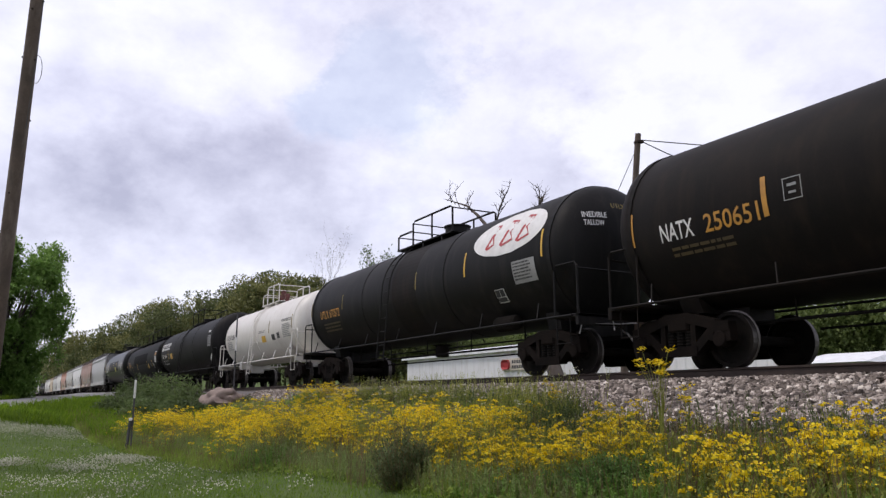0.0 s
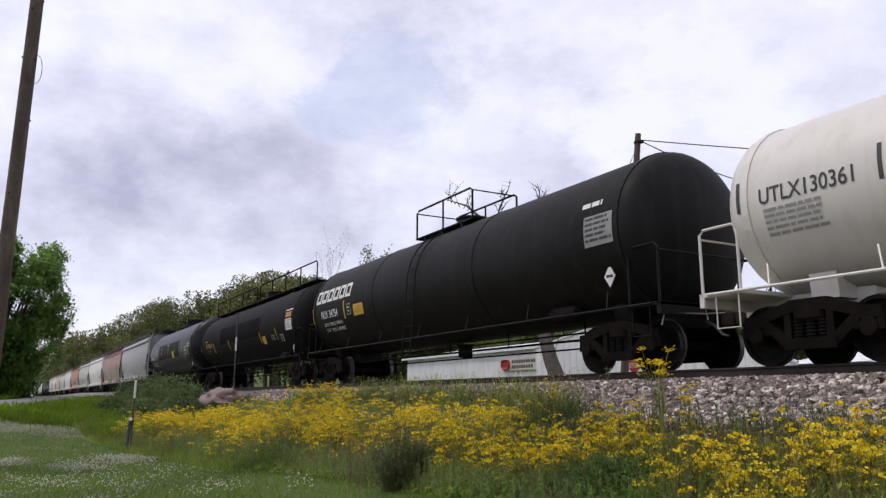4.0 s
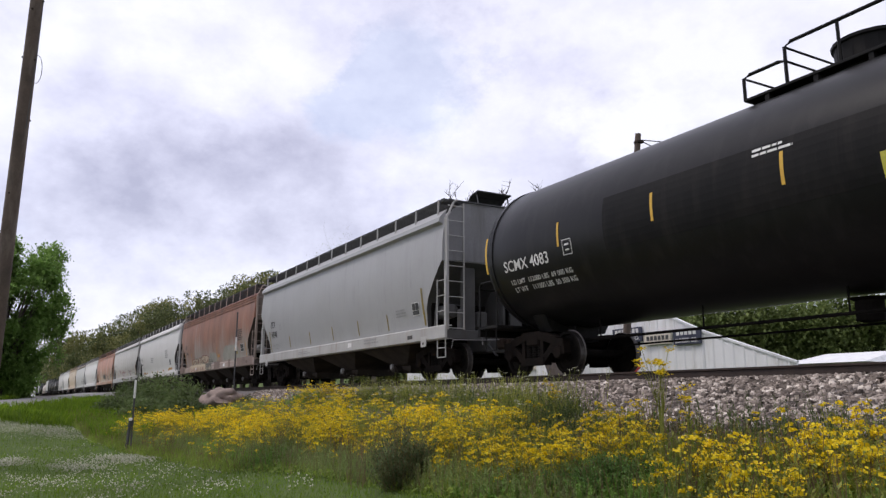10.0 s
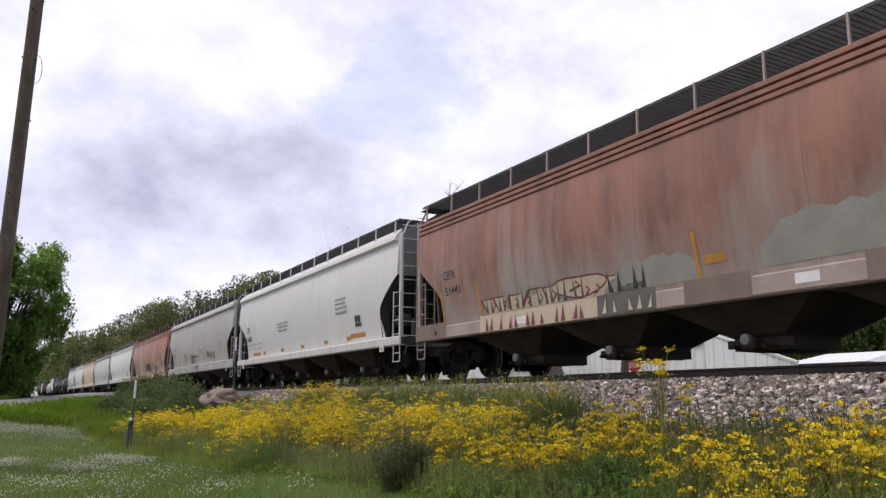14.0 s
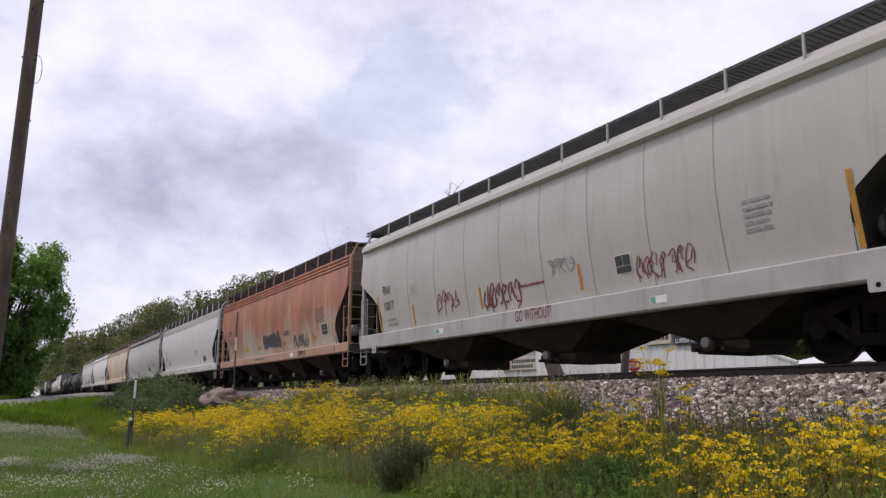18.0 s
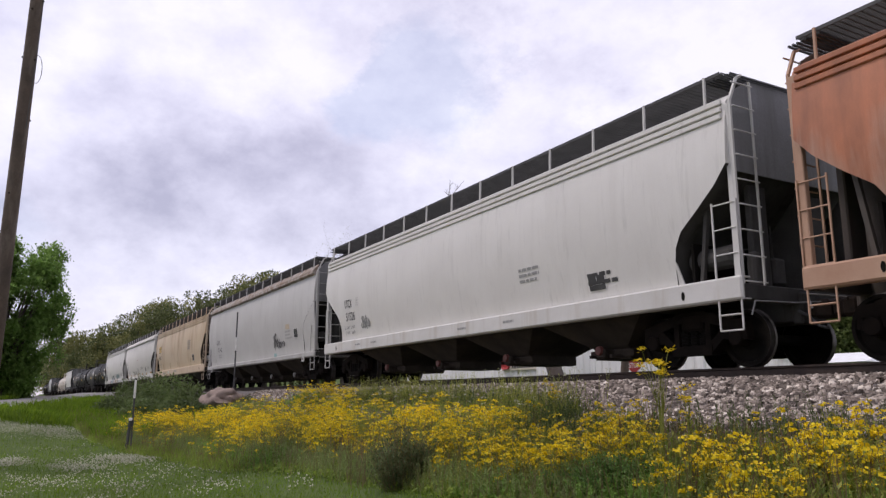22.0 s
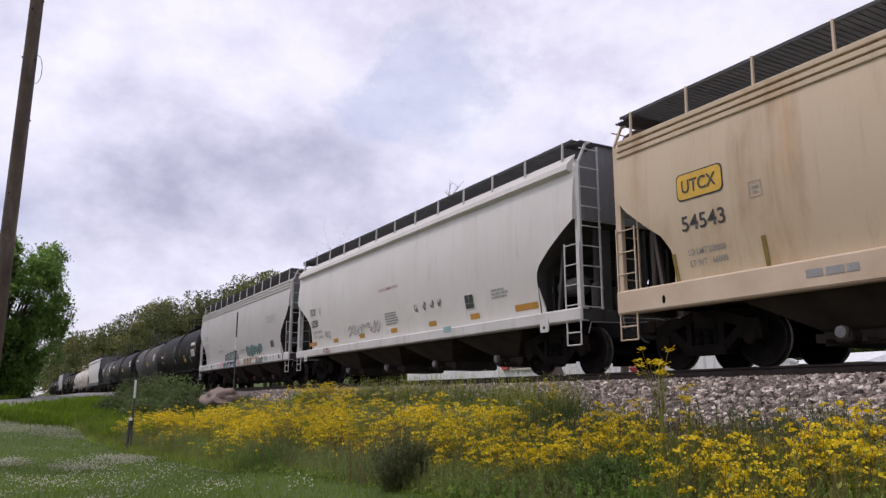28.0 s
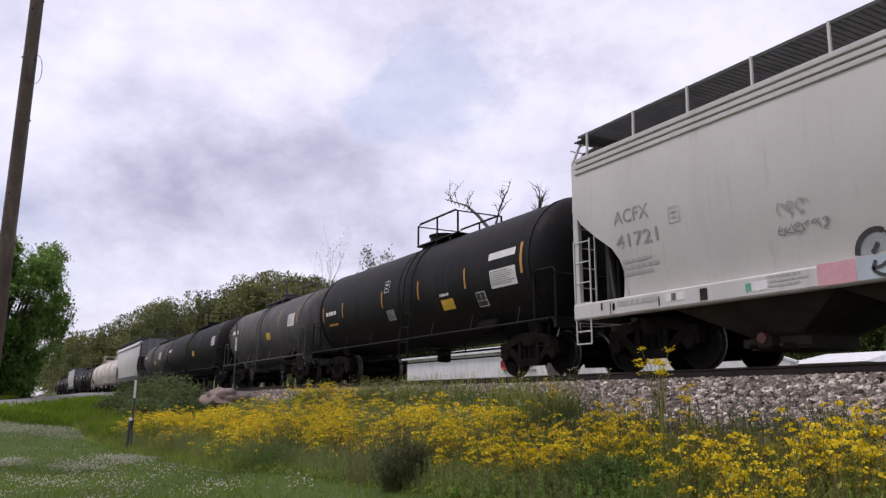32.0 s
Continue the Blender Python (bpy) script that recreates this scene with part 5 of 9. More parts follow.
def tank_car(name, label, pitch, R, zc, paint, trim, dome=(0.0, 0.42, 0.32), rail=(-1.3, 1.3), tall=0.85, full=False, rolls=True, sag=0.0, rings=2, side_rail=True, gap=1.1, ladder=True, step=0.0, ladder_x=None, rear=2.0):
    """A tank car; pitch is the distance between coupling points. Returns the car and its side profile."""
    root = tagged(new(name), label, "railway car", "cars of the freight train")
    half, L = pitch / 2, pitch - gap
    key = f"{pitch:.2f}_{R:.2f}_{zc:.2f}"
    ob = again("tank", shared("tank" + key + paint.name, lambda bm: make_tank(bm, L, R, zc, sag), paint), root, Matrix.Identity(4))
    smooth(ob, 45)
    for k in range(rings):
        x = (k + 1) * L / (rings + 1) - L / 2
        z = zc - sag * (1 - abs(x) / (L / 2))
        again("jacket_band", shared(f"band{R:.2f}{z:.2f}" + paint.name, lambda bm: make_ring(bm, R, z, 0.09, 0.012), paint), root, pose(x, 0, 0))
    for s in (-1, 1):
        turn = 0 if s > 0 else 180
        x = s * (L / 2 - 0.78)
        again("head_band", shared(f"headband{R:.2f}{zc:.2f}" + paint.name, lambda bm: make_ring(bm, R, zc, 0.12, 0.02), paint), root, pose(x, 0, 0))
        again("end_platform", shared("tank_end" + key + trim.name, lambda bm: make_tank_end(bm, half), trim), root, pose(0, 0, 0, 0, 0, turn))
        again("grab_rail", shared("grab" + key + trim.name, lambda bm: make_grab(bm, half), trim), root, pose(0, 0, 0, 0, 0, turn))
        again("saddle", shared(f"saddle{R:.2f}{zc:.2f}" + trim.name, lambda bm: make_saddle(bm, R, zc), trim), root, pose(s * (half - (2.1 if s > 0 else rear + 0.1)), 0, 0))
        truck(root, s * (half - (2.0 if s > 0 else rear)), rolls)
    ends(root, half, trim)
    zt = zc + R - sag
    x0, r0, h0 = dome
    again("manway", shared(f"dome{R:.2f}{zc:.2f}{r0}{h0}" + trim.name, lambda bm: make_dome(bm, R, zc - sag, r0, h0), trim), root, pose(x0, 0, 0))
    a, b = rail
    y0 = 0.72 if not full else 0.62
    again("top_platform", shared(f"plat{a}{b}{zt:.2f}{y0}" + trim.name, lambda bm: make_platform(bm, a, b, y0, zt + (0.08 if full else -0.02)), trim), root, Matrix.Identity(4))
    if step:
        again("hand_rail", shared(f"hraillow{a}{b}{zt:.2f}{tall}" + trim.name, lambda bm: make_railing(bm, a, a + step, y0, zt - 0.03, tall * 0.62, 1), trim), root, Matrix.Identity(4))
        a += step
    again("hand_rail", shared(f"hrail{a}{b}{zt:.2f}{tall}" + trim.name, lambda bm: [make_railing(bm, a, -0.25, y0, zt - 0.03, tall, 3, (-1,)), make_railing(bm, 0.25, b, y0, zt - 0.03, tall, 4, (-1,))] if full else make_railing(bm, a, b, y0, zt - 0.03, tall, 2), trim), root, Matrix.Identity(4))
    if ladder:
        again("ladder", shared(f"tladder{R:.2f}{zc:.2f}" + trim.name, lambda bm: make_tank_ladder(bm, R, zc - sag), trim), root, pose((a + b) / 2 - 0.1 if ladder_x is None else ladder_x, 0, 0))
    if side_rail:
        def srail(bm):
            for y in (-1.52, 1.52):
                tube(bm, [(-half + 0.6, y, 1.12), (half - 0.6, y, 1.12)], 0.026, 6)
                for k in range(7):
                    x = -L / 2 + 1.2 + (L - 2.4) * k / 6
                    tube(bm, [(x, y, 1.12), (x - 0.12, y * 0.90, 1.48)], 0.016, 5)
        again("side_hand_rail", shared("srail" + key + trim.name, srail, trim), root, Matrix.Identity(4))

    def pipes(bm):
        tube(bm, [(-half + 2.6, -0.5, 0.72), (half - 2.6, -0.5, 0.72)], 0.03, 6)
        tube(bm, [(-half + 3.4, 0.35, 0.62), (half - 3.6, 0.35, 0.62)], 0.022, 6)
        for k in range(5):
            x = -half + 3.6 + (pitch - 7.2) * k / 4
            tube(bm, [(x, -0.5, 0.72), (x, -0.5, zc - R + 0.12)], 0.018, 5)
        lathe(bm, [(-0.02, 0.12), (0.0, 0.20), (0.30, 0.20), (0.34, 0.30)], 14, "z", Matrix.Translation((0, 0, zc - R - 0.40)))
    if trim is not WHITE_TANK:
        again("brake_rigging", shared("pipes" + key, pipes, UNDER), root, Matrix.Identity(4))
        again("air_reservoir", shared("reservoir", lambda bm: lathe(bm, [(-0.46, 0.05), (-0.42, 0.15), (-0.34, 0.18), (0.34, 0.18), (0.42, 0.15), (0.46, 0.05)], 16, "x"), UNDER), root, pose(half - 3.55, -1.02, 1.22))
    return root, tank_at(R, zc)


def stripes(root, prof, xs, z, h, mat, w=0.07):
    for x in xs:
        panel(root, prof, x, z, w, h, mat, "reflective_stripe", "upright reflective stripe")


def placard(root, prof, x, z, s, mat):
    deep = prof(z + s * 0.7)
    prof = lambda zz: deep
    bm = bmesh.new()
    bm.faces.new([bm.verts.new(p) for p in ((x, 0, z - s * 1.2), (x + s * 0.85, 0, z), (x, 0, z + s * 1.2), (x - s * 0.85, 0, z))])
    on_side("placard", bm, root, prof, DARKINK if mat is WHITE else WHITE, "diamond hazard placard", 0.012)
    if mat is WHITE:
        bm = bmesh.new()
        bm.faces.new([bm.verts.new(p) for p in ((x, 0, z - s * 1.06), (x + s * 0.75, 0, z), (x, 0, z + s * 1.06), (x - s * 0.75, 0, z))])
        on_side("placard_panel", bm, root, prof, WHITE, "white field of the placard", 0.016)
    if mat is REDINK:
        bm = bmesh.new()
        for q in (((x, z - s * 1.12), (x + s * 0.56, z - s * 0.34), (x - s * 0.56, z - s * 0.34)), ((x, z + s * 1.12), (x - s * 0.52, z + s * 0.40), (x + s * 0.52, z + s * 0.40))):
            bm.faces.new([bm.verts.new((a, 0, b)) for a, b in q])
        on_side("placard_panel", bm, root, prof, REDINK, "red corners", 0.02)
    bm = bmesh.new()
    flat(bm, x - s * 0.45, x + s * 0.45, z - s * 0.12, z + s * 0.14)
    on_side("placard_panel", bm, root, prof, DARKINK, "", 0.022)


def data_box(root, prof, x, z, w, h, seed, back=WHITE, ink=GREYINK, rows=5):
    panel(root, prof, x, z, w, h, back, "stencil_panel", "painted panel of small print")
    bars(root, prof, x + 0.04, z + 0.04, w - 0.08, h - 0.08, rows, ink, seed)


def small_frame(root, prof, x, z, s, mat):
    bm = bmesh.new()
    t = s * 0.05
    for a in ((x, x + s, z, z + t), (x, x + s, z + s * 1.1 - t, z + s * 1.1), (x, x + t, z, z + s * 1.1), (x + s - t, x + s, z, z + s * 1.1), (x + s * 0.3, x + s * 0.7, z + s * 0.3, z + s * 0.42), (x + s * 0.25, x + s * 0.75, z + s * 0.66, z + s * 0.8)):
        flat(bm, *a)
    on_side("stencil", bm, root, prof, mat, "small boxed stencil", 0.010)


def tack_board(root, prof, x, z, w, h):
    panel(root, prof, x, z, w, h, WHITE, "label_plate", "white-framed black data plate", 0.008)
    for a in (0.05, 0.52):
        panel(root, prof, x + w * a, z + h * 0.42, w * 0.43, h * 0.53, DARKINK, "marking", "", 0.016)
    panel(root, prof, x + w * 0.05, z + h * 0.06, w * 0.90, h * 0.32, DARKINK, "marking", "", 0.016)


# ---- the train, front to back ----
V_KNOTS = [(0.0, 8.176), (8.0, 8.175), (16.0, 8.406), (24.0, 8.526), (32.0, 8.536)]


def travelled(t):
    """Metres that the train has run by t seconds."""
    total, k = 0.0, 0
    for (t0, v0), (t1, v1) in zip(V_KNOTS, V_KNOTS[1:]):
        if t <= t0:
            break
        e = min(t, t1)
        ve = v0 + (v1 - v0) * (e - t0) / (t1 - t0)
        total += (v0 + ve) / 2 * (e - t0)
    return total


CARS = []          # (thing, place of its middle at the start)


MARKS = ("lettering", "marking", "stencil", "reflective", "rust_stain", "emblem", "label_plate", "placard", "jacket_seam", "graffiti")


def couple(root, s_front, s_back, shift=0.0):
    if shift:
        for ob in root.children:
            if ob.name.startswith(MARKS):
                ob.matrix_basis = Matrix.Translation((shift, 0, 0))
    mid = -(s_front + s_back) / 2
    CARS.append((root, mid))
    root.matrix_basis = pose(mid, 0, RAIL)


def black_tanks():
    # brown-black tank with a stencilled number
    c, p = tank_car("tank_car", "grimy brown-black tank car with faded orange and white stencils", 18.15, 1.56, 2.54, BLACK_RUSTY, BLACK_RUSTY, rear=1.69, gap=0.72)
    h = 9.0 - 0.9
    lettering(c, p, "NATX", -7.28, 2.12, 0.72, 0.30, WHITE, "faded white stencilled letters")
    lettering(c, p, "250651", -6.33, 2.12, 1.04, 0.30, AMBER, "faded orange stencilled number")
    bars(c, p, -7.1, 1.80, 1.6, 0.20, 2, FAINT, 3)
    stripes(c, p, (-h + 0.10, -5.22), 2.15, 0.6, AMBER, 0.09)
    small_frame(c, p, -4.85, 2.3, 0.30, GREYINK)
    couple(c, -7.1, 11.05, 0.08)

    # tank with a white oval
    c, p = tank_car("tank_car", "black tank car with a white oval emblem and yellow stencils", 16.98, 1.50, 2.60, BLACK, BLACK, dome=(0.9, 0.36, 0.36), rail=(-1.55, 1.85), tall=0.74, step=1.0, ladder_x=-0.68)
    h = 8.485 - 0.9
    lettering(c, p, "UTLX", -6.48, 2.26, 0.78, 0.28, AMBER, "yellow stencilled letters")
    lettering(c, p, "670572", -5.6, 2.26, 0.90, 0.28, AMBER, "yellow stencilled number")
    bars(c, p, -6.3, 1.75, 1.7, 0.34, 3, FAINT, 5)
    stripes(c, p, (3.58, 6.75), 2.45, 0.6, YELLOW, 0.06)
    stripes(c, p, (-h + 0.12, -4.45, 0.95), 2.45, 0.5, OLIVE, 0.045)
    bm = bmesh.new()
    cx, cz = 5.35, 3.25
    for k in range(12):
        z0, z1 = -0.52 + 1.04 * k / 12, -0.52 + 1.04 * (k + 1) / 12
        a0, a1 = 1.45 * math.sqrt(max(0, 1 - (z0 / 0.53) ** 2)), 1.45 * math.sqrt(max(0, 1 - (z1 / 0.53) ** 2))
        bm.faces.new([bm.verts.new(q) for q in ((cx - a0, 0, cz + z0), (cx + a0, 0, cz + z0), (cx + a1, 0, cz + z1), (cx - a1, 0, cz + z1))])
    on_side("emblem", bm, c, p, WHITE, "white oval emblem with red shapes")
    bm = bmesh.new()
    for k, (a, b) in enumerate(((-0.75, 0.26), (-0.15, 0.42), (0.5, 0.40))):
        stroke(bm, [(cx + a + 0.25, cz + 0.3), (cx + a + 0.1, cz), (cx + a - 0.05, cz - 0.28)], 0.10)
        stroke(bm, [(cx + a + 0.1, cz + 0.3), (cx + a + b, cz + 0.25), (cx + a + b * 0.6, cz), (cx + a + b, cz - 0.2), (cx + a, cz - 0.29)], 0.06)
    on_side("emblem_shape", bm, c, p, REDINK, "red emblem strokes", 0.014)
    on_end(c, "INEDIBLE", head_of(16.98 - 1.1, 1.50, 2.60), -1.08, 3.18, 0.50, 0.12, WHITE)
    on_end(c, "TALLOW", head_of(16.98 - 1.1, 1.50, 2.60), -1.08, 3.00, 0.42, 0.12, WHITE)
    on_end(c, "UTLX 670572", head_of(16.98 - 1.1, 1.50, 2.60), -0.42, 3.42, 0.82, 0.11, OLIVE)
    data_box(c, p, 5.65, 2.0, 0.85, 0.5, 7, GREYINK, DARKINK, 6)
    panel(c, p, -0.55, 1.4, 1.5, 2.5, BLACK_RUSTY, "marking", "brown grease stain below the platform", 0.002)
    tack_board(c, p, 4.76, 1.68, 0.38, 0.30)
    couple(c, 11.05, 28.03, 0.15)

    # white acid tank
    c, p = tank_car("tank_car", "short white tank car with red valves and a white ladder", 13.55, 1.39, 2.49, WHITE_TANK, WHITE_TANK, dome=(0.2, 0.34, 0.12), rail=(-1.2, 1.3), tall=0.80, rings=1, step=0.7, ladder_x=-0.15)
    h = 6.765 - 0.9
    lettering(c, p, "UTLX130361", -5.35, 2.38, 1.5, 0.25, DARKINK, "black stencilled number")
    bars(c, p, -5.3, 1.85, 1.2, 0.45, 5, GREYINK, 8)
    stripes(c, p, (-h + 0.1, -h + 2.35), 2.32, 0.5, DARKINK, 0.06)
    stripes(c, p, (1.95, h - 0.8), 2.28, 0.55, OLIVE, 0.08)
    lettering(c, p, "HYDROCHLORIC ACID", 3.75, 2.62, 1.25, 0.13, DARKINK, "black stencilled words")
    bars(c, p, 3.85, 1.95, 1.15, 0.58, 8, GREYINK, 9)
    panel(c, p, 0.78, 1.94, 0.62, 0.28, YELLOW, "marking", "yellow panel")
    bars(c, p, 0.4, 2.34, 1.2, 0.12, 2, GREYINK, 11)
    panel(c, p, 2.28, 1.96, 0.46, 0.24, DARKINK, "marking", "black panel")
    tack_board(c, p, 3.05, 1.98, 0.40, 0.26)
    placard(c, p, 4.35, 1.50, 0.26, WHITE)
    deep = p(1.68)
    lettering(c, lambda zz: deep + 0.02, "1789", 4.23, 1.46, 0.24, 0.11, DARKINK)
    bm = bmesh.new()
    tube(bm, [(-0.95, -p(1.98) - 0.10, 1.98), (0.85, -p(1.98) - 0.10, 1.98)], 0.016, 6)
    for x in (-0.85, 0.75):
        tube(bm, [(x, -p(1.98) - 0.10, 1.98), (x, -p(1.98) + 0.02, 1.98)], 0.012, 5)
    part("side_grab_bar", bm, WHITE_TANK, c)
    on_end(c, "UTLX 130361", head_of(13.55 - 1.1, 1.39, 2.49), -0.55, 3.22, 1.1, 0.15, DARKINK)
    for x, s in ((-0.45, 1.0), (0.0, 1.3), (0.6, 0.9)):
        bm = bmesh.new()
        zt = 2.48 + 1.36
        lathe(bm, [(zt - 0.05, 0.16), (zt + 0.10, 0.16), (zt + 0.12, 0.09), (zt + 0.3 * s, 0.09), (zt + 0.32 * s, 0.13), (zt + 0.5 * s, 0.12), (zt + 0.52 * s, 0.05)], 12, "z", Matrix.Translation((x, -0.1, 0)))
        part("valve", fixed(bm), RED_VALVE, c, "dark red valve")
    couple(c, 28.03, 41.58, 0.17)

    # black tank with a row of large white blocks
    c, p = tank_car("tank_car", "clean black tank car with large white block emblem", 18.7, 1.61, 2.64, BLACK, BLACK, dome=(0.4, 0.42, 0.28), rail=(-1.6, 1.6), tall=0.85, rear=1.69)
    h = 9.35 - 0.9
    bm = bmesh.new()
    for k in range(6):
        x0, w, t, z0, hh = -8.0 + 0.54 * k, 0.46, 0.105, 2.80, 0.46
        sk = 0.06
        cells = [(0, t, 0, hh), (t, w, hh - t, hh), (w - t, w, t, hh - t), (t, w, 0, t)]
        for a, b, d, e in cells:
            bm.faces.new([bm.verts.new(q) for q in ((x0 + a + sk * d, 0, z0 + d), (x0 + b + sk * d, 0, z0 + d), (x0 + b + sk * e, 0, z0 + e), (x0 + a + sk * e, 0, z0 + e))])
    on_side("emblem", bm, c, p, WHITE, "large white block emblem", 0.008, cut=0.1)
    lettering(c, p, "PROX", -7.48, 2.24, 0.62, 0.26, WHITE)
    lettering(c, p, "34754", -6.72, 2.24, 0.76, 0.26, WHITE)
    lettering(c, p, "LD LMT 153900 LB  69 800 KG", -7.36, 1.98, 1.7, 0.11, WHITE)
    lettering(c, p, "LT WT  109100 LB  49 500 KG", -7.34, 1.78, 1.7, 0.11, WHITE)
    stripes(c, p, (-h + 0.12, -5.42), 2.1, 0.6, YELLOW, 0.085)
    small_frame(c, p, -5.15, 2.2, 0.32, WHITE)
    panel(c, p, -4.6, 2.12, 0.78, 0.36, YELLOW, "marking", "yellow stencil panel")
    bars(c, p, -4.5, 2.17, 0.6, 0.24, 3, AMBER, 6)
    bars(c, p, h - 1.6, 3.1, 0.7, 0.14, 1, WHITE, 16)
    data_box(c, p, h - 1.5, 2.35, 0.8, 0.6, 17, GREYINK, DARKINK)
    placard(c, p, h - 1.0, 1.75, 0.2, WHITE)
    couple(c, 41.58, 60.28, 0.18)

    # long tank with a walkway along its whole top
    c, p = tank_car("tank_car", "long black tank car with a full-length top walkway and railing", 19.29, 1.53, 2.62, BLACK_DEEP, BLACK_DEEP, dome=(1.2, 0.5, 0.42), rail=(-8.6, 8.4), tall=0.88, full=True, rings=0, sag=0.0, ladder=False)
    h = 9.65 - 0.9
    lettering(c, p, "UTLX", -7.43, 2.2, 0.55, 0.27, AMBER, "yellow stencilled letters")
    lettering(c, p, "804568", -6.78, 2.2, 0.78, 0.27, AMBER, "yellow stencilled number")
    bars(c, p, -7.5, 2.54, 0.8, 0.08, 1, AMBER, 18)
    bars(c, p, -7.3, 1.85, 1.2, 0.25, 2, FAINT, 19)
    for x in (-h + 0.1, -5.6, -2.3, 3.3, 5.7):
        bm = bmesh.new()
        stroke(bm, [(x, 2.4), (x + 0.16, 1.9)], 0.07)
        on_side("reflective_stripe", bm, c, p, YELLOW, "slanted yellow reflective stripe", 0.012, cut=0.08)
    panel(c, p, 3.65, 1.85, 0.5, 0.32, YELLOW, "marking", "yellow stencil panel")
    bars(c, p, 5.0, 1.9, 0.6, 0.24, 3, GREYINK, 21)
    tack_board(c, p, 6.15, 1.82, 0.45, 0.28)
    bars(c, p, 7.1, 2.95, 0.9, 0.08, 1, WHITE, 22)
    panel(c, p, 7.15, 2.72, 0.7, 0.2, AMBER, "marking", "yellow stencil")
    data_box(c, p, 7.1, 2.2, 0.8, 0.45, 23, WHITE, GREYINK)
    placard(c, p, 7.4, 1.5, 0.2, WHITE)
    panel(c, p, -3.95, 2.25, 7.5, 0.85, JACKET, "jacket_patch", "long matt black repainted panel", 0.003)
    couple(c, 60.28, 79.57, 0.17)

    # gas tank
    c, p = tank_car("tank_car", "black gas tank car with a round manway and yellow stripes", 18.0, 1.70, 2.74, BLACK_SATIN, BLACK, dome=(0.5, 0.55, 0.42), rail=(-1.3, 1.3), tall=0.68, rings=0, sag=0.0, side_rail=False, ladder=False, step=0.8)
    h = 9.085 - 0.9
    lettering(c, p, "SCMX 4083", -7.15, 2.24, 1.6, 0.24, WHITE, "white stencilled number")
    lettering(c, p, "LD LMT  152000 LBS  69 000 KG", -7.03, 1.96, 2.1, 0.10, WHITE)
    lettering(c, p, "LT WT    111000 LBS  50 300 KG", -6.99, 1.80, 2.1, 0.10, WHITE)
    small_frame(c, p, -5.05, 2.30, 0.28, WHITE)
    stripes(c, p, (-5.2, -2.6, -0.03, 2.55, 4.9), 2.5, 0.5, YELLOW, 0.06)
    stripes(c, p, (-h + 0.32,), 2.3, 0.85, YELLOW, 0.07)
    stripes(c, p, (7.62,), 2.35, 0.8, YELLOW, 0.09)
    bars(c, p, -0.5, 3.0, 0.7, 0.16, 2, WHITE, 127)
    panel(c, p, 1.4, 2.14, 0.75, 0.44, LEMON, "marking", "bright yellow stencil panel")
    lettering(c, p, "NON-ODORIZED", 6.42, 2.74, 1.0, 0.13, WHITE)
    lettering(c, p, "DOT 105J400W", 6.42, 2.56, 1.0, 0.13, WHITE)
    lettering(c, p, "LIQUEFIED", 5.6, 2.55, 0.65, 0.13, WHITE)
    lettering(c, p, "PETROLEUM", 5.62, 2.38, 0.75, 0.13, WHITE)
    lettering(c, p, "GAS", 5.82, 2.2, 0.36, 0.15, WHITE)
    data_box(c, p, 6.38, 2.02, 1.0, 0.5, 25, BLACK, GREYINK, 6)
    tack_board(c, p, 5.05, 1.86, 0.5, 0.32)
    placard(c, p, 7.05, 1.58, 0.17, REDINK)
    panel(c, p, -3.87, 2.2, 7.7, 1.0, BLACK, "jacket_patch", "long matt black repainted panel", 0.003)
    on_end(c, "SCMX 4083", head_of(18.0 - 1.1, 1.70, 2.74), -0.72, 3.42, 0.95, 0.15, WHITE)
    bars(c, p, 6.1, 1.45, 1.2, 0.07, 1, GREYINK, 27)
    couple(c, 79.40, 97.40, -0.04)


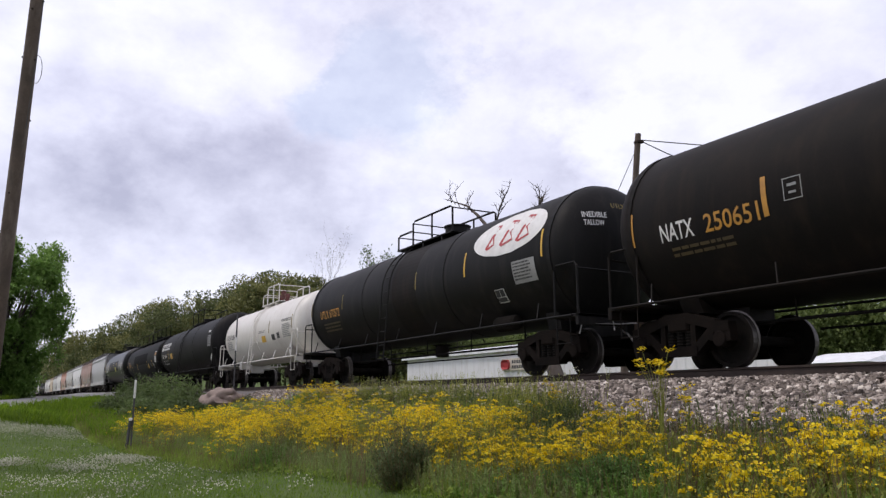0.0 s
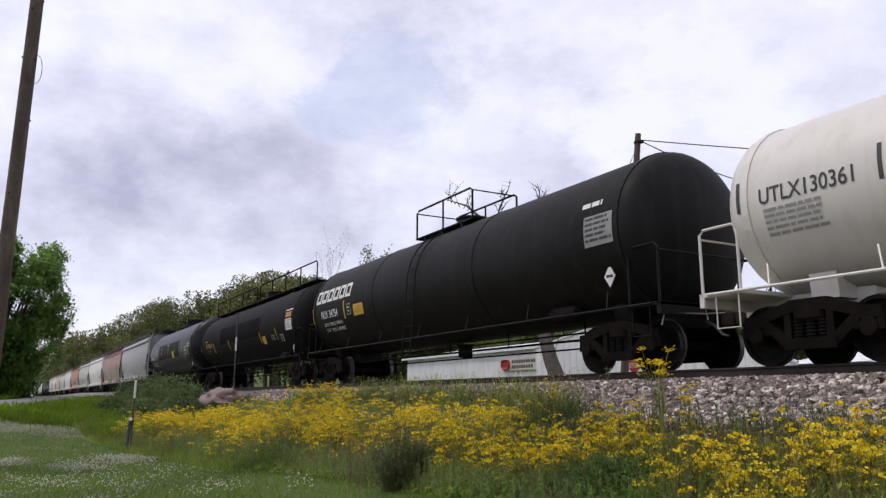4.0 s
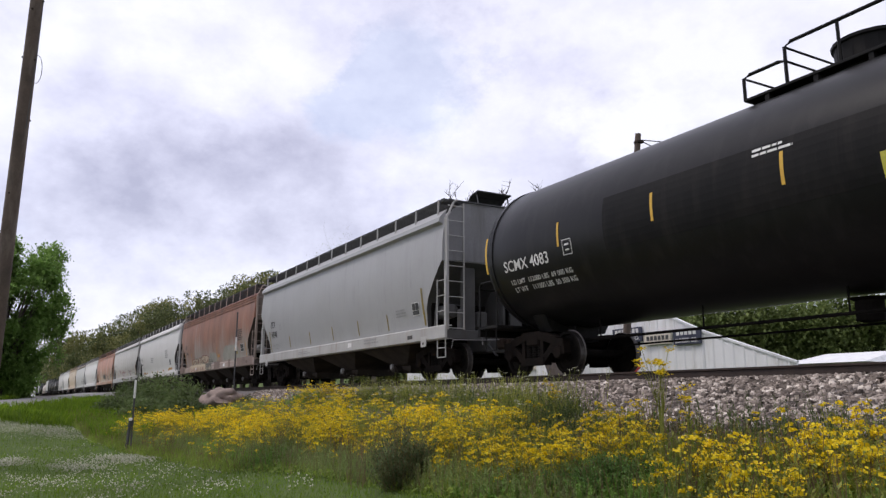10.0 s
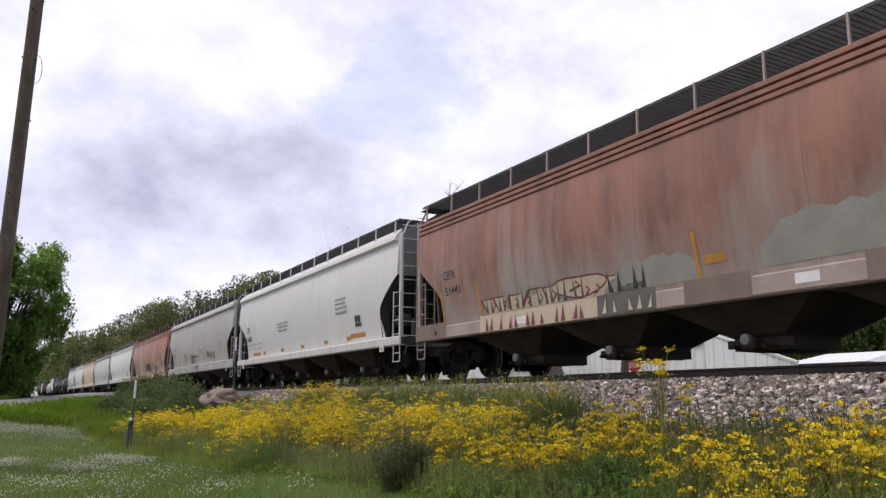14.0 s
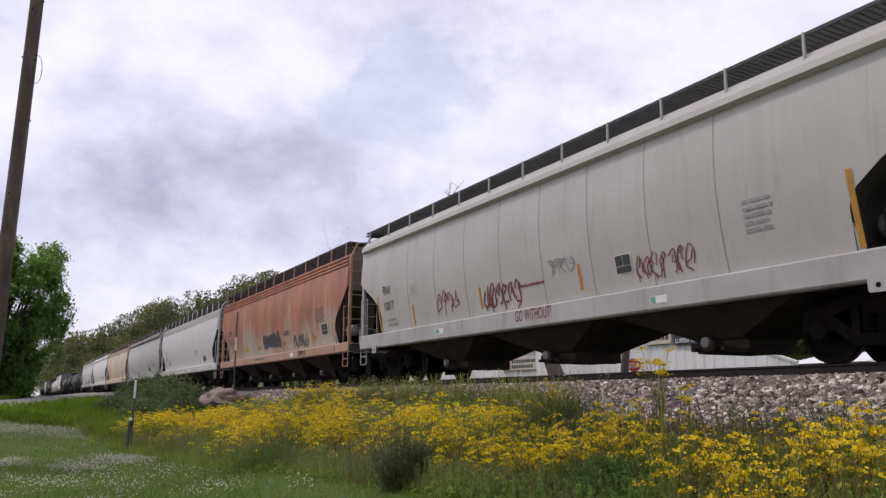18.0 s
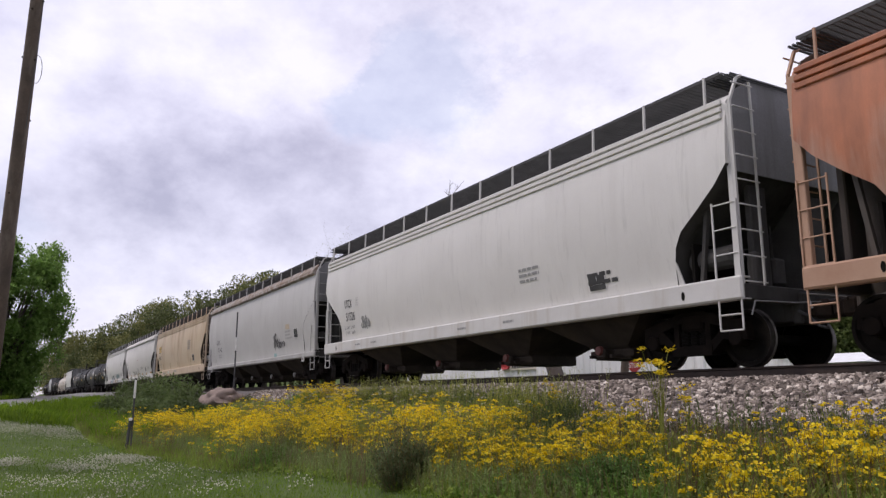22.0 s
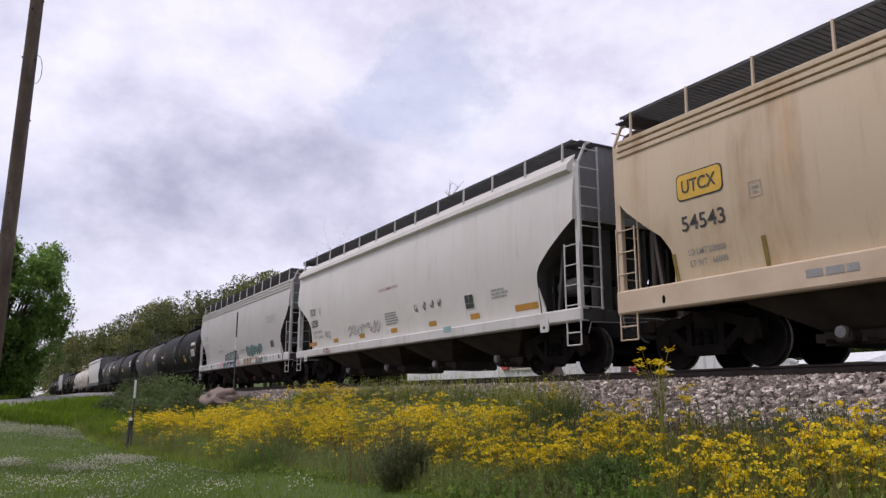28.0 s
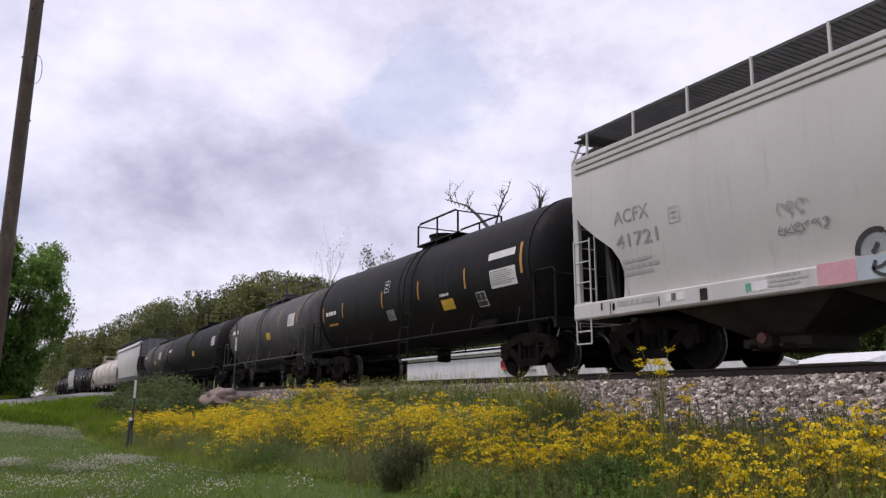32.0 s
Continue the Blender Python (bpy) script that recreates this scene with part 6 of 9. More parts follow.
def hoppers():
    S = side_at
    rungs = surf("pale_rungs", (0.40, 0.395, 0.38), (0.33, 0.32, 0.305), 1.2, 0.6, bump=0.08, grain=0.03, streak=(0.30, 0.265, 0.23))
    rungs_w = surf("white_rungs", (0.56, 0.55, 0.53), (0.49, 0.48, 0.455), 1.2, 0.6, bump=0.08, grain=0.03, streak=(0.43, 0.395, 0.35))
    rungs_b = surf("brown_rungs", (0.36, 0.29, 0.25), (0.29, 0.215, 0.175), 1.5, 0.6)
    rungs_o = surf("orange_rungs", (0.42, 0.265, 0.18), (0.34, 0.19, 0.12), 1.5, 0.6, bump=0.08, grain=0.03)
    rungs_t = surf("tan_rungs", (0.56, 0.45, 0.33), (0.48, 0.36, 0.25), 1.5, 0.6, bump=0.08, grain=0.03)

    def marks(c, L, a, b, z, ink, h=0.27, gap=0.42, w=None, dx=0.0):
        lettering(c, S, a, -L / 2 + 1.56 + dx, z, 0.60 if w is None else w, h, ink, "stencilled reporting mark")
        lettering(c, S, b, -L / 2 + 1.60 + dx, z - gap, 0.74 if w is None else w * 1.2, h, ink, "stencilled car number")

    # grey
    L = 16.6
    c = hopper("covered_hopper", "plain grey covered hopper car with black numbers", L, H_GREY, END_GREY, rungs, "chord", 3, 0.36)
    marks(c, L, "UTCX", "47348", 2.38, DARKINK)
    bm = bmesh.new()
    for sx, z0, z1 in ((0.0, 4.66, 4.92), (0.34, 4.92, 4.98)):
        vs = [bm.verts.new((L / 2 - 0.75 + sx + dx, y, (z0 if dx == 0 else z1) + o)) for o in (0.0, 0.03) for dx, y in ((0.0, -0.55), (0.34, -0.55), (0.34, 0.55), (0.0, 0.55))]
        for q in ((3, 2, 1, 0), (4, 5, 6, 7), (0, 1, 5, 4), (1, 2, 6, 5), (2, 3, 7, 6), (3, 0, 4, 7)):
            bm.faces.new([vs[i] for i in q])
    for y in (-0.5, 0.5):
        tube(bm, [(L / 2 - 0.12, y, 4.62), (L / 2 - 0.20, y, 4.94)], 0.02, 5)
    part("hatch_ramp", bm, GRATE, c, "raised dark hatch plate at the roof's end")
    on_end(c, "UTCX", lambda y, z: L / 2 - 0.09, 0.02, 3.76, 0.42, 0.14, DARKINK)
    on_end(c, "47348", lambda y, z: L / 2 - 0.09, 0.0, 3.5, 0.46, 0.14, DARKINK)
    small_frame(c, S, -L / 2 + 2.72, 2.24, 0.23, GREYINK)
    stripes(c, S, (-L / 2 + 1.32,), 1.42, 0.85, OLIVE, 0.08)
    stripes(c, S, (-4.45, -2.1, 0.2, 2.45, 4.65), 1.45, 0.46, OLIVE, 0.07)
    stripes(c, S, (L / 2 - 1.36,), 1.42, 1.0, OLIVE, 0.09)
    lettering(c, S, "LD LMT  220600 LB", -L / 2 + 1.64, 1.62, 0.72, 0.09, GREYINK)
    lettering(c, S, "LT WT    65400 LB", -L / 2 + 1.64, 1.46, 0.72, 0.09, GREYINK)
    tack_board(c, S, L / 2 - 1.95, 1.72, 0.42, 0.36)
    bars(c, S, L / 2 - 3.0, 1.72, 0.8, 0.25, 3, GREYINK, 31)
    bars(c, sill_at, -3.0, 1.08, 1.3, 0.12, 2, GREYINK, 32)
    bars(c, sill_at, 3.2, 1.08, 1.1, 0.18, 2, GREYINK, 132)
    panel(c, sill_at, 1.9, 1.1, 0.3, 0.14, WHITE, "marking", "white sticker")
    panel(c, sill_at, 6.2, 1.08, 0.3, 0.1, DARKINK, "marking", "small dark plate")
    couple(c, 97.87, 115.48)

    # pink-brown rust
    L = 17.2
    c = hopper("covered_hopper", "rust-streaked covered hopper car with sprayed graffiti", L, H_RUST, END_BROWN, rungs_b, "groove", 4, 0.32, seams=8)
    marks(c, L, "CEFX", "51441", 2.45, DARKINK, 0.22, 0.40, 0.6)
    stripes(c, S, (-L / 2 + 1.32, -L / 2 + 3.1, 1.1, L / 2 - 1.7), 1.42, 0.75, AMBER, 0.08)
    panel(c, S, 1.3, 1.62, 0.42, 0.14, AMBER, "marking", "small yellow panel")
    overpaint(c, S, -5.3, 1.42, 5.2, 0.42, SILL_SAGE, 3)
    overpaint(c, S, -0.8, 1.42, 2.0, 0.52, SILL_SAGE, 5)
    overpaint(c, S, 2.35, 1.42, 3.45, 0.78, SILL_SAGE, 7)
    drips(c, S, -5.25, 1.44, 3.6, 0.52, 15, SILL_DARK, 8)
    blocks(c, S, -5.1, 1.42, 2.7, 0.34, 6, PAINT_CREAM, PAINT_RED, 4)
    throwup(c, S, -2.45, 1.42, 1.2, 0.50, PAINT_CREAM, PAINT_RED, 2, 1)
    blocks(c, S, -1.75, 1.42, 0.6, 0.30, 2, PAINT_CREAM, PAINT_RED, 5)
    drips(c, S, -1.1, 1.44, 1.2, 0.46, 4, DARKINK, 12)
    panel(c, sill_at, -5.3, 1.0, 4.1, 0.38, PAINT_CREAM, "paint_patch", "cream-painted stretch of sill", 0.002)
    drips(c, sill_at, -5.2, 1.02, 3.8, 0.32, 12, PAINT_RED, 6)
    panel(c, sill_at, -1.2, 1.0, 1.5, 0.38, SILL_DARK, "paint_patch", "dark-painted stretch of sill", 0.002)
    drips(c, sill_at, -1.1, 1.04, 1.5, 0.3, 5, PAINT_CREAM, 13)
    for x0, x1 in ((0.92, 2.23), (3.98, 4.43), (5.69, L / 2 - 0.05), (-L / 2 + 0.05, -6.9)):
        panel(c, sill_at, x0, 0.99, x1 - x0, 0.40, SILL_BROWN, "paint_patch", "brown stretch of sill", 0.002)
    stripes(c, S, (4.86,), 1.44, 0.5, AMBER, 0.09)
    panel(c, S, 4.98, 1.62, 0.42, 0.14, OLIVE, "marking", "small yellow panel")
    tack_board(c, S, 6.05, 1.68, 0.55, 0.38)
    bars(c, S, 5.55, 2.2, 1.05, 0.55, 6, DARKINK, 33)
    panel(c, sill_at, 2.95, 1.08, 0.38, 0.15, WHITE, "marking", "white sticker")
    panel(c, sill_at, -3.9, 1.08, 0.42, 0.15, WHITE, "marking", "white sticker")
    couple(c, 115.48, 133.66)

    # white
    L = 17.75
    c = hopper("covered_hopper", "clean white covered hopper car with black numbers", L, H_BRIGHT, END_DARK, rungs_w, "chord", 4, 0.26)
    marks(c, L, "CEFX", "54489", 2.42, DARKINK, dx=-0.05)
    small_frame(c, S, -L / 2 + 2.75, 2.38, 0.23, PALEINK)
    lettering(c, S, "LD LMT  221200 lbs  100 350 kg", -L / 2 + 1.7, 1.82, 2.17, 0.10, GREYINK)
    lettering(c, S, "LT WT    64800 lbs   29 400 kg", -L / 2 + 1.7, 1.62, 1.95, 0.10, GREYINK)
    panel(c, S, -L / 2 + 2.3, 1.36, 1.1, 0.14, AMBER, "marking", "amber reflective strip")
    for x in (-5, -2.5, 0, 2.5, 4.6):
        panel(c, S, x, 1.36, 0.36, 0.13, AMBER, "marking", "amber reflective strip")
    panel(c, S, L / 2 - 3.9, 1.40, 1.2, 0.15, AMBER, "marking", "amber reflective strip")
    bars(c, S, -2.6, 2.1, 1.6, 0.42, 3, GREYINK, 34)
    bars(c, S, 3.9, 2.2, 1.1, 0.6, 4, GREYINK, 35)
    tack_board(c, S, L / 2 - 3.4, 1.72, 0.5, 0.4)
    couple(c, 133.66, 152.41)

    # pale concrete grey with seams
    L = 17.7
    c = hopper("covered_hopper", "pale grey covered hopper car with weld seams and maroon graffiti", L, H_CONC, END_DARK, rungs, "chord", 3, 0.42, seams=9)
    marks(c, L, "FINX", "10017", 2.49, DARKINK, 0.26, 0.46, 0.54, 0.17)
    small_frame(c, S, -L / 2 + 3.52, 2.28, 0.26, GREYINK)
    bars(c, S, -L / 2 + 1.9, 1.5, 0.65, 0.28, 2, GREYINK, 36)
    stripes(c, S, (-L / 2 + 1.32, 7.42), 1.45, 1.05, AMBER, 0.09)
    stripes(c, S, (-L / 2 + 3.52,), 1.48, 0.55, AMBER, 0.09)
    scrawl(c, S, -3.9, 1.66, 1.05, 0.52, PAINT_RED, 21, 0.030, 4)
    scrawl(c, S, -1.66, 1.52, 1.5, 0.55, PAINT_RED, 22, 0.045, 6)
    lettering(c, sill_at, "GO WITHOUT!", -0.29, 1.12, 1.28, 0.25, PAINT_RED, "sprayed maroon words")
    scrawl(c, S, 0.85, 1.98, 0.85, 0.34, GREYINK, 25, 0.025, 4)
    bars(c, S, -0.25, 1.85, 1.0, 0.07, 1, PAINT_RED, 26, "row of faded red stencil")
    stripes(c, S, (-1.86, 1.78), 1.58, 0.5, AMBER, 0.09)
    tack_board(c, S, L / 2 - 6.0, 1.72, 0.42, 0.36)
    bars(c, S, 5.75, 1.9, 0.55, 0.55, 5, GREYINK, 37)
    scrawl(c, S, 3.35, 1.56, 1.35, 0.42, PAINT_RED, 23, 0.026, 7)
    panel(c, sill_at, 3.75, 1.09, 0.38, 0.13, WHITE, "marking", "white sticker")
    panel(c, sill_at, 3.76, 1.10, 0.12, 0.11, GREENTAG, "marking", "green half of a sticker", 0.010)
    panel(c, sill_at, -3.9, 1.12, 0.42, 0.13, WHITE, "marking", "white sticker")
    panel(c, sill_at, -3.87, 1.135, 0.20, 0.10, GREENTAG, "marking", "green half of a sticker", 0.01)
    couple(c, 152.41, 171.09)

    # orange rust
    L = 17.4
    c = hopper("covered_hopper", "orange rusted covered hopper car with pale lower side and black tags", L, H_ORANGE, END_BROWN, rungs_o, "groove", 4, 0.32, seams=8)
    marks(c, L, "CEFX", "51252", 2.5, DARKINK, 0.26, 0.42, 0.72)
    small_frame(c, S, -L / 2 + 2.75, 2.53, 0.23, GREYINK)
    lettering(c, S, "LD LMT 220000", -L / 2 + 1.7, 1.82, 0.75, 0.10, GREYINK)
    lettering(c, S, "LT WT   66000", -L / 2 + 1.7, 1.64, 0.75, 0.10, GREYINK)
    stripes(c, S, (-L / 2 + 1.32, -L / 2 + 3.1, L / 2 - 1.6), 1.40, 0.7, AMBER, 0.09)
    panel(c, S, -L / 2 + 4.4, 1.62, 0.6, 0.2, YELLOW, "marking", "yellow patch")
    bars(c, sill_at, -L / 2 + 6.6, 1.10, 1.7, 0.09, 1, SMUDGE, 81)
    throwup(c, S, -1.15, 1.56, 2.4, 0.62, PAINT_BLUE, DARKINK, 31, 6)
    scrawl(c, S, 1.73, 1.96, 0.75, 0.22, DARKINK, 32, 0.022, 6)
    scrawl(c, S, 2.9, 1.40, 1.75, 0.52, DARKINK, 33, 0.045, 5)
    scrawl(c, sill_at, 3.8, 1.04, 0.8, 0.22, DARKINK, 34, 0.025, 5)
    for x in (-2.0, 1.55, 5.12):
        panel(c, S, x, 1.60, 0.38, 0.15, AMBER, "marking", "faded yellow panel")
    stripes(c, S, (-2.1, 1.42, 5.02), 1.42, 0.5, AMBER, 0.09)
    tack_board(c, S, 6.1, 1.68, 0.6, 0.42)
    bars(c, S, 5.6, 2.12, 1.0, 0.55, 7, SILL_BROWN, 38)
    panel(c, sill_at, 2.8, 1.06, 0.4, 0.16, WHITE, "marking", "white sticker")
    couple(c, 171.09, 189.48)

    # off-white
    L = 17.6
    c = hopper("covered_hopper", "off-white covered hopper car with grooved eaves", L, H_CREAM, END_DARK, rungs_w, "groove", 4, 0.36)
    marks(c, L, "UTCX", "51526", 2.40, DARKINK, dx=0.28)
    small_frame(c, S, -L / 2 + 2.75, 2.42, 0.22, PALEINK)
    lettering(c, S, "LD LMT  219600", -L / 2 + 1.7, 1.72, 0.83, 0.10, GREYINK)
    lettering(c, S, "LT WT    66400", -L / 2 + 1.7, 1.55, 0.83, 0.10, GREYINK)
    scrawl(c, S, -5.7, 1.62, 0.6, 0.42, GREYINK, 41, 0.05, 4)
    bars(c, S, 3.0, 1.9, 0.8, 0.36, 3, GREYINK, 42)
    bars(c, S, 5.2, 1.55, 0.9, 0.3, 2, DARKINK, 43)
    tack_board(c, S, L / 2 - 3.6, 1.50, 0.5, 0.32)
    for x in (-6, -4.8, 0.4, 2.4):
        bars(c, sill_at, x, 1.12, 0.5, 0.07, 1, GREYINK, 45 + int(x))
    couple(c, 189.48, 208.08)

    # grimy grey
    L = 17.2
    c = hopper("covered_hopper", "grimy grey covered hopper car with a stained lower side", L, H_GRIMY, END_DARK, rungs, "chord", 4, 0.19, closed=True, eaves=RUSTY_EAVES)
    lettering(c, S, "GACX", -6.58, 2.24, 0.64, 0.22, SMUDGE, "worn reporting mark")
    bars(c, S, -6.46, 1.50, 0.8, 0.24, 2, PALEINK, 51)
    lettering(c, S, "71543", -6.46, 1.85, 0.76, 0.22, SMUDGE, "worn car number")
    scrawl(c, S, 3.42, 1.52, 0.85, 0.40, SMUDGE, 53, 0.07, 4, "smeared grey-black graffiti")
    scrawl(c, S, 3.45, 1.86, 0.42, 0.28, SMUDGE, 57, 0.07, 2, "smeared grey-black graffiti")
    scrawl(c, S, 4.2, 1.55, 0.6, 0.22, SMUDGE, 58, 0.06, 3, "smeared grey-black graffiti")
    panel(c, sill_at, 3.8, 1.16, 0.38, 0.14, PAINT_TEAL, "marking", "pale green sticker")
    bars(c, S, 5.0, 1.75, 0.9, 0.4, 3, PALEINK, 59)
    panel(c, S, 5.1, 2.2, 0.5, 0.2, PAINT_CREAM, "marking", "faded yellow label")
    tack_board(c, S, L / 2 - 2.5, 1.80, 0.45, 0.36)
    couple(c, 208.08, 226.33)

    # tan
    L = 17.0
    c = hopper("covered_hopper", "tan covered hopper car with a yellow emblem and rust stains", L, H_TAN, END_BROWN, rungs_t, "groove", 4)
    for name, mat, grow, lift, label in (("emblem_border", DARKINK, 0.0, 0.006, "thin black emblem border"), ("emblem", YELLOW, -0.022, 0.012, "orange-yellow emblem panel")):
        bm = bmesh.new()
        x0, x1, z0, z1, r = -L / 2 + 1.6 - grow, -L / 2 + 2.55 + grow, 2.70 - grow, 3.16 + grow, 0.09
        for k in range(6):
            flat(bm, x0 + (r if k in (0, 5) else 0.0), x1 - (r if k in (0, 5) else 0.0), *((z0, z0 + r, z0 + (z1 - z0) * 0.4, z0 + (z1 - z0) * 0.6, z1 - r * 1.5, z1 - r, z1)[k:k + 2]))
        for cx, cz, a0 in ((x0 + r, z0 + r, 180), (x1 - r, z0 + r, 270), (x1 - r, z1 - r, 0), (x0 + r, z1 - r, 90)):
            arc = [(cx + r * math.cos(radians(a0 + 18 * j)), cz + r * math.sin(radians(a0 + 18 * j))) for j in range(6)]
            bm.faces.new([bm.verts.new((p, 0, q)) for p, q in [(cx, cz)] + arc])
        on_side(name, bm, c, S, mat, label, lift)
    words = lettering(c, S, "UTCX", -L / 2 + 1.72, 2.82, 0.70, 0.22, DARKINK)
    for v in words.data.vertices:
        v.co.y -= 0.012
    lettering(c, S, "54543", -L / 2 + 1.63, 2.20, 0.88, 0.25, DARKINK)
    small_frame(c, S, -L / 2 + 3.0, 2.46, 0.22, GREYINK)
    lettering(c, S, "LD LMT 220000", -L / 2 + 1.68, 1.80, 0.75, 0.10, GREYINK)
    lettering(c, S, "LT WT   66000", -L / 2 + 1.68, 1.62, 0.75, 0.10, GREYINK)
    stripes(c, S, (-L / 2 + 1.32, -5.43, -2.72, 0.05, 4.2), 1.42, 0.46, OLIVE, 0.08)
    bars(c, sill_at, -4.7, 1.10, 1.0, 0.15, 1, GREYINK, 82)
    bars(c, sill_at, -0.65, 1.12, 1.1, 0.18, 2, GREYINK, 92)
    panel(c, sill_at, -2.85, 1.14, 0.4, 0.14, WHITE, "marking", "white sticker")
    panel(c, sill_at, -2.82, 1.155, 0.18, 0.11, GREENTAG, "marking", "green half of a sticker", 0.01)
    bars(c, S, 3.6, 2.4, 0.9, 0.6, 5, GREYINK, 56)
    tack_board(c, S, L / 2 - 3.6, 1.7, 0.5, 0.4)
    couple(c, 226.33, 244.35)

    # white with amber strips
    L = 16.9
    c = hopper("covered_hopper", "white covered hopper car with amber strips and small tags", L, H_WHITE, END_DARK, rungs_w, "chord", 4, 0.26)
    marks(c, L, "FLOX", "62200", 2.44, DARKINK, 0.26, 0.42, 0.54)
    small_frame(c, S, -L / 2 + 2.42, 2.42, 0.22, GREYINK)
    lettering(c, S, "LD LMT  222600 LB", -L / 2 + 1.7, 1.78, 0.90, 0.10, GREYINK)
    lettering(c, S, "LT WT    63400 LB", -L / 2 + 1.7, 1.60, 0.90, 0.10, GREYINK)
    panel(c, S, -7.37, 1.37, 0.8, 0.13, AMBER, "marking", "amber reflective strip")
    for x in (-4.9, -2.66, -0.33, 2.02, 4.15):
        panel(c, S, x, 1.37, 0.42, 0.13, AMBER, "marking", "amber reflective strip")
    panel(c, S, L / 2 - 2.4, 1.38, 0.85, 0.14, AMBER, "marking", "amber reflective strip")
    scrawl(c, S, -3.55, 1.48, 2.6, 0.34, GREYINK, 61, 0.03, 7)
    for k, x in enumerate((1.36, 1.84, 2.26, 2.66)):
        scrawl(c, S, x, 1.84, 0.18, 0.22, SMUDGE, 62 + k, 0.03, 1)
    scrawl(c, S, -5.6, 1.55, 0.5, 0.3, GREYINK, 69, 0.02, 4)
    scrawl(c, sill_at, -L / 2 + 3.0, 1.03, 0.6, 0.17, PAINT_RED, 63, 0.025, 4)
    lettering(c, S, "DO NOT HAMMER ON CAR", -0.84, 2.62, 1.27, 0.10, PAINT_FADED, "faded red stencilled words")
    bars(c, S, -0.58, 1.58, 0.9, 0.38, 5, GREYINK, 65)
    panel(c, sill_at, 3.08, 1.12, 0.4, 0.15, PAINT_TEAL, "marking", "pale green sticker")
    tack_board(c, S, 4.0, 1.62, 0.42, 0.36)
    bars(c, S, 5.2, 1.72, 0.7, 0.24, 3, GREYINK, 66)
    couple(c, 244.35, 262.24)

    # pale with large graffiti
    L = 16.5
    c = hopper("covered_hopper", "dirty pale covered hopper car with teal and pink graffiti", L, H_PALE, END_DARK, rungs_w, "groove", 4, 0.31)
    lettering(c, S, "ACFX", -6.98, 2.62, 0.88, 0.25, GREYINK, "stencilled reporting mark")
    lettering(c, S, "41721", -6.98, 2.17, 1.04, 0.25, GREYINK, "stencilled car number")
    small_frame(c, S, -5.66, 2.40, 0.25, PALEINK)
    bars(c, S, -6.9, 1.62, 0.9, 0.34, 3, PALEINK, 71)
    arches(c, S, -2.55, 1.36, 2.6, 0.50, 6, PAINT_ASH, DARKINK, 72)
    panel(c, sill_at, -3.06, 1.0, 0.55, 0.30, PAINT_PINK, "graffiti_fill", "pink sprayed ground", 0.003)
    panel(c, sill_at, -2.5, 1.0, 2.9, 0.30, PAINT_SKY, "graffiti_fill", "pale blue sprayed ground", 0.003)
    panel(c, sill_at, 0.41, 1.0, 0.42, 0.30, PAINT_PINK, "graffiti_fill", "pink sprayed ground", 0.003)
    scrawl(c, sill_at, -2.3, 1.03, 2.4, 0.24, DARKINK, 76, 0.045, 8)
    scrawl(c, sill_at, 0.45, 1.04, 0.9, 0.15, GREYINK, 79, 0.018, 6)
    scrawl(c, S, -3.62, 2.08, 0.5, 0.22, PALEINK, 70, 0.02, 3)
    scrawl(c, S, -3.65, 1.80, 0.8, 0.16, GREYINK, 73, 0.02, 6)
    scrawl(c, S, 0.35, 1.62, 1.1, 0.17, GREYINK, 81, 0.018, 8)
    fat_letters(c, S, 1.62, 1.38, 2.6, 0.50, PAINT_DEEP, DARKINK)
    panel(c, sill_at, 1.5, 1.0, 2.6, 0.30, SAND, "graffiti_fill", "sandy sprayed ground", 0.003)
    for x, d in ((1.85, 0.03), (2.28, 0.14), (2.75, 0.10), (3.72, 0.12)):
        bm = bmesh.new()
        stroke(bm, [(x, 1.29), (x + d * 0.7, 1.17), (x + d, 1.02)], 0.10)
        on_side("graffiti_line", bm, c, sill_at, DARKINK, "dark graffiti line", 0.012)
    arches(c, sill_at, 4.10, 1.02, 0.62, 0.27, 2, PAINT_TEAL, DARKINK, 75)
    panel(c, sill_at, 2.98, 1.06, 0.64, 0.14, WHITE, "marking", "white sticker", 0.016)
    panel(c, sill_at, 3.21, 1.07, 0.12, 0.12, GREENTAG, "marking", "green half of a sticker", 0.020)
    panel(c, sill_at, 5.70, 1.10, 0.39, 0.14, WHITE, "marking", "white sticker")
    panel(c, sill_at, 5.83, 1.11, 0.12, 0.12, SMUDGE, "marking", "grey middle of a sticker", 0.010)
    bars(c, sill_at, 4.94, 1.06, 0.55, 0.2, 3, GREYINK, 83)
    panel(c, sill_at, -5.83, 1.09, 0.42, 0.14, WHITE, "marking", "white sticker")
    panel(c, sill_at, -5.70, 1.10, 0.10, 0.12, SMUDGE, "marking", "grey middle of a sticker", 0.010)
    panel(c, sill_at, -4.24, 1.06, 0.42, 0.14, WHITE, "marking", "white sticker")
    panel(c, sill_at, -4.23, 1.07, 0.10, 0.12, GREENTAG, "marking", "green half of a sticker", 0.010)
    bars(c, sill_at, -3.85, 1.05, 0.7, 0.2, 3, PALEINK, 85)
    bars(c, S, 5.1, 2.62, 1.3, 0.34, 4, PALEINK, 78)
    bars(c, sill_at, -7.0, 1.1, 1.05, 0.12, 1, PALEINK, 84)
    panel(c, sill_at, -5.10, 1.03, 0.15, 0.19, IRON, "marking", "rusty plate")
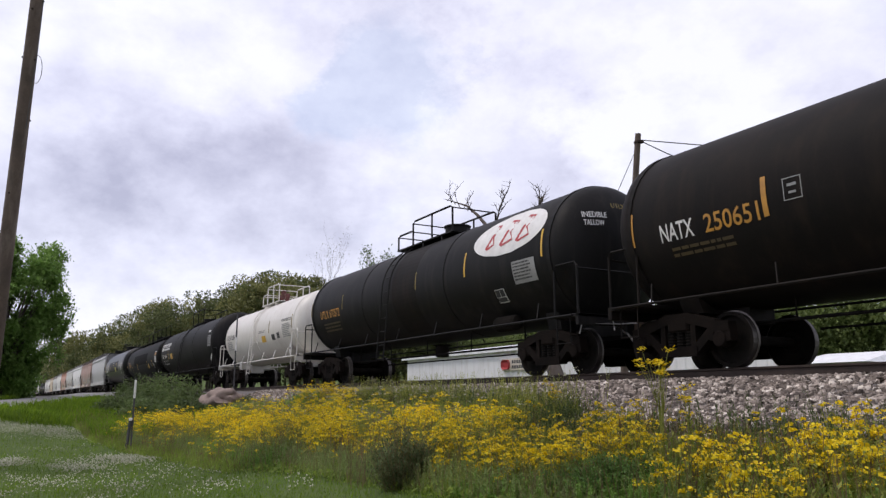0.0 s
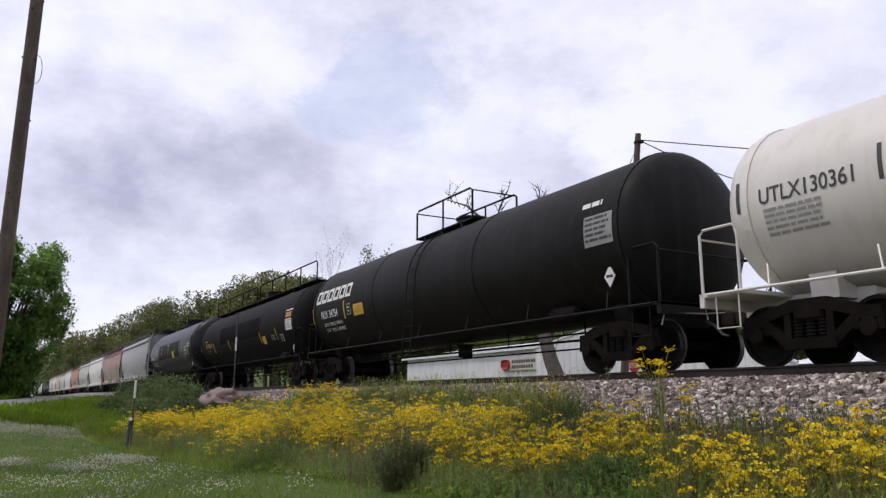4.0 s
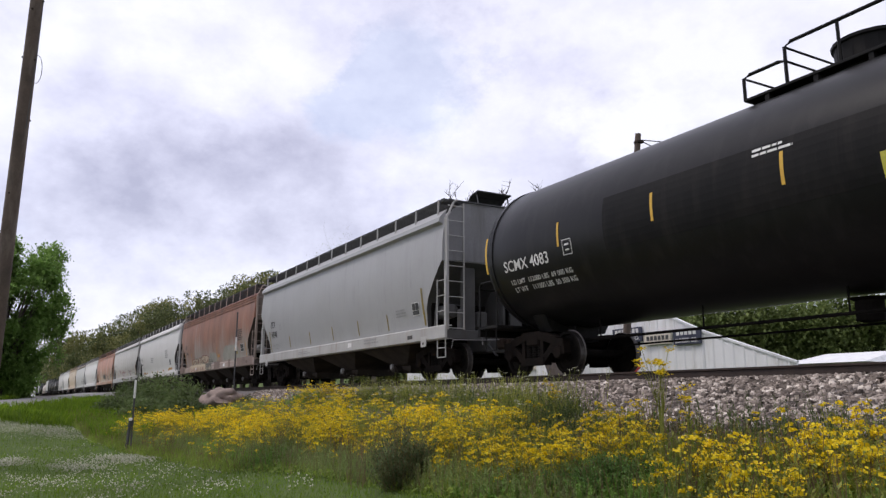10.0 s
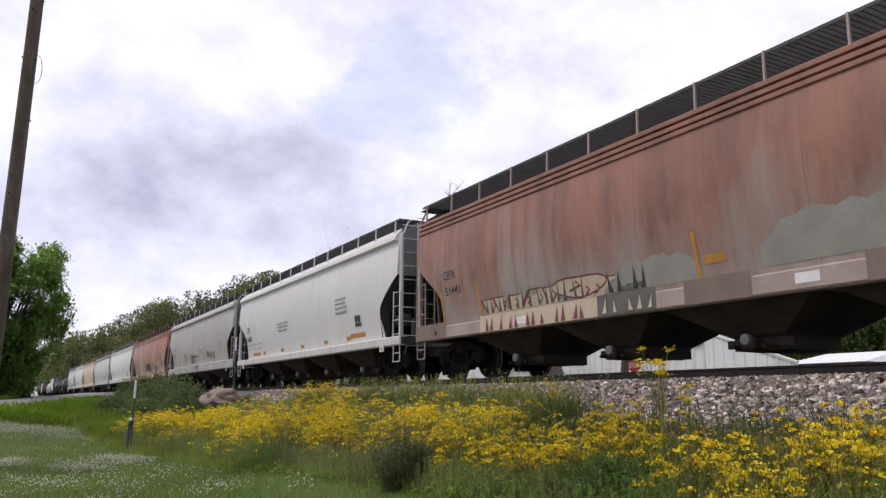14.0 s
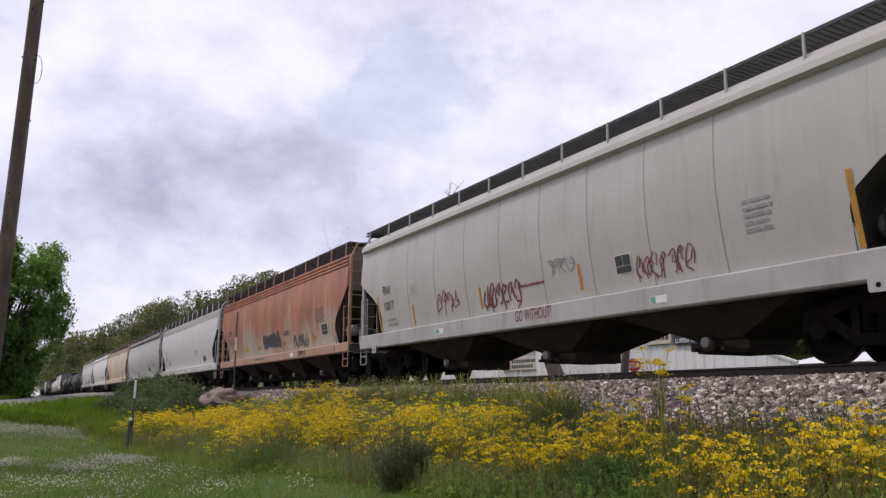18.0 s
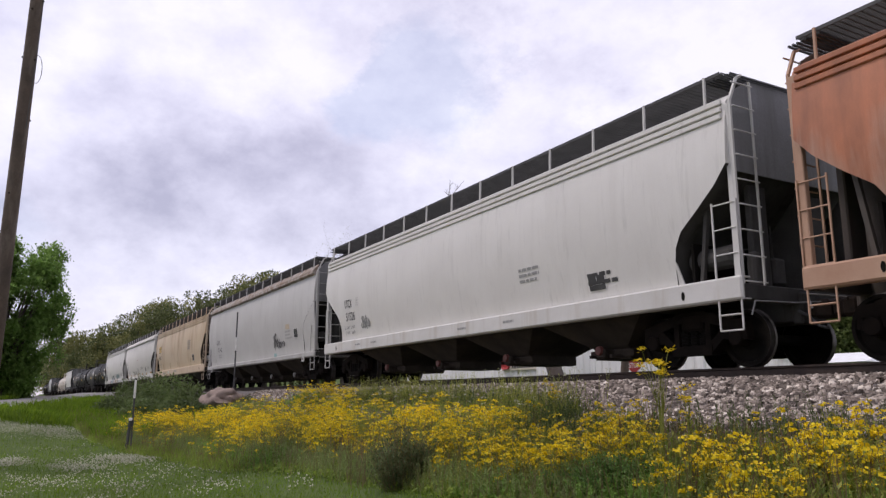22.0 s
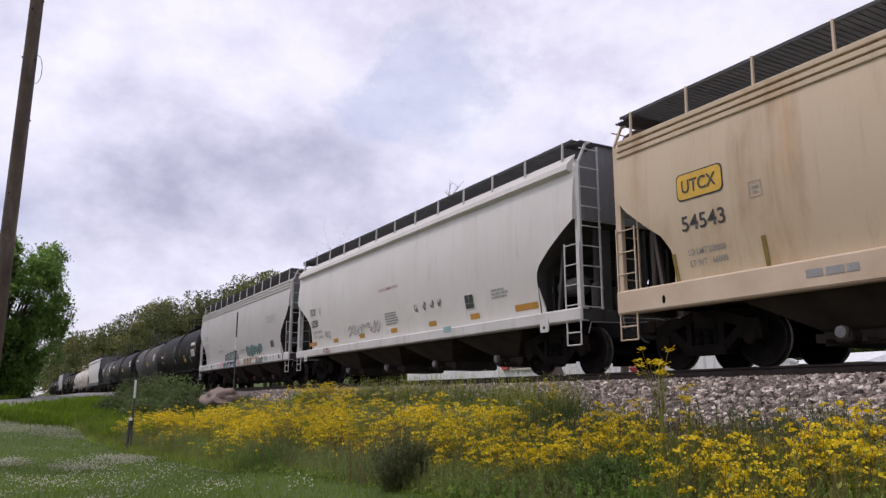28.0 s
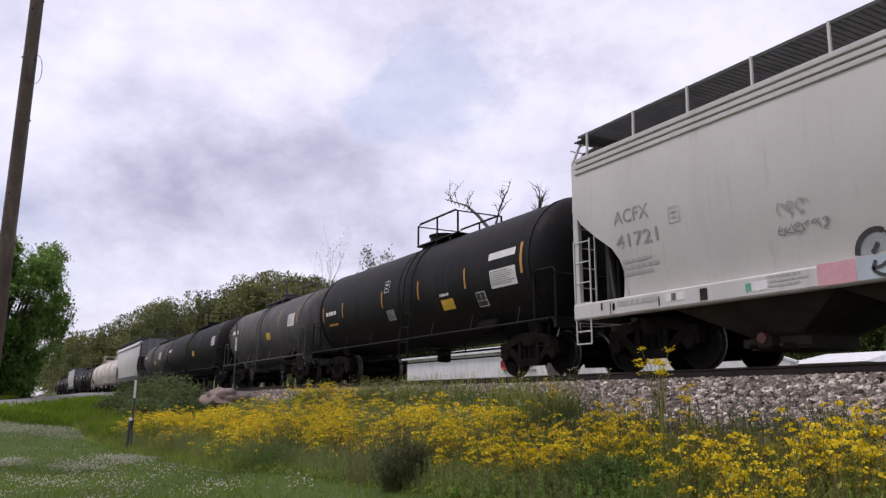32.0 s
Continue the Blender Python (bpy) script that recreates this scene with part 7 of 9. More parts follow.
    for x, z, w, h in ((-7.45, 1.10, 0.05, 0.14), (-7.2, 1.02, 0.025, 0.2), (-6.0, 1.04, 0.03, 0.16), (6.95, 1.10, 0.09, 0.17), (7.25, 1.03, 0.03, 0.1), (7.5, 1.0, 0.11, 0.3), (5.32, 1.02, 0.03, 0.16), (6.3, 1.04, 0.025, 0.18)):
        panel(c, sill_at, x, z, w, h, IRON, "rust_stain", "dark rust run on the sill", 0.004)
    panel(c, S, 5.5, 1.62, 0.47, 0.28, SMUDGE, "label_plate", "grey data plate", 0.008)
    panel(c, S, 5.53, 1.65, 0.20, 0.22, DARKINK, "marking", "", 0.016)
    couple(c, 262.24, 279.66)


def rear_cars():
    def dark(pitch, s0, paint, label, white=False, rolls=False, rail=(-1.5, 1.5), plain=True):
        c, p = tank_car("tank_car", label, pitch, 1.42 if pitch < 14 else 1.53 if rolls else 1.48, 2.48 if rolls else 2.45, paint, paint, rail=rail, tall=0.66 if rolls else 0.85, rolls=rolls, rings=1)
        h = pitch / 2 - 0.9
        ink = DARKINK if white else WHITE
        if not plain:
            couple(c, s0, s0 + pitch)
            return c, p
        if not white:
            stripes(c, p, (-h + 0.1, -h + 2.4, 0.2, 2.6, h - 0.8), 2.5, 0.6, AMBER, 0.06)
            panel(c, p, 0.9, 2.0, 0.6, 0.3, YELLOW, "marking", "yellow stencil panel")
        bars(c, p, -h + 0.9, 2.55, 1.3, 0.24, 1, ink, int(s0))
        data_box(c, p, h - 1.9, 2.35, 0.8, 0.5, int(s0) + 1, WHITE if not white else GREYINK, GREYINK)
        couple(c, s0, s0 + pitch)
        return c, p

    c, p = dark(15.4, 279.45, BLACK, "short black tank car with amber stripes and a white panel", rolls=True, rail=(-0.3, 2.05), plain=False)
    panel(c, p, 4.8, 2.66, 1.1, 0.17, WHITE, "marking", "white reflective strip")
    data_box(c, p, 4.85, 2.0, 1.05, 0.42, 85, WHITE, GREYINK, 7)
    stripes(c, p, (6.08,), 2.2, 0.7, AMBER, 0.09)
    stripes(c, p, (3.68, 1.2, -1.15, -4.3, -6.1), 2.15, 0.5, AMBER, 0.07)
    panel(c, p, 2.4, 1.74, 0.62, 0.26, YELLOW, "marking", "yellow stencil panel")
    bars(c, p, 2.4, 2.06, 0.5, 0.09, 1, WHITE, 86)
    tack_board(c, p, 4.1, 1.66, 0.42, 0.34)
    bars(c, p, -5.75, 2.26, 1.2, 0.18, 1, WHITE, 87)
    bars(c, p, -5.6, 1.92, 1.0, 0.1, 1, AMBER, 88)
    small_frame(c, p, -0.95, 2.58, 0.32, WHITE)
    data_box(c, p, -0.9, 1.75, 0.5, 0.3, 89, GREYINK, DARKINK)
    dark(13.45, 294.85, BLACK_DUSTY, "short dusty black tank car with a yellow panel")
    dark(17.8, 308.3, BLACK, "black tank car with a top railing")
    dark(11.4, 326.1, BLACK_DUSTY, "dusty grey-black tank car with a pale end")
    L = 16.2
    c = hopper("covered_hopper", "pale grey covered hopper car far down the train", L, H_PALE, END_GREY, GRATE, "chord", 3, rolls=False, near=False)
    couple(c, 337.5, 354.7)
    dark(14.6, 354.7, WHITE_DIRTY, "grimy white tank car with a brown stain", True)
    dark(14.6, 369.3, WHITE_DIRTY, "grimy white tank car with brown streaks", True)
    dark(16.0, 383.9, BLACK_RUSTY, "brown-black tank car far down the train")
    dark(16.0, 399.9, BLACK, "plain black tank car far down the train")
    c = hopper("covered_hopper", "grey covered hopper car far down the train", L, H_GREY, END_GREY, GRATE, "chord", 3, rolls=False, near=False)
    couple(c, 415.9, 433.1)
    dark(16.5, 433.1, BLACK, "plain black tank car far down the train")
    dark(16.5, 449.6, BLACK_RUSTY, "brown-black tank car far down the train")
    dark(16.5, 466.1, BLACK, "black tank car at the train's far end")


black_tanks()
hoppers()
rear_cars()


# ---- beyond the track ----
WHITE_METAL = surf("white_corrugated", (0.80, 0.80, 0.80), (0.72, 0.72, 0.72), 0.6, 0.55, streak=(0.62, 0.60, 0.57), bump=0.1)
ROOF_METAL = surf("pale_roof_metal", (0.78, 0.79, 0.80), (0.68, 0.69, 0.70), 0.5, 0.5, 0.0, streak=(0.58, 0.56, 0.54), bump=0.1)
DARK_TRIM = surf("dark_trim", (0.05, 0.05, 0.055), (0.08, 0.08, 0.08), 3, 0.7)
WOOD = surf("weathered_pole_wood", (0.13, 0.095, 0.075), (0.075, 0.055, 0.045), 2.0, 0.9, bump=0.7, streak=(0.20, 0.165, 0.14), fine=25)
BARK = surf("bark", (0.07, 0.055, 0.045), (0.12, 0.10, 0.085), 4.0, 0.95, bump=0.8, fine=18)
NAVY = surf("dark_blue_board", (0.03, 0.035, 0.06), (0.045, 0.05, 0.08), 3, 0.6)
CREAM = surf("cream_board", (0.62, 0.57, 0.48), (0.52, 0.47, 0.40), 3, 0.6)


def plank_wall(root, x0, x1, y, z0, tops, mat, step=0.32):
    """Upright corrugated sheets side by side; tops(x) is the eaves' height."""
    x = x0
    while x < x1 - 0.01:
        e = min(x1, x + step)
        bm = bmesh.new()
        vs = []
        for a, o in ((x, 0.0), (x + (e - x) * 0.72, 0.0), (x + (e - x) * 0.80, -0.035), (x + (e - x) * 0.92, -0.035), (e, 0.0)):
            vs.append([bm.verts.new((a, y + o, z0)), bm.verts.new((a, y + o, tops(a))), bm.verts.new((a, y + 0.06, tops(a))), bm.verts.new((a, y + 0.06, z0))])
        for p, q in zip(vs, vs[1:]):
            for k in range(4):
                bm.faces.new((p[k], q[k], q[(k + 1) % 4], p[(k + 1) % 4]))
        bm.faces.new(vs[0][::-1])
        bm.faces.new(vs[-1])
        part("wall_panel", fixed(bm), mat, root)
        x = e


def build_sheds():
    root = tagged(new("shed"), "long low white metal shed with a pale metal roof", "shed")
    y, eave = 15.0, 4.28
    plank_wall(root, -51.6, -34.2, y, 0.9, lambda x: eave, WHITE_METAL, 0.6)
    bm = bmesh.new()
    for a, b, z0, z1 in ((14.75, 21.0, 4.30, 5.15), (21.0, 27.2, 5.15, 4.30)):
        vs = [bm.verts.new(p) for p in ((-52.0, a, z0), (-34.0, a, z0), (-34.0, b, z1), (-52.0, b, z1))]
        up = [bm.verts.new(v.co + Vector((0, 0, 0.07))) for v in vs]
        bm.faces.new(vs[::-1])
        bm.faces.new(up)
        for k in range(4):
            bm.faces.new((vs[k], vs[(k + 1) % 4], up[(k + 1) % 4], up[k]))
    part("roof", fixed(bm), ROOF_METAL, root)
    for x in (-51.6, -34.3):
        bm = bmesh.new()
        f = [bm.verts.new((x, a, z)) for a, z in ((15.05, 0.9), (27.0, 0.9), (27.0, 4.28), (21.0, 5.12), (15.05, 4.28))]
        g = [bm.verts.new((v.co.x + 0.1, v.co.y, v.co.z)) for v in f]
        bm.faces.new(f)
        bm.faces.new(g[::-1])
        for k in range(5):
            bm.faces.new((f[k], f[(k + 1) % 5], g[(k + 1) % 5], g[k]))
        part("end_wall", fixed(bm), WHITE_METAL, root)
    bm = bmesh.new()
    box(bm, -52.0, -34.0, 14.70, 14.76, 4.16, 4.30)
    part("gutter", bm, ROOF_METAL, root)
    bm = bmesh.new()
    box(bm, -38.6, -35.0, 14.86, 14.93, 3.0, 3.72, 0.01)
    sg = part("sign_board", bm, CREAM, root, "cream sign board with a red emblem")
    bm = bmesh.new()
    box(bm, -38.5, -37.7, 14.83, 14.86, 3.08, 3.64, 0.14)
    part("sign_emblem", bm, REDINK, sg, "red rounded emblem")
    for k, w in enumerate((2.4, 2.0)):
        x = -37.5
        while x < -37.5 + w:
            part("sign_letter", box(bmesh.new(), x, x + 0.17, 14.845, 14.86, 3.42 - 0.30 * k, 3.60 - 0.30 * k), DARK_TRIM, sg)
            x += 0.24

    root = tagged(new("warehouse"), "white metal warehouse gable with dark sign boards", "building")
    line = [(-33.9, 4.1), (-29.0, 4.85), (-25.2, 5.45), (-22.15, 4.12), (-17.9, 2.68)]

    def top(x):
        return float(np.interp(x, [p[0] for p in line], [p[1] for p in line]))
    for a, b in zip(line, line[1:]):
        plank_wall(root, a[0], b[0], 14.0, 0.9, top, WHITE_METAL, 0.5)
    bm = bmesh.new()
    for a, b in zip(line, line[1:]):
        vs = [bm.verts.new(p) for p in ((a[0], 14.1, a[1] - 1.1), (b[0], 14.1, b[1] - 1.1), (b[0], 17.5, b[1] - 1.1), (a[0], 17.5, a[1] - 1.1))]
        up = [bm.verts.new(v.co + Vector((0, 0, 0.12))) for v in vs]
        bm.faces.new(vs[::-1])
        bm.faces.new(up)
        for k in range(4):
            bm.faces.new((vs[k], vs[(k + 1) % 4], up[(k + 1) % 4], up[k]))
    part("roof", fixed(bm), ROOF_METAL, root)
    for a, b in zip(line, line[1:]):
        bm = bmesh.new()
        beam(bm, (a[0], 14.02, a[1] + 0.03), (b[0], 14.02, b[1] + 0.03), 0.09, 0.16)
        part("coping", fixed(bm), ROOF_METAL, root)
    for x in (-33.85, -18.1):
        bm = bmesh.new()
        box(bm, x, x + 0.1, 14.1, 17.4, 0.9, top(x) - 1.15)
        part("side_wall", bm, WHITE_METAL, root)
    for x0, x1, mat in ((-27.55, -25.6, NAVY), (-25.5, -23.85, CREAM), (-23.72, -22.2, NAVY)):
        lower = 0.3 if x0 > -24 else 0.0
        bm = bmesh.new()
        box(bm, x0, x1, 13.86, 13.94, 3.95 - lower if mat is NAVY else 3.75, 4.62 - lower if mat is NAVY else 4.3, 0.01)
        sg = part("sign_board", bm, mat, root, "dark blue sign board with pale letters" if mat is NAVY else "white sign board")
        ink = WHITE if mat is NAVY else DARK_TRIM
        x = x0 + 0.2
        while x < x1 - 0.25:
            z = 4.36 - lower - (0.42 if mat is CREAM else 0)
            part("sign_letter", box(bmesh.new(), x, x + 0.16, 13.845, 13.86, z, z + 0.19), ink, sg)
            x += 0.23
        if mat is NAVY:
            words = lettering(sg, lambda zz: -13.848, "LUMBER CO.", x0 + 0.15, 4.03 - lower, x1 - x0 - 0.3, 0.20, WHITE)
            words.name = "sign_lettering"

    root = tagged(new("outbuilding"), "low outbuilding with a pale metal roof", "building")
    bm = bmesh.new()
    box(bm, -25.5, -21.6, 24.0, 30.0, 0.9, 3.08)
    part("wall", bm, WHITE_METAL, root)
    bm = bmesh.new()
    vs = [bm.verts.new(p) for p in ((-25.8, 23.7, 3.1), (-21.3, 23.7, 3.1), (-21.7, 27.0, 3.72), (-25.4, 27.0, 3.72), (-25.8, 30.3, 3.1), (-21.3, 30.3, 3.1))]
    for k in ((0, 1, 2, 3), (3, 2, 5, 4), (0, 3, 4), (1, 5, 2), (0, 4, 5, 1)):
        bm.faces.new([vs[i] for i in k])
    part("roof", fixed(bm), ROOF_METAL, root)


build_sheds()


def pole_line(bm, pts, r0, r1, n=14):
    m = len(pts)
    tube(bm, pts, [r0 + (r1 - r0) * k / (m - 1) for k in range(m)], n)


def ray_point(px, py, d):
    """A place d metres ahead of the camera, across and up by slopes."""
    r = VIEW.to_3x3()
    return EYE + r @ Vector((px * d, py * d, -d))


def build_poles():
    root = tagged(new("utility_pole"), "tall weathered wooden utility pole leaning a little", "utility pole")
    d = 15.5
    top, low = ray_point(-0.5386, 0.335, d), ray_point(-0.5810, -0.0068, d)
    way = (top - low).normalized()
    base = low + way * ((-0.3 - low.z) / way.z)
    head = top + way * 2.2
    bm = bmesh.new()
    pole_line(bm, [base.lerp(head, k / 10) for k in range(11)], 0.165, 0.115)
    p = part("pole", bm, WOOD, root)
    smooth(p)
    bm = bmesh.new()
    rng = random.Random(5)
    for k in range(14):
        q = base.lerp(head, rng.uniform(0.3, 0.97))
        a = rng.uniform(0, 6.28)
        lathe(bm, [(0.10, 0.022), (0.15, 0.02), (0.155, 0.008)], 6, "x", Matrix.Translation(q) @ Matrix.Rotation(a, 4, "Z"))
    part("bolts", fixed(bm), IRON, root)
    q = ray_point(-0.5455, 0.252, d - 0.12)
    bm = bmesh.new()
    pts = []
    for k in range(13):
        a = math.radians(100 - 200 * k / 12)
        pts.append(q + Vector((0.05 - 0.02 * math.cos(a), 0.10 + 0.09 * math.cos(a), -0.22 + 0.30 * math.sin(a))))
    tube(bm, pts, 0.007, 5)
    part("wire_loop", bm, DARK_TRIM, root, "loose loop of black wire")
    a, b = head, ray_point(-0.575, 0.12, d - 0.1)
    bm = bmesh.new()
    tube(bm, [head + Vector((0.02, 0.12, 0)), ray_point(-0.5300, 0.335, d - 0.05), ray_point(-0.5405, 0.252, d - 0.12), ray_point(-0.5545, 0.16, d - 0.14)], 0.008, 5)
    part("ground_wire", bm, DARK_TRIM, root)

    root = tagged(new("utility_pole"), "wooden utility pole with slack wires beyond the track", "utility pole")
    bm = bmesh.new()
    base, head = Vector((-22.35, 9.5, 0.9)), Vector((-20.75, 9.5, 11.6))
    pole_line(bm, [base.lerp(head, k / 6) for k in range(7)], 0.16, 0.115)
    smooth(part("pole", bm, WOOD, root))
    bm = bmesh.new()
    for far, sag in (((-14.97, 16.0, 10.3), 0.05), ((-17.4, 15.0, 9.2), 0.3)):
        far = Vector(far)
        pts = [head.lerp(far, k / 14) + Vector((0, 0, -0.25 - sag * 4 * (k / 14) * (1 - k / 14))) for k in range(15)]
        tube(bm, pts, 0.022, 5)
    part("wire", bm, DARK_TRIM, root)
    bm = bmesh.new()
    tube(bm, [head + Vector((0, 0, -0.4)), Vector((-23.4, 9.3, 7.5)), Vector((-25.5, 9.2, 4.4)), Vector((-27.2, 9.1, 1.0))], 0.014, 5)
    part("guy_wire", bm, DARK_TRIM, root)
    bm = bmesh.new()
    box(bm, -20.88, -20.60, 9.36, 9.64, 11.2, 11.3, 0.01)
    part("pole_band", bm, IRON, root)


build_poles()


def build_stop():
    root = tagged(new("stop_sign"), "red octagonal stop sign on a steel post", "traffic sign")
    root.matrix_basis = pose(-25.6, 13.3, 0, 0, 0, 46)
    x, y, z, r = 0.0, 0.0, 2.85, 0.33
    bm = bmesh.new()
    tube(bm, [(x, y + 0.03, 0.7), (x, y + 0.03, z + r)], 0.03, 6)
    part("post", bm, GRATE, root)
    for rr, yy, m, nm in ((r, y, WHITE, "border"), (r * 0.92, y - 0.006, REDINK, "face")):
        bm = bmesh.new()
        a = [bm.verts.new((x + rr * math.cos(math.radians(22.5 + 45 * k)), yy, z + rr * math.sin(math.radians(22.5 + 45 * k)))) for k in range(8)]
        b = [bm.verts.new(v.co + Vector((0, 0.005, 0))) for v in a]
        bm.faces.new(a)
        bm.faces.new(b[::-1])
        for k in range(8):
            bm.faces.new((a[k], b[k], b[(k + 1) % 8], a[(k + 1) % 8]))
        part(nm, fixed(bm), m, root)
    lettering(root, lambda zz: -(y - 0.012) , "STOP", x - 0.22, z - 0.11, 0.44, 0.22, WHITE)


build_stop()


def build_markers():
    root = tagged(new("marker_post"), "thin dark steel marker rod with a white band", "marker post")
    x, y = -31.8, -3.0
    bm = bmesh.new()
    tube(bm, [(x, y, 1.1), (x, y, 4.95)], 0.034, 6)
    part("rod", bm, DARK_TRIM, root)
    bm = bmesh.new()
    tube(bm, [(x, y, 3.35), (x, y, 3.9)], 0.038, 6)
    part("band", bm, WHITE, root, "white band")
    root = tagged(new("boundary_stake"), "dark steel stake with a white top beside a leaning stub", "stake")
    x, y = -22.0, -8.1
    z0 = 0.0
    bm = bmesh.new()
    tube(bm, [(x, y, z0), (x, y, 1.95)], 0.026, 6)
    part("stake", bm, DARK_TRIM, root)
    bm = bmesh.new()
    tube(bm, [(x, y, 1.42), (x, y, 1.90)], 0.032, 6)
    part("white_top", bm, WHITE, root, "white painted top")
    bm = bmesh.new()
    tube(bm, [(x - 0.1, y - 0.1, z0 - 0.1), (x + 0.02, y - 0.06, 0.85)], 0.045, 6)
    part("stub", bm, DARK_TRIM, root)
    bm = bmesh.new()
    tube(bm, [(x + 0.02, y - 0.06, 0.84), (x + 0.026, y - 0.06, 0.90)], 0.05, 6)
    part("stub_cap", bm, WHITE, root, "pale cap")


build_markers()


# ---- plants ----
STEM = leaf_mat("weed_leaf", (0.25, 0.285, 0.055), (0.39, 0.405, 0.10))
STEM_DRY = leaf_mat("dry_stem", (0.20, 0.145, 0.08), (0.32, 0.235, 0.13))
BLOOM = leaf_mat("yellow_petal", (0.76, 0.535, 0.010), (0.88, 0.70, 0.03), back=0.35)
GRASS = leaf_mat("grass_blade", (0.19, 0.27, 0.042), (0.31, 0.395, 0.08))
LUSH = leaf_mat("lush_grass", (0.098, 0.182, 0.010), (0.195, 0.295, 0.024))
LEAFY = leaf_mat("fresh_weed_leaf", (0.14, 0.265, 0.045), (0.24, 0.39, 0.08))
CLUMP = leaf_mat("lush_weed_leaf", (0.075, 0.155, 0.035), (0.15, 0.25, 0.06))
BUSH = leaf_mat("bushy_weed_leaf", (0.08, 0.112, 0.042), (0.15, 0.19, 0.075), back=0.4)
CLOVER = leaf_mat("white_clover", (0.38, 0.38, 0.26), (0.58, 0.57, 0.45), back=0.1)
SHRUB = leaf_mat("shrub_leaf", (0.085, 0.13, 0.042), (0.155, 0.20, 0.075))
SAGE = leaf_mat("sage_leaf", (0.23, 0.30, 0.10), (0.35, 0.425, 0.16))
TREE = leaf_mat("spring_leaf", (0.13, 0.235, 0.05), (0.22, 0.345, 0.09), back=0.55)
WOODS_A = leaf_mat("woods_leaf_olive", (0.165, 0.175, 0.06), (0.25, 0.25, 0.095), back=0.35)
WOODS_C = leaf_mat("yard_tree_leaf", (0.11, 0.155, 0.05), (0.215, 0.26, 0.085), back=0.35)
WOODS_B = leaf_mat("woods_leaf_dark", (0.085, 0.11, 0.042), (0.14, 0.16, 0.062), back=0.35)
SOIL = surf("pinkish_soil", (0.25, 0.19, 0.16), (0.17, 0.13, 0.11), 3.0, 0.95, bump=0.7, fine=30)
RNG = np.random.default_rng(11)

EDGE_X, EDGE_Y = [-60, -26, -19.5, -13.4, -10.4, -5.0, 6.0], [-8.8, -8.5, -8.1, -7.2, -6.4, -6.5, -6.7]


def lawn_edge(x):
    return np.interp(x, EDGE_X, EDGE_Y)


def tri_leaf(l, w):
    """A folded leaf of two triangles along +x."""
    return np.array([[0, 0, 0], [l * 0.5, w / 2, 0.06 * l], [l, 0, 0], [l * 0.5, -w / 2, 0.06 * l]]), np.array([[0, 1, 2], [0, 2, 3]])


LEAF_V, LEAF_F = tri_leaf(1.0, 0.36)
WIDE_V, WIDE_F = tri_leaf(1.0, 0.62)
BLADE_V = np.array([[-0.03, 0, 0], [0.03, 0, 0], [0.06, 0.12, 0.62], [0.10, 0.34, 1.0]])
BLADE_F = np.array([[0, 1, 2], [0, 2, 3]])
DISC_V = np.array([[math.cos(k * math.tau / 6), math.sin(k * math.tau / 6), 0.12 * (k % 2)] for k in range(6)])
OCTA_V = np.array([[1, 0, 0], [0, 1, 0], [-1, 0, 0], [0, -1, 0], [0, 0, 1], [0, 0, -1]])
OCTA_F = np.array([[0, 1, 4], [1, 2, 4], [2, 3, 4], [3, 0, 4], [1, 0, 5], [2, 1, 5], [3, 2, 5], [0, 3, 5]])
DISC_F = np.array([[0, 1, 2], [0, 2, 3], [0, 3, 5], [3, 4, 5]])


def stems(a, b, r):
    """Thin three-sided stems from points a to points b."""
    n = len(a)
    ang = np.arange(3) * math.tau / 3
    off = np.stack([np.cos(ang), np.sin(ang), np.zeros(3)], -1)
    v = np.concatenate([a[:, None] + off[None] * r, b[:, None] + off[None] * r * 0.5], 1)
    f = np.array([[0, 1, 4], [0, 4, 3], [1, 2, 5], [1, 5, 4], [2, 0, 3], [2, 3, 5]])
    return v.reshape(-1, 3), (f[None] + (np.arange(n) * 6)[:, None, None]).reshape(-1, 3)


def patchy(x, y, s, k=0.0):
    """A soft pattern of patches between 0 and 1."""
    return 0.5 + 0.25 * (np.sin(x * s + 1.3 * np.sin(y * s * 0.7 + k) + k) + np.sin(y * s * 1.3 + 1.7 * np.sin(x * s * 0.6 - k) + 2 * k))


# drifts of flowers on the bank: x, y, reach along the track, reach across, density
DRIFTS_FAR = [(-28.8, -6.5, 6.0, 0.42, 1.0), (-25.4, -6.1, 6.0, 0.55, 1.0), (-21.6, -5.9, 5.2, 0.8, 1.0), (-19.8, -5.4, 4.6, 1.0, 1.0), (-15.9, -5.6, 3.6, 1.15, 0.9), (-14.2, -5.3, 2.9, 1.05, 0.8), (-23.0, -2.9, 1.6, 0.30, 1.5), (-20.9, -3.0, 1.8, 0.42, 1.5), (-18.2, -3.4, 1.6, 0.3, 0.7), (-12.7, -5.1, 1.4, 0.7, 0.4), (-13.4, -4.2, 1.3, 0.45, 0.5), (-12.2, -3.9, 1.3, 0.5, 0.65), (-10.2, -4.3, 1.0, 0.42, 0.8)]
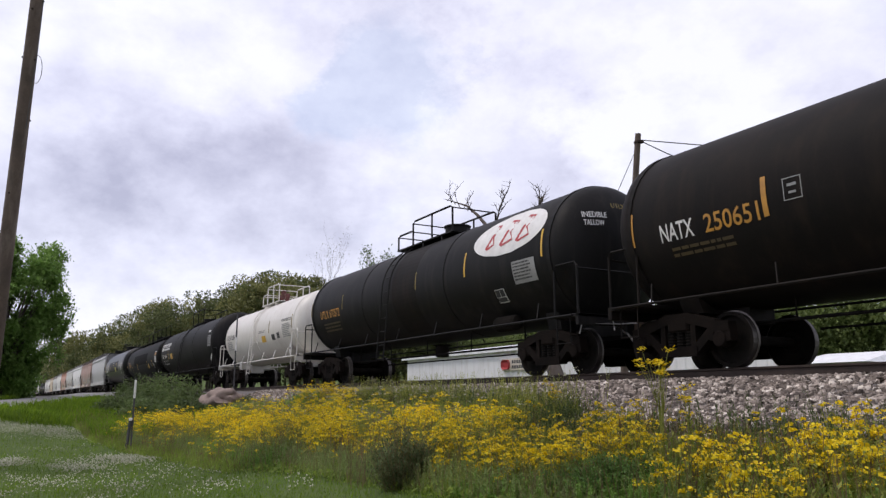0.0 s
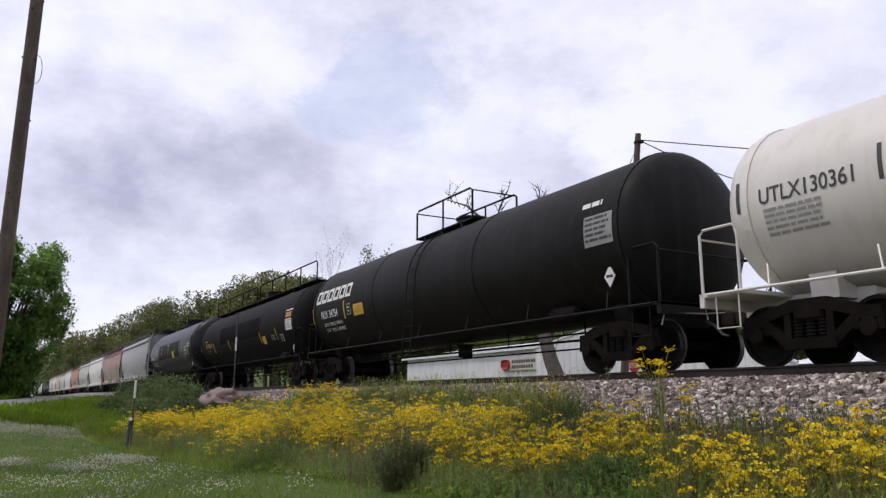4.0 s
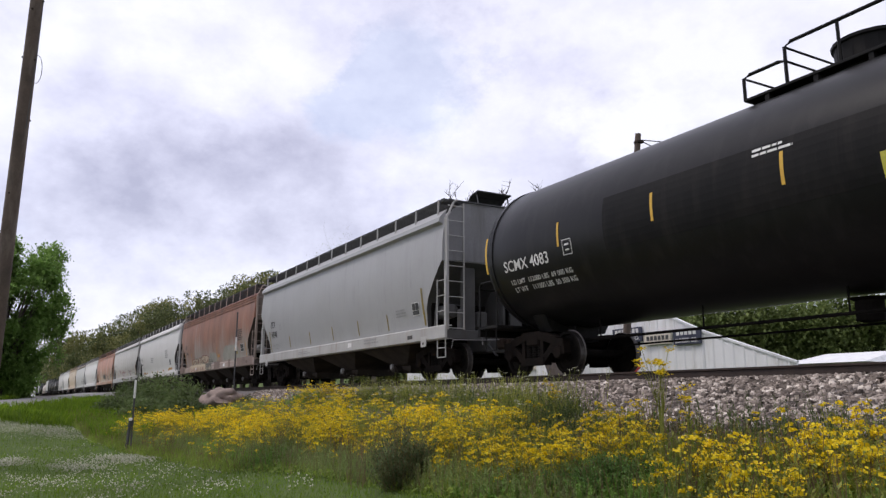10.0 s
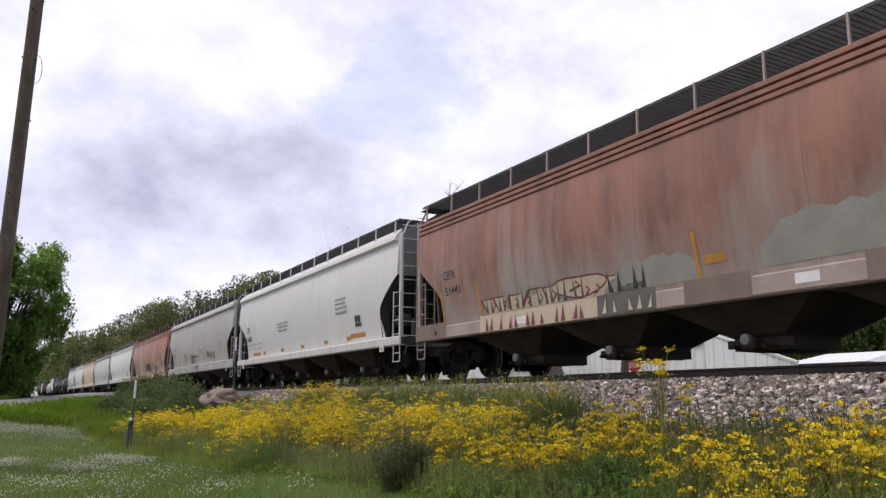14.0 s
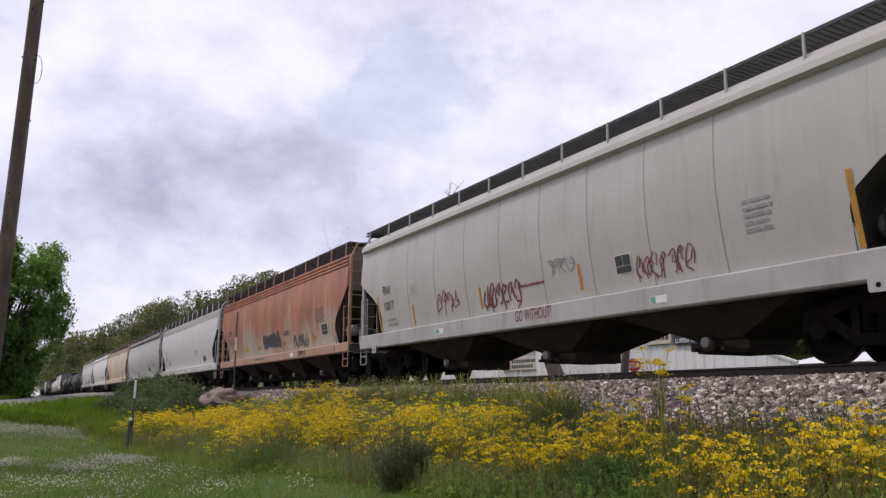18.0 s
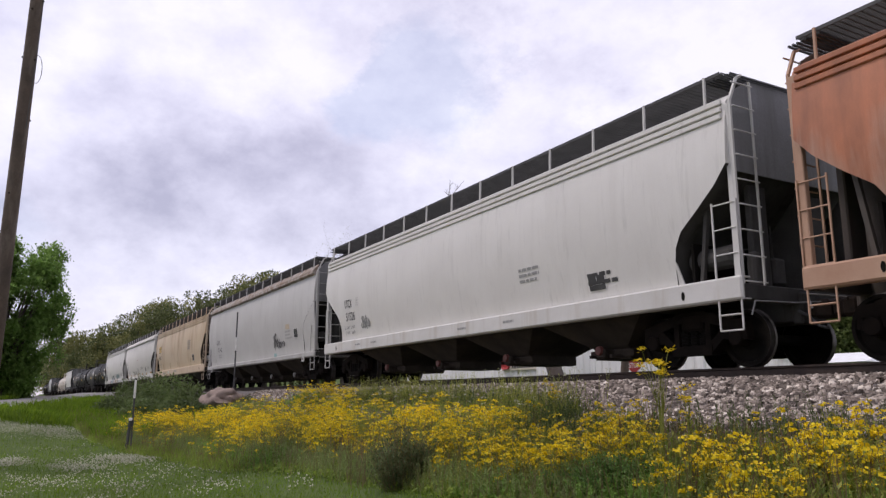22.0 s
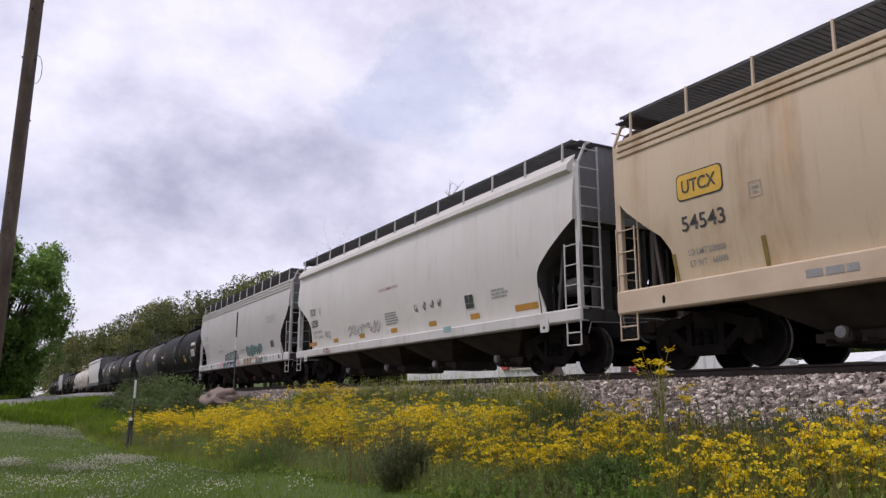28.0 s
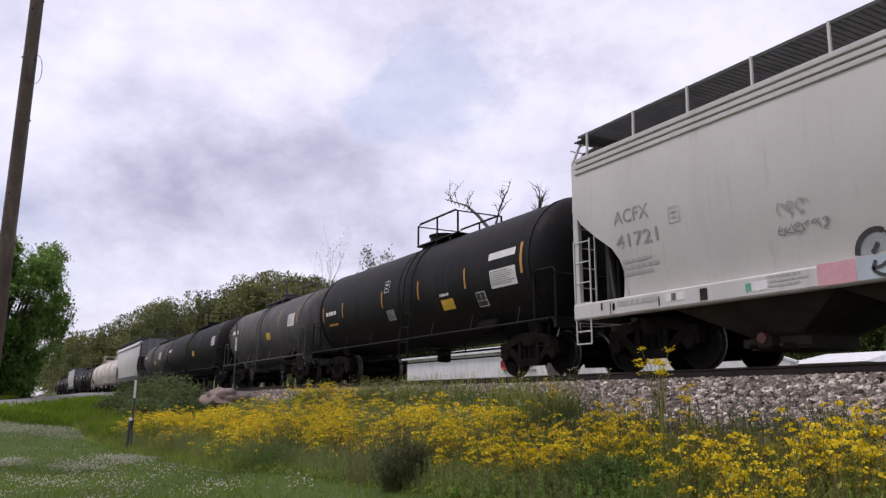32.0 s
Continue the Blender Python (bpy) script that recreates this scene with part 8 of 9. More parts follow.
DRIFTS_NEAR = [(-9.5, -5.5, 1.2, 0.55, 1.0), (-7.95, -5.85, 1.1, 0.75, 1.0), (-7.8, -5.45, 0.75, 0.5, 0.9), (-7.6, -6.35, 0.6, 0.3, 0.7), (-6.85, -5.7, 0.6, 0.5, 0.35), (-6.95, -5.3, 0.5, 0.42, 1.0), (-8.0, -3.8, 0.75, 0.32, 1.0), (-6.7, -4.75, 0.8, 0.55, 1.1), (-5.95, -4.7, 0.7, 0.42, 0.9), (-4.95, -5.4, 0.7, 0.45, 0.28), (-5.1, -4.6, 0.7, 0.5, 0.75), (-4.45, -4.7, 0.55, 0.5, 0.55), (-4.05, -4.5, 0.5, 0.5, 0.45), (-3.6, -5.5, 0.65, 0.5, 0.22), (-4.2, -5.8, 0.6, 0.35, 0.12), (-2.9, -4.9, 0.8, 0.8, 0.45), (-3.5, -5.1, 0.6, 0.5, 0.35), (-1.2, -5.2, 1.2, 0.9, 0.4)]


def herbs(x, y, tall, leaves, leaf, bare=0.1, lean=0.16, shape=None):
    """Upright weeds: each a thin stem with narrow leaves up its length. Returns stems and leaves as arrays."""
    n = len(x)
    a = np.stack([x, y, bank_z(x, y) - 0.02], -1)
    d = RNG.normal(0, lean, (n, 3)) * tall[:, None]
    d[:, 2] = tall
    t = bare + (1 - bare) * RNG.random((n, leaves))
    p = a[:, None] + d[:, None] * t[..., None] + RNG.normal(0, 0.006, (n, leaves, 3))
    p = p.reshape(-1, 3)
    size = leaf * (0.55 + 0.8 * RNG.random(len(p))) * (1.15 - 0.55 * t.ravel())
    lv, lf = shape or (LEAF_V, LEAF_F)
    return stems(a, a + d, 0.0035), scatter(lv, lf, p, RNG.random(len(p)) * 6.28, size, RNG.normal(-0.45, 0.45, len(p)))


def in_drifts(drifts, per):
    """Random places in ragged oval drifts, more of them towards the middle."""
    xs, ys = [], []
    for cx, cy, rx, ry, dense in drifts:
        n = int(per * dense * (rx * ry) ** 0.8)
        a, r = RNG.random(n) * 6.28, RNG.random(n) ** 0.62 * (1 + 0.18 * RNG.normal(size=n))
        xs.append(cx + rx * r * np.cos(a))
        ys.append(cy + ry * r * np.sin(a))
    return np.concatenate(xs), np.concatenate(ys)


def wildflowers():
    fx, fy = in_drifts(DRIFTS_FAR, 125)
    nx, ny = in_drifts(DRIFTS_NEAR, 100)
    bx = -2.0 - 26 * RNG.random(1250) ** 1.15
    by = lawn_edge(bx) + 0.45 + (np.interp(bx, [-26, -14, -9, -6], [-3.5, -3.6, -4.1, -4.35]) - lawn_edge(bx) - 0.45) * RNG.random(1250)
    x, y = np.concatenate([fx, nx, bx]), np.concatenate([fy, ny, by])
    ok = (y > lawn_edge(x) + 0.15) & ((x + 9.35) ** 2 + (y + 6.35) ** 2 > 0.16) & (((x + 6.15) / 0.55) ** 2 + ((y + 5.75) / 0.42) ** 2 > 1.0) & (patchy(x, y, 4.3, 1.0) > 0.30)
    x, y = x[ok], y[ok]
    n = len(x)
    z = bank_z(x, y)
    tall = (0.20 + 0.48 * RNG.random(n) ** 1.2) * np.where(y > -4.4, 0.8, 1.0)
    root = np.stack([x, y, z], -1)
    # several flowering stalks on each plant
    m = 4
    lean = RNG.normal(0, 0.17, (n, m, 3)) * tall[:, None, None]
    lean[..., 2] = tall[:, None] * (0.62 + 0.45 * RNG.random((n, m)))
    tips = (root[:, None] + lean).reshape(-1, 3)
    feet = np.repeat(root, m, 0)
    brown = np.repeat(RNG.random(n) < 0.35, m)
    v, f = stems(feet[brown], tips[brown], 0.0045)
    big_mesh("withered_stalks", v, f, STEM_DRY, "brown stalks of the wildflower patch", "wildflowers")
    stem = [stems(feet[~brown], tips[~brown], 0.0045)]
    # leaves up the stalks
    q = 15
    t = RNG.random((n, q)) * 0.85
    pos = root[:, None] + RNG.normal(0, 0.075, (n, q, 3))
    pos[..., 2] = z[:, None] + t * tall[:, None] + 0.02
    pos = pos.reshape(-1, 3)
    stem.append(scatter(LEAF_V, LEAF_F, pos, RNG.random(len(pos)) * 6.28, 0.035 + 0.05 * RNG.random(len(pos)), RNG.normal(-0.2, 0.7, len(pos))))
    v, f = joined(stem)
    big_mesh("wildflower_leaves", v, f, STEM, "green stalks and leaves of the wildflower patch", "wildflowers")
    # flat-topped heads of many small yellow flowers
    heads = tips[RNG.random(len(tips)) < np.repeat(np.clip((patchy(x, y, 2.3, 0.3) * 1.5 - 0.15) * (0.45 + 1.1 * patchy(x, y, 7.1, 2.0)), 0.05, 0.92), m)]
    k = 15
    wide = 0.022 + 0.030 * RNG.random((len(heads), 1, 1)) ** 1.5
    off = RNG.normal(0, 1, (len(heads), k, 3)) * wide
    off[..., 2] = 0.012 - 4.0 * (off[..., 0] ** 2 + off[..., 1] ** 2) + 0.030 * RNG.random((len(heads), k))
    c = (heads[:, None] + off).reshape(-1, 3)
    v, f = scatter(DISC_V, DISC_F, c, RNG.random(len(c)) * 6.28, 0.008 + 0.009 * RNG.random(len(c)), RNG.normal(0, 0.95, len(c)))
    big_mesh("wildflower_blooms", v, f, BLOOM, "flat clusters of small golden yellow wildflowers", "wildflowers")

    # a few white umbels on thin stalks above the weeds
    n = 260
    x = -9 - 12 * RNG.random(n)
    y = -3.9 + 1.4 * RNG.random(n)
    a = np.stack([x, y, bank_z(x, y)], -1)
    b = a + RNG.normal(0, 0.08, a.shape)
    b[:, 2] = a[:, 2] + 0.28 + 0.34 * RNG.random(n)
    v, f = stems(a, b, 0.004)
    big_mesh("umbel_stalks", v, f, STEM, "thin green stalks above the weeds", "wildflowers")
    c = (b[:, None] + RNG.normal(0, 0.03, (n, 7, 3)) * [1, 1, 0.2]).reshape(-1, 3)
    v, f = scatter(DISC_V, DISC_F, c, RNG.random(len(c)) * 6.28, 0.009 + 0.005 * RNG.random(len(c)), RNG.normal(0, 0.4, len(c)))
    big_mesh("white_umbels", v, f, CLOVER, "small white flower heads above the weeds", "wildflowers")


wildflowers()


def tall_flower(x, y, tops_z, spread, heads, seed, label):
    """A tall branching wildflower: thin stalks, narrow leaves and a flat cluster of blossoms on each tip."""
    root = tagged(new("wildflower"), label, "wildflower")
    base = Vector((x, y, float(bank_z(x, y))))
    bm, tops = bmesh.new(), []
    rng = random.Random(seed)
    for k in range(heads):
        tip = Vector((x + rng.uniform(-spread, spread), y + rng.uniform(-spread, spread), tops_z + rng.uniform(-0.12, 0.14)))
        knee = base.lerp(Vector((x, y, tops_z)), 0.62) + Vector((rng.uniform(-0.04, 0.04), 0, rng.uniform(-0.1, 0.1)))
        mid = knee.lerp(tip, 0.55) + Vector((rng.uniform(-0.03, 0.03), 0, 0.04))
        tube(bm, [base + Vector((rng.uniform(-0.015, 0.015), 0, 0)), knee, mid, tip], [0.004, 0.0035, 0.003, 0.0025], 4)
        tops.append(tip)
    for k in range(60):
        p = base.lerp(Vector((x, y, tops_z)), rng.uniform(0.05, 0.8)) + Vector((rng.gauss(0, 0.03), rng.gauss(0, 0.03), 0))
        a, l = rng.uniform(0, 6.28), rng.uniform(0.03, 0.09)
        d = Vector((math.cos(a), math.sin(a), rng.uniform(-0.2, 0.6))) * l
        n = Vector((-d.y, d.x, 0)) * 0.16
        bm.faces.new([bm.verts.new(q) for q in (p, p + d * 0.5 + n, p + d, p + d * 0.5 - n)])
    part("stalk", bm, STEM, root)
    for tip in tops:
        bm = bmesh.new()
        for j in range(20):
            p = tip + Vector((rng.gauss(0, 0.030), rng.gauss(0, 0.030), rng.gauss(0, 0.016)))
            r, a, tilt = rng.uniform(0.010, 0.018), rng.uniform(0, 6), rng.uniform(-0.9, 0.9)
            vs = [bm.verts.new(p + Vector((r * math.cos(a + i * math.tau / 6), r * math.sin(a + i * math.tau / 6), tilt * r * math.sin(i * math.tau / 6)))) for i in range(6)]
            bm.faces.new(vs)
        part("blossom_head", bm, BLOOM, root, "bright yellow blossoms")


tall_flower(-5.95, -5.0, 1.82, 0.19, 16, 8, "tall yellow wildflower rising above the patch")
tall_flower(-5.70, -4.85, 1.50, 0.10, 5, 9, "yellow wildflower with thin stalks below a taller one")
tall_flower(-9.2, -3.9, 1.55, 0.10, 6, 10, "yellow wildflower at the edge of the ballast")


def undergrowth():
    """Low leaves and grass between the flowers, and the fringe along the lawn and the ballast."""
    n = 42000
    x = 5.0 - 45.0 * RNG.random(n) ** 0.9
    e = lawn_edge(x)
    y = e - 0.15 + (np.where(x < -9.5, -2.9, -3.55) - e) * RNG.random(n) ** 1.1
    ok = ~((y > -4.0) & (x > -9.5) & (RNG.random(n) < 0.6))
    x, y = x[ok], y[ok]
    z = bank_z(x, y) + 0.14 * RNG.random(len(x)) ** 2
    p = np.stack([x, y, z], -1)
    chunks = [scatter(WIDE_V, WIDE_F, p, RNG.random(len(p)) * 6.28, 0.03 + 0.055 * RNG.random(len(p)), RNG.normal(-0.5, 0.5, len(p)))]
    s = (0.08 + 0.15 * RNG.random(len(p))) * np.where((x > -14) & (y < -5.6), 0.55, 1.0)
    chunks.append(scatter(BLADE_V, BLADE_F, p - [0, 0, 0.03], RNG.random(len(p)) * 6.28, np.stack([s * 0.42, s, s], -1)))
    v, f = joined(chunks)
    big_mesh("undergrowth", v, f, GRASS, "rank green weeds and grass on the bank", "weeds")
    k = RNG.random(len(p)) < 0.20
    a = p[k]
    b = a + RNG.normal(0, 0.08, a.shape) + [0, 0, 0.30]
    v, f = stems(a, b, 0.0035)
    big_mesh("dry_stalks", v, f, STEM_DRY, "dry brown stalks among the weeds", "weeds")


undergrowth()


def weed_stands():
    """Stands of upright weeds: grey-green ones along the lawn, darker ones by the ballast, and fresh leafy clumps."""
    def stand(name, label, mat, drifts, per, low, high, leaves, leaf, shape=None):
        x, y = in_drifts(drifts, per)
        ok = (y > lawn_edge(x) - 0.05) & (y < -2.45)
        x, y = x[ok], y[ok]
        tall = low + (high - low) * RNG.random(len(x)) ** 1.3
        v, f = joined(herbs(x, y, tall, leaves, leaf, shape=shape))
        big_mesh(name, v, f, mat, label, "weeds")
    stand("sage_weeds", "grey-green upright weeds along the edge of the lawn", SAGE, [(-15.5, -6.7, 2.6, 0.4, 0.9), (-12.6, -6.3, 2.2, 0.5, 1.0), (-11.0, -6.1, 1.6, 0.5, 1.0), (-8.3, -6.35, 1.4, 0.4, 0.9), (-7.0, -6.2, 1.2, 0.4, 0.8), (-20.0, -7.2, 3.0, 0.4, 0.8), (-25.0, -7.7, 4.0, 0.3, 0.7), (-4.6, -5.6, 1.4, 0.6, 0.5)], 640, 0.14, 0.44, 22, 0.040)
    stand("mixed_weeds", "green leafy weeds growing among the flowers", STEM, DRIFTS_FAR[:6] + DRIFTS_NEAR, 300, 0.16, 0.50, 20, 0.042)
    stand("fresh_weeds", "fresh green weeds among the wildflowers", LEAFY, DRIFTS_NEAR, 170, 0.14, 0.44, 22, 0.042)
    stand("dark_weeds", "dark green weeds along the foot of the ballast", SHRUB, [(-12.6, -2.95, 1.7, 0.35, 1.0), (-15.2, -2.9, 1.9, 0.35, 0.9), (-9.9, -3.5, 1.0, 0.5, 1.0), (-9.3, -4.0, 0.9, 0.6, 1.0), (-10.8, -4.9, 0.8, 0.35, 0.7), (-18.2, -2.95, 1.8, 0.3, 0.6), (-7.0, -3.75, 0.7, 0.35, 0.5), (-5.6, -3.6, 0.9, 0.3, 0.9), (-4.5, -3.7, 0.7, 0.3, 0.7), (-7.9, -4.6, 0.6, 0.4, 0.6)], 430, 0.14, 0.50, 20, 0.05)
    stand("shoulder_weeds", "tall green weeds on the shoulder of the ballast", STEM, [(-18.6, -2.75, 1.6, 0.28, 1.0), (-16.4, -2.75, 1.5, 0.3, 1.0), (-14.2, -2.85, 1.2, 0.3, 0.8), (-11.7, -3.0, 1.0, 0.35, 0.9), (-10.2, -3.3, 0.8, 0.4, 0.9)], 420, 0.26, 0.66, 20, 0.05)
    stand("leafy_weeds", "fresh green leafy clumps low on the bank", LEAFY, [(-5.95, -5.35, 0.62, 0.42, 1.5), (-5.6, -5.9, 0.7, 0.35, 1.2), (-7.0, -6.4, 0.9, 0.3, 0.9), (-2.6, -5.7, 0.9, 0.5, 0.8), (-17.5, -6.9, 1.8, 0.3, 0.8), (-14.0, -6.9, 1.6, 0.3, 0.8), (-22.6, -3.0, 1.5, 0.25, 1.6)], 560, 0.12, 0.38, 26, 0.045, (WIDE_V, WIDE_F))
    x, y = in_drifts([(-10.2, -6.3, 0.8, 0.4, 1.0), (-11.6, -6.0, 1.4, 0.4, 1.0), (-8.6, -5.9, 0.8, 0.4, 0.8), (-6.8, -4.4, 0.8, 0.4, 0.9), (-7.2, -3.9, 0.35, 0.25, 1.6), (-4.8, -5.0, 1.2, 0.6, 0.9)], 170)
    a = np.stack([x, y, bank_z(x, y)], -1)
    b = a + RNG.normal(0, 0.07, a.shape) + np.stack([0 * x, 0 * x, 0.25 + 0.32 * RNG.random(len(x))], -1)
    v, f = stems(a, b, 0.005)
    big_mesh("dead_stems", v, f, STEM_DRY, "stiff dead brown stems from last year", "weeds")


weed_stands()


def leafy_bush(label, cx, cy, reach, high, n, leaf, mat):
    """A bushy weed: many leafy shoots from one base."""
    root = tagged(new("shrub"), label, "shrub")
    a, r = RNG.random(n) * 6.28, np.sqrt(RNG.random(n))
    x, y = cx + reach * 0.4 * r * np.cos(a), cy + reach * 0.4 * r * np.sin(a)
    foot = np.stack([x, y, bank_z(x, y) - 0.03], -1)
    tall = high * (1.0 - 0.4 * r) * (0.75 + 0.35 * RNG.random(n))
    d = np.stack([reach * 0.6 * r * np.cos(a), reach * 0.6 * r * np.sin(a), tall], -1) + RNG.normal(0, 0.05, (n, 3))
    k = 34
    t = 0.12 + 0.88 * RNG.random((n, k))
    p = (foot[:, None] + d[:, None] * t[..., None] + RNG.normal(0, 0.02, (n, k, 3))).reshape(-1, 3)
    for name, (v, f), m in (("branchwork", stems(foot, foot + d, 0.004), STEM_DRY), ("foliage", scatter(LEAF_V, LEAF_F, p, RNG.random(len(p)) * 6.28, leaf * (0.75 + 0.85 * RNG.random(len(p))), RNG.normal(-0.4, 0.5, len(p))), mat)):
        ob = big_mesh(name, v, f, m, "", "")
        del ob["kind"]
        ob.parent = root


leafy_bush("dark grey-green bushy weed at the edge of the lawn", -9.35, -6.35, 0.50, 0.86, 210, 0.040, BUSH)
leafy_bush("fresh green leafy weed at the foot of the flowers", -6.15, -5.5, 0.52, 0.50, 190, 0.042, CLUMP)
leafy_bush("low fresh green weed spreading beside a larger one", -6.6, -5.65, 0.40, 0.30, 110, 0.040, CLUMP)


def lawn():
    n = 95000
    d = 6.5 + 42 * RNG.random(n) ** 1.7
    a = np.radians(RNG.uniform(-3.0, 34.0, n))
    x, y = -d * np.cos(a), -11.0 + d * np.sin(a)
    ok = (y < lawn_edge(x) + 0.3) & (road_gap(x, y) > 2.6)
    x, y, d = x[ok], y[ok], d[ok]
    p = np.stack([x, y, ground_z(x, y) - 0.004], -1)
    s = (0.035 + 0.035 * RNG.random(len(p))) * (1 + d / 60)
    v, f = scatter(BLADE_V * [2.2, 1, 1], BLADE_F, p, RNG.random(len(p)) * 6.28, s)
    n = 26000
    d, a = 7.5 * np.sqrt(RNG.random(n)), RNG.random(n) * 6.28
    x, y = d * np.cos(a), -11.0 + d * np.sin(a)
    ok = y < lawn_edge(x) + 0.2
    p = np.stack([x, y, ground_z(x, y) - 0.004], -1)[ok]
    v, f = joined([(v, f), scatter(BLADE_V * [2.2, 1, 1], BLADE_F, p, RNG.random(len(p)) * 6.28, 0.035 + 0.035 * RNG.random(len(p)))])
    big_mesh("lawn_grass", v, f, LUSH, "mown green lawn grass", "grass")
    n = 10000
    d = 8.0 + 24 * RNG.random(n) ** 1.2
    a = np.radians(RNG.uniform(-3.0, 20.0, n))
    x, y = -d * np.cos(a), -11.0 + d * np.sin(a)
    ok = patchy(x * 0.8, y * 1.6, 1.9, 0.9) + RNG.normal(0, 0.16, n) > 0.68
    px, py = in_drifts([(-31.0, -9.6, 2.6, 1.5, 1.0), (-31.5, -11.4, 2.6, 1.0, 1.0), (-28.8, -8.3, 1.5, 0.5, 0.8), (-19.0, -8.6, 1.5, 0.75, 1.3), (-17.6, -9.6, 1.2, 0.6, 1.0), (-19.6, -10.9, 1.4, 0.5, 1.1), (-14.6, -10.3, 1.4, 0.6, 0.35), (-15.0, -8.4, 1.2, 0.5, 0.2), (-13.6, -9.3, 0.9, 0.5, 0.25)], 600)
    x, y = np.concatenate([x[ok], px]), np.concatenate([y[ok], py])
    ok = (y < lawn_edge(x) - 0.1) & (road_gap(x, y) > 2.7)
    x, y = x[ok], y[ok]
    p = np.stack([x, y, ground_z(x, y) + 0.055 + 0.02 * RNG.random(len(x))], -1)
    v, f = scatter(OCTA_V, OCTA_F, p, RNG.random(len(p)) * 6.28, 0.010 + 0.007 * RNG.random(len(p)))
    big_mesh("clover_flowers", v, f, CLOVER, "drifts of small white clover flowers in the lawn", "clover")
    # long grass below the lane
    n = 26000
    x = -26 - 36 * RNG.random(n)
    y = -13.5 + 9.5 * RNG.random(n)
    g = road_gap(x, y)
    ok = ((g > 2.5) & (g < 7.6) & (x < -33.5 - 0.5 * np.sin(y * 2.0))) | ((y > lawn_edge(x) + 0.1) & (x > -46) & (g > 2.5))
    x, y = x[ok], y[ok]
    p = np.stack([x, y, ground_z(x, y) - 0.01], -1)
    s = 0.22 + 0.26 * RNG.random(len(p))
    v, f = scatter(BLADE_V * [2.4, 1, 1], BLADE_F, p, RNG.random(len(p)) * 6.28, s)
    big_mesh("verge_grass", v, f, LUSH, "long bright green grass on the verge of the lane", "grass")


lawn()


def shrub(name, label, x, y, w, hh, mat, n, leaf=0.09, seed=1):
    """A shrub: short stems and a ragged mass of leaves."""
    rng = np.random.default_rng(seed)
    z0 = float(ground_z(x, y))
    root = tagged(new(name), label, "shrub")
    bm = bmesh.new()
    for k in range(7):
        a, r = k * 0.9, w * 0.5 * rng.random()
        tube(bm, [(x, y, z0 - 0.05), (x + r * 0.5 * math.cos(a), y + r * 0.5 * math.sin(a), z0 + hh * 0.4), (x + r * math.cos(a), y + r * math.sin(a), z0 + hh * 0.85)], [0.02, 0.014, 0.006], 5)
    part("branchwork", bm, BARK, root)
    count = 26
    pts = []
    for k in range(count):
        a, r = rng.random() * 6.28, math.sqrt(rng.random())
        cx, cy = x + w * 1.15 * r * math.cos(a), y + w * 0.6 * r * math.sin(a)
        top = hh * (1.0 - 0.55 * r * r) * (0.55 + 0.5 * rng.random())
        m = n // count
        up = rng.random(m) ** 0.8
        wide = w * 0.20 * (1.15 - 0.75 * up)
        pts.append(np.stack([cx + rng.normal(0, 1, m) * wide, cy + rng.normal(0, 1, m) * wide, z0 + 0.02 + top * up], -1))
    p = np.concatenate(pts)
    v, f = scatter(WIDE_V, WIDE_F, p, rng.random(len(p)) * 6.28, leaf * (0.6 + 0.8 * rng.random(len(p))), rng.normal(0, 0.7, len(p)))
    ob = big_mesh("foliage", v, f, mat, "", "")
    del ob["kind"]
    ob.parent = root
    return root


for _k, (_x, _y, _w, _h) in enumerate(((-52.0, -4.6, 1.7, 1.7), (-48.0, -4.3, 1.8, 2.1), (-44.0, -4.3, 1.9, 2.2), (-40.5, -4.3, 1.8, 2.1), (-37.0, -4.2, 1.7, 1.9), (-33.8, -4.5, 1.4, 1.3), (-31.0, -5.0, 1.2, 0.8), (-38.0, -5.8, 1.5, 1.0), (-43.0, -5.9, 1.7, 1.2))):
    shrub("shrub", "dense dark green bush on the railway bank", _x, _y, _w, _h, SHRUB, 3600, 0.13, 10 + _k)
shrub("shrub", "small green weed bush by the spoil heap", -29.3, -3.1, 0.35, 0.6, SHRUB, 500, 0.08, 21)


def spoil_heap():
    bm = bmesh.new()
    bmesh.ops.create_icosphere(bm, subdivisions=4, radius=1.0)
    for v in bm.verts:
        n = noise.noise(v.co * 1.7) * 0.25 + noise.noise(v.co * 6) * 0.07
        v.co = Vector((v.co.x * 1.5, v.co.y * 0.8, v.co.z * 0.5)) * (1 + n * 1.5)
        v.co += Vector((-31.9, -3.35, 1.28))
    ob = part("soil_mound", bm, SOIL, None)
    smooth(ob, 60)
    tagged(ob, "mound of bare pinkish-brown soil beside the track", "soil mound")


spoil_heap()


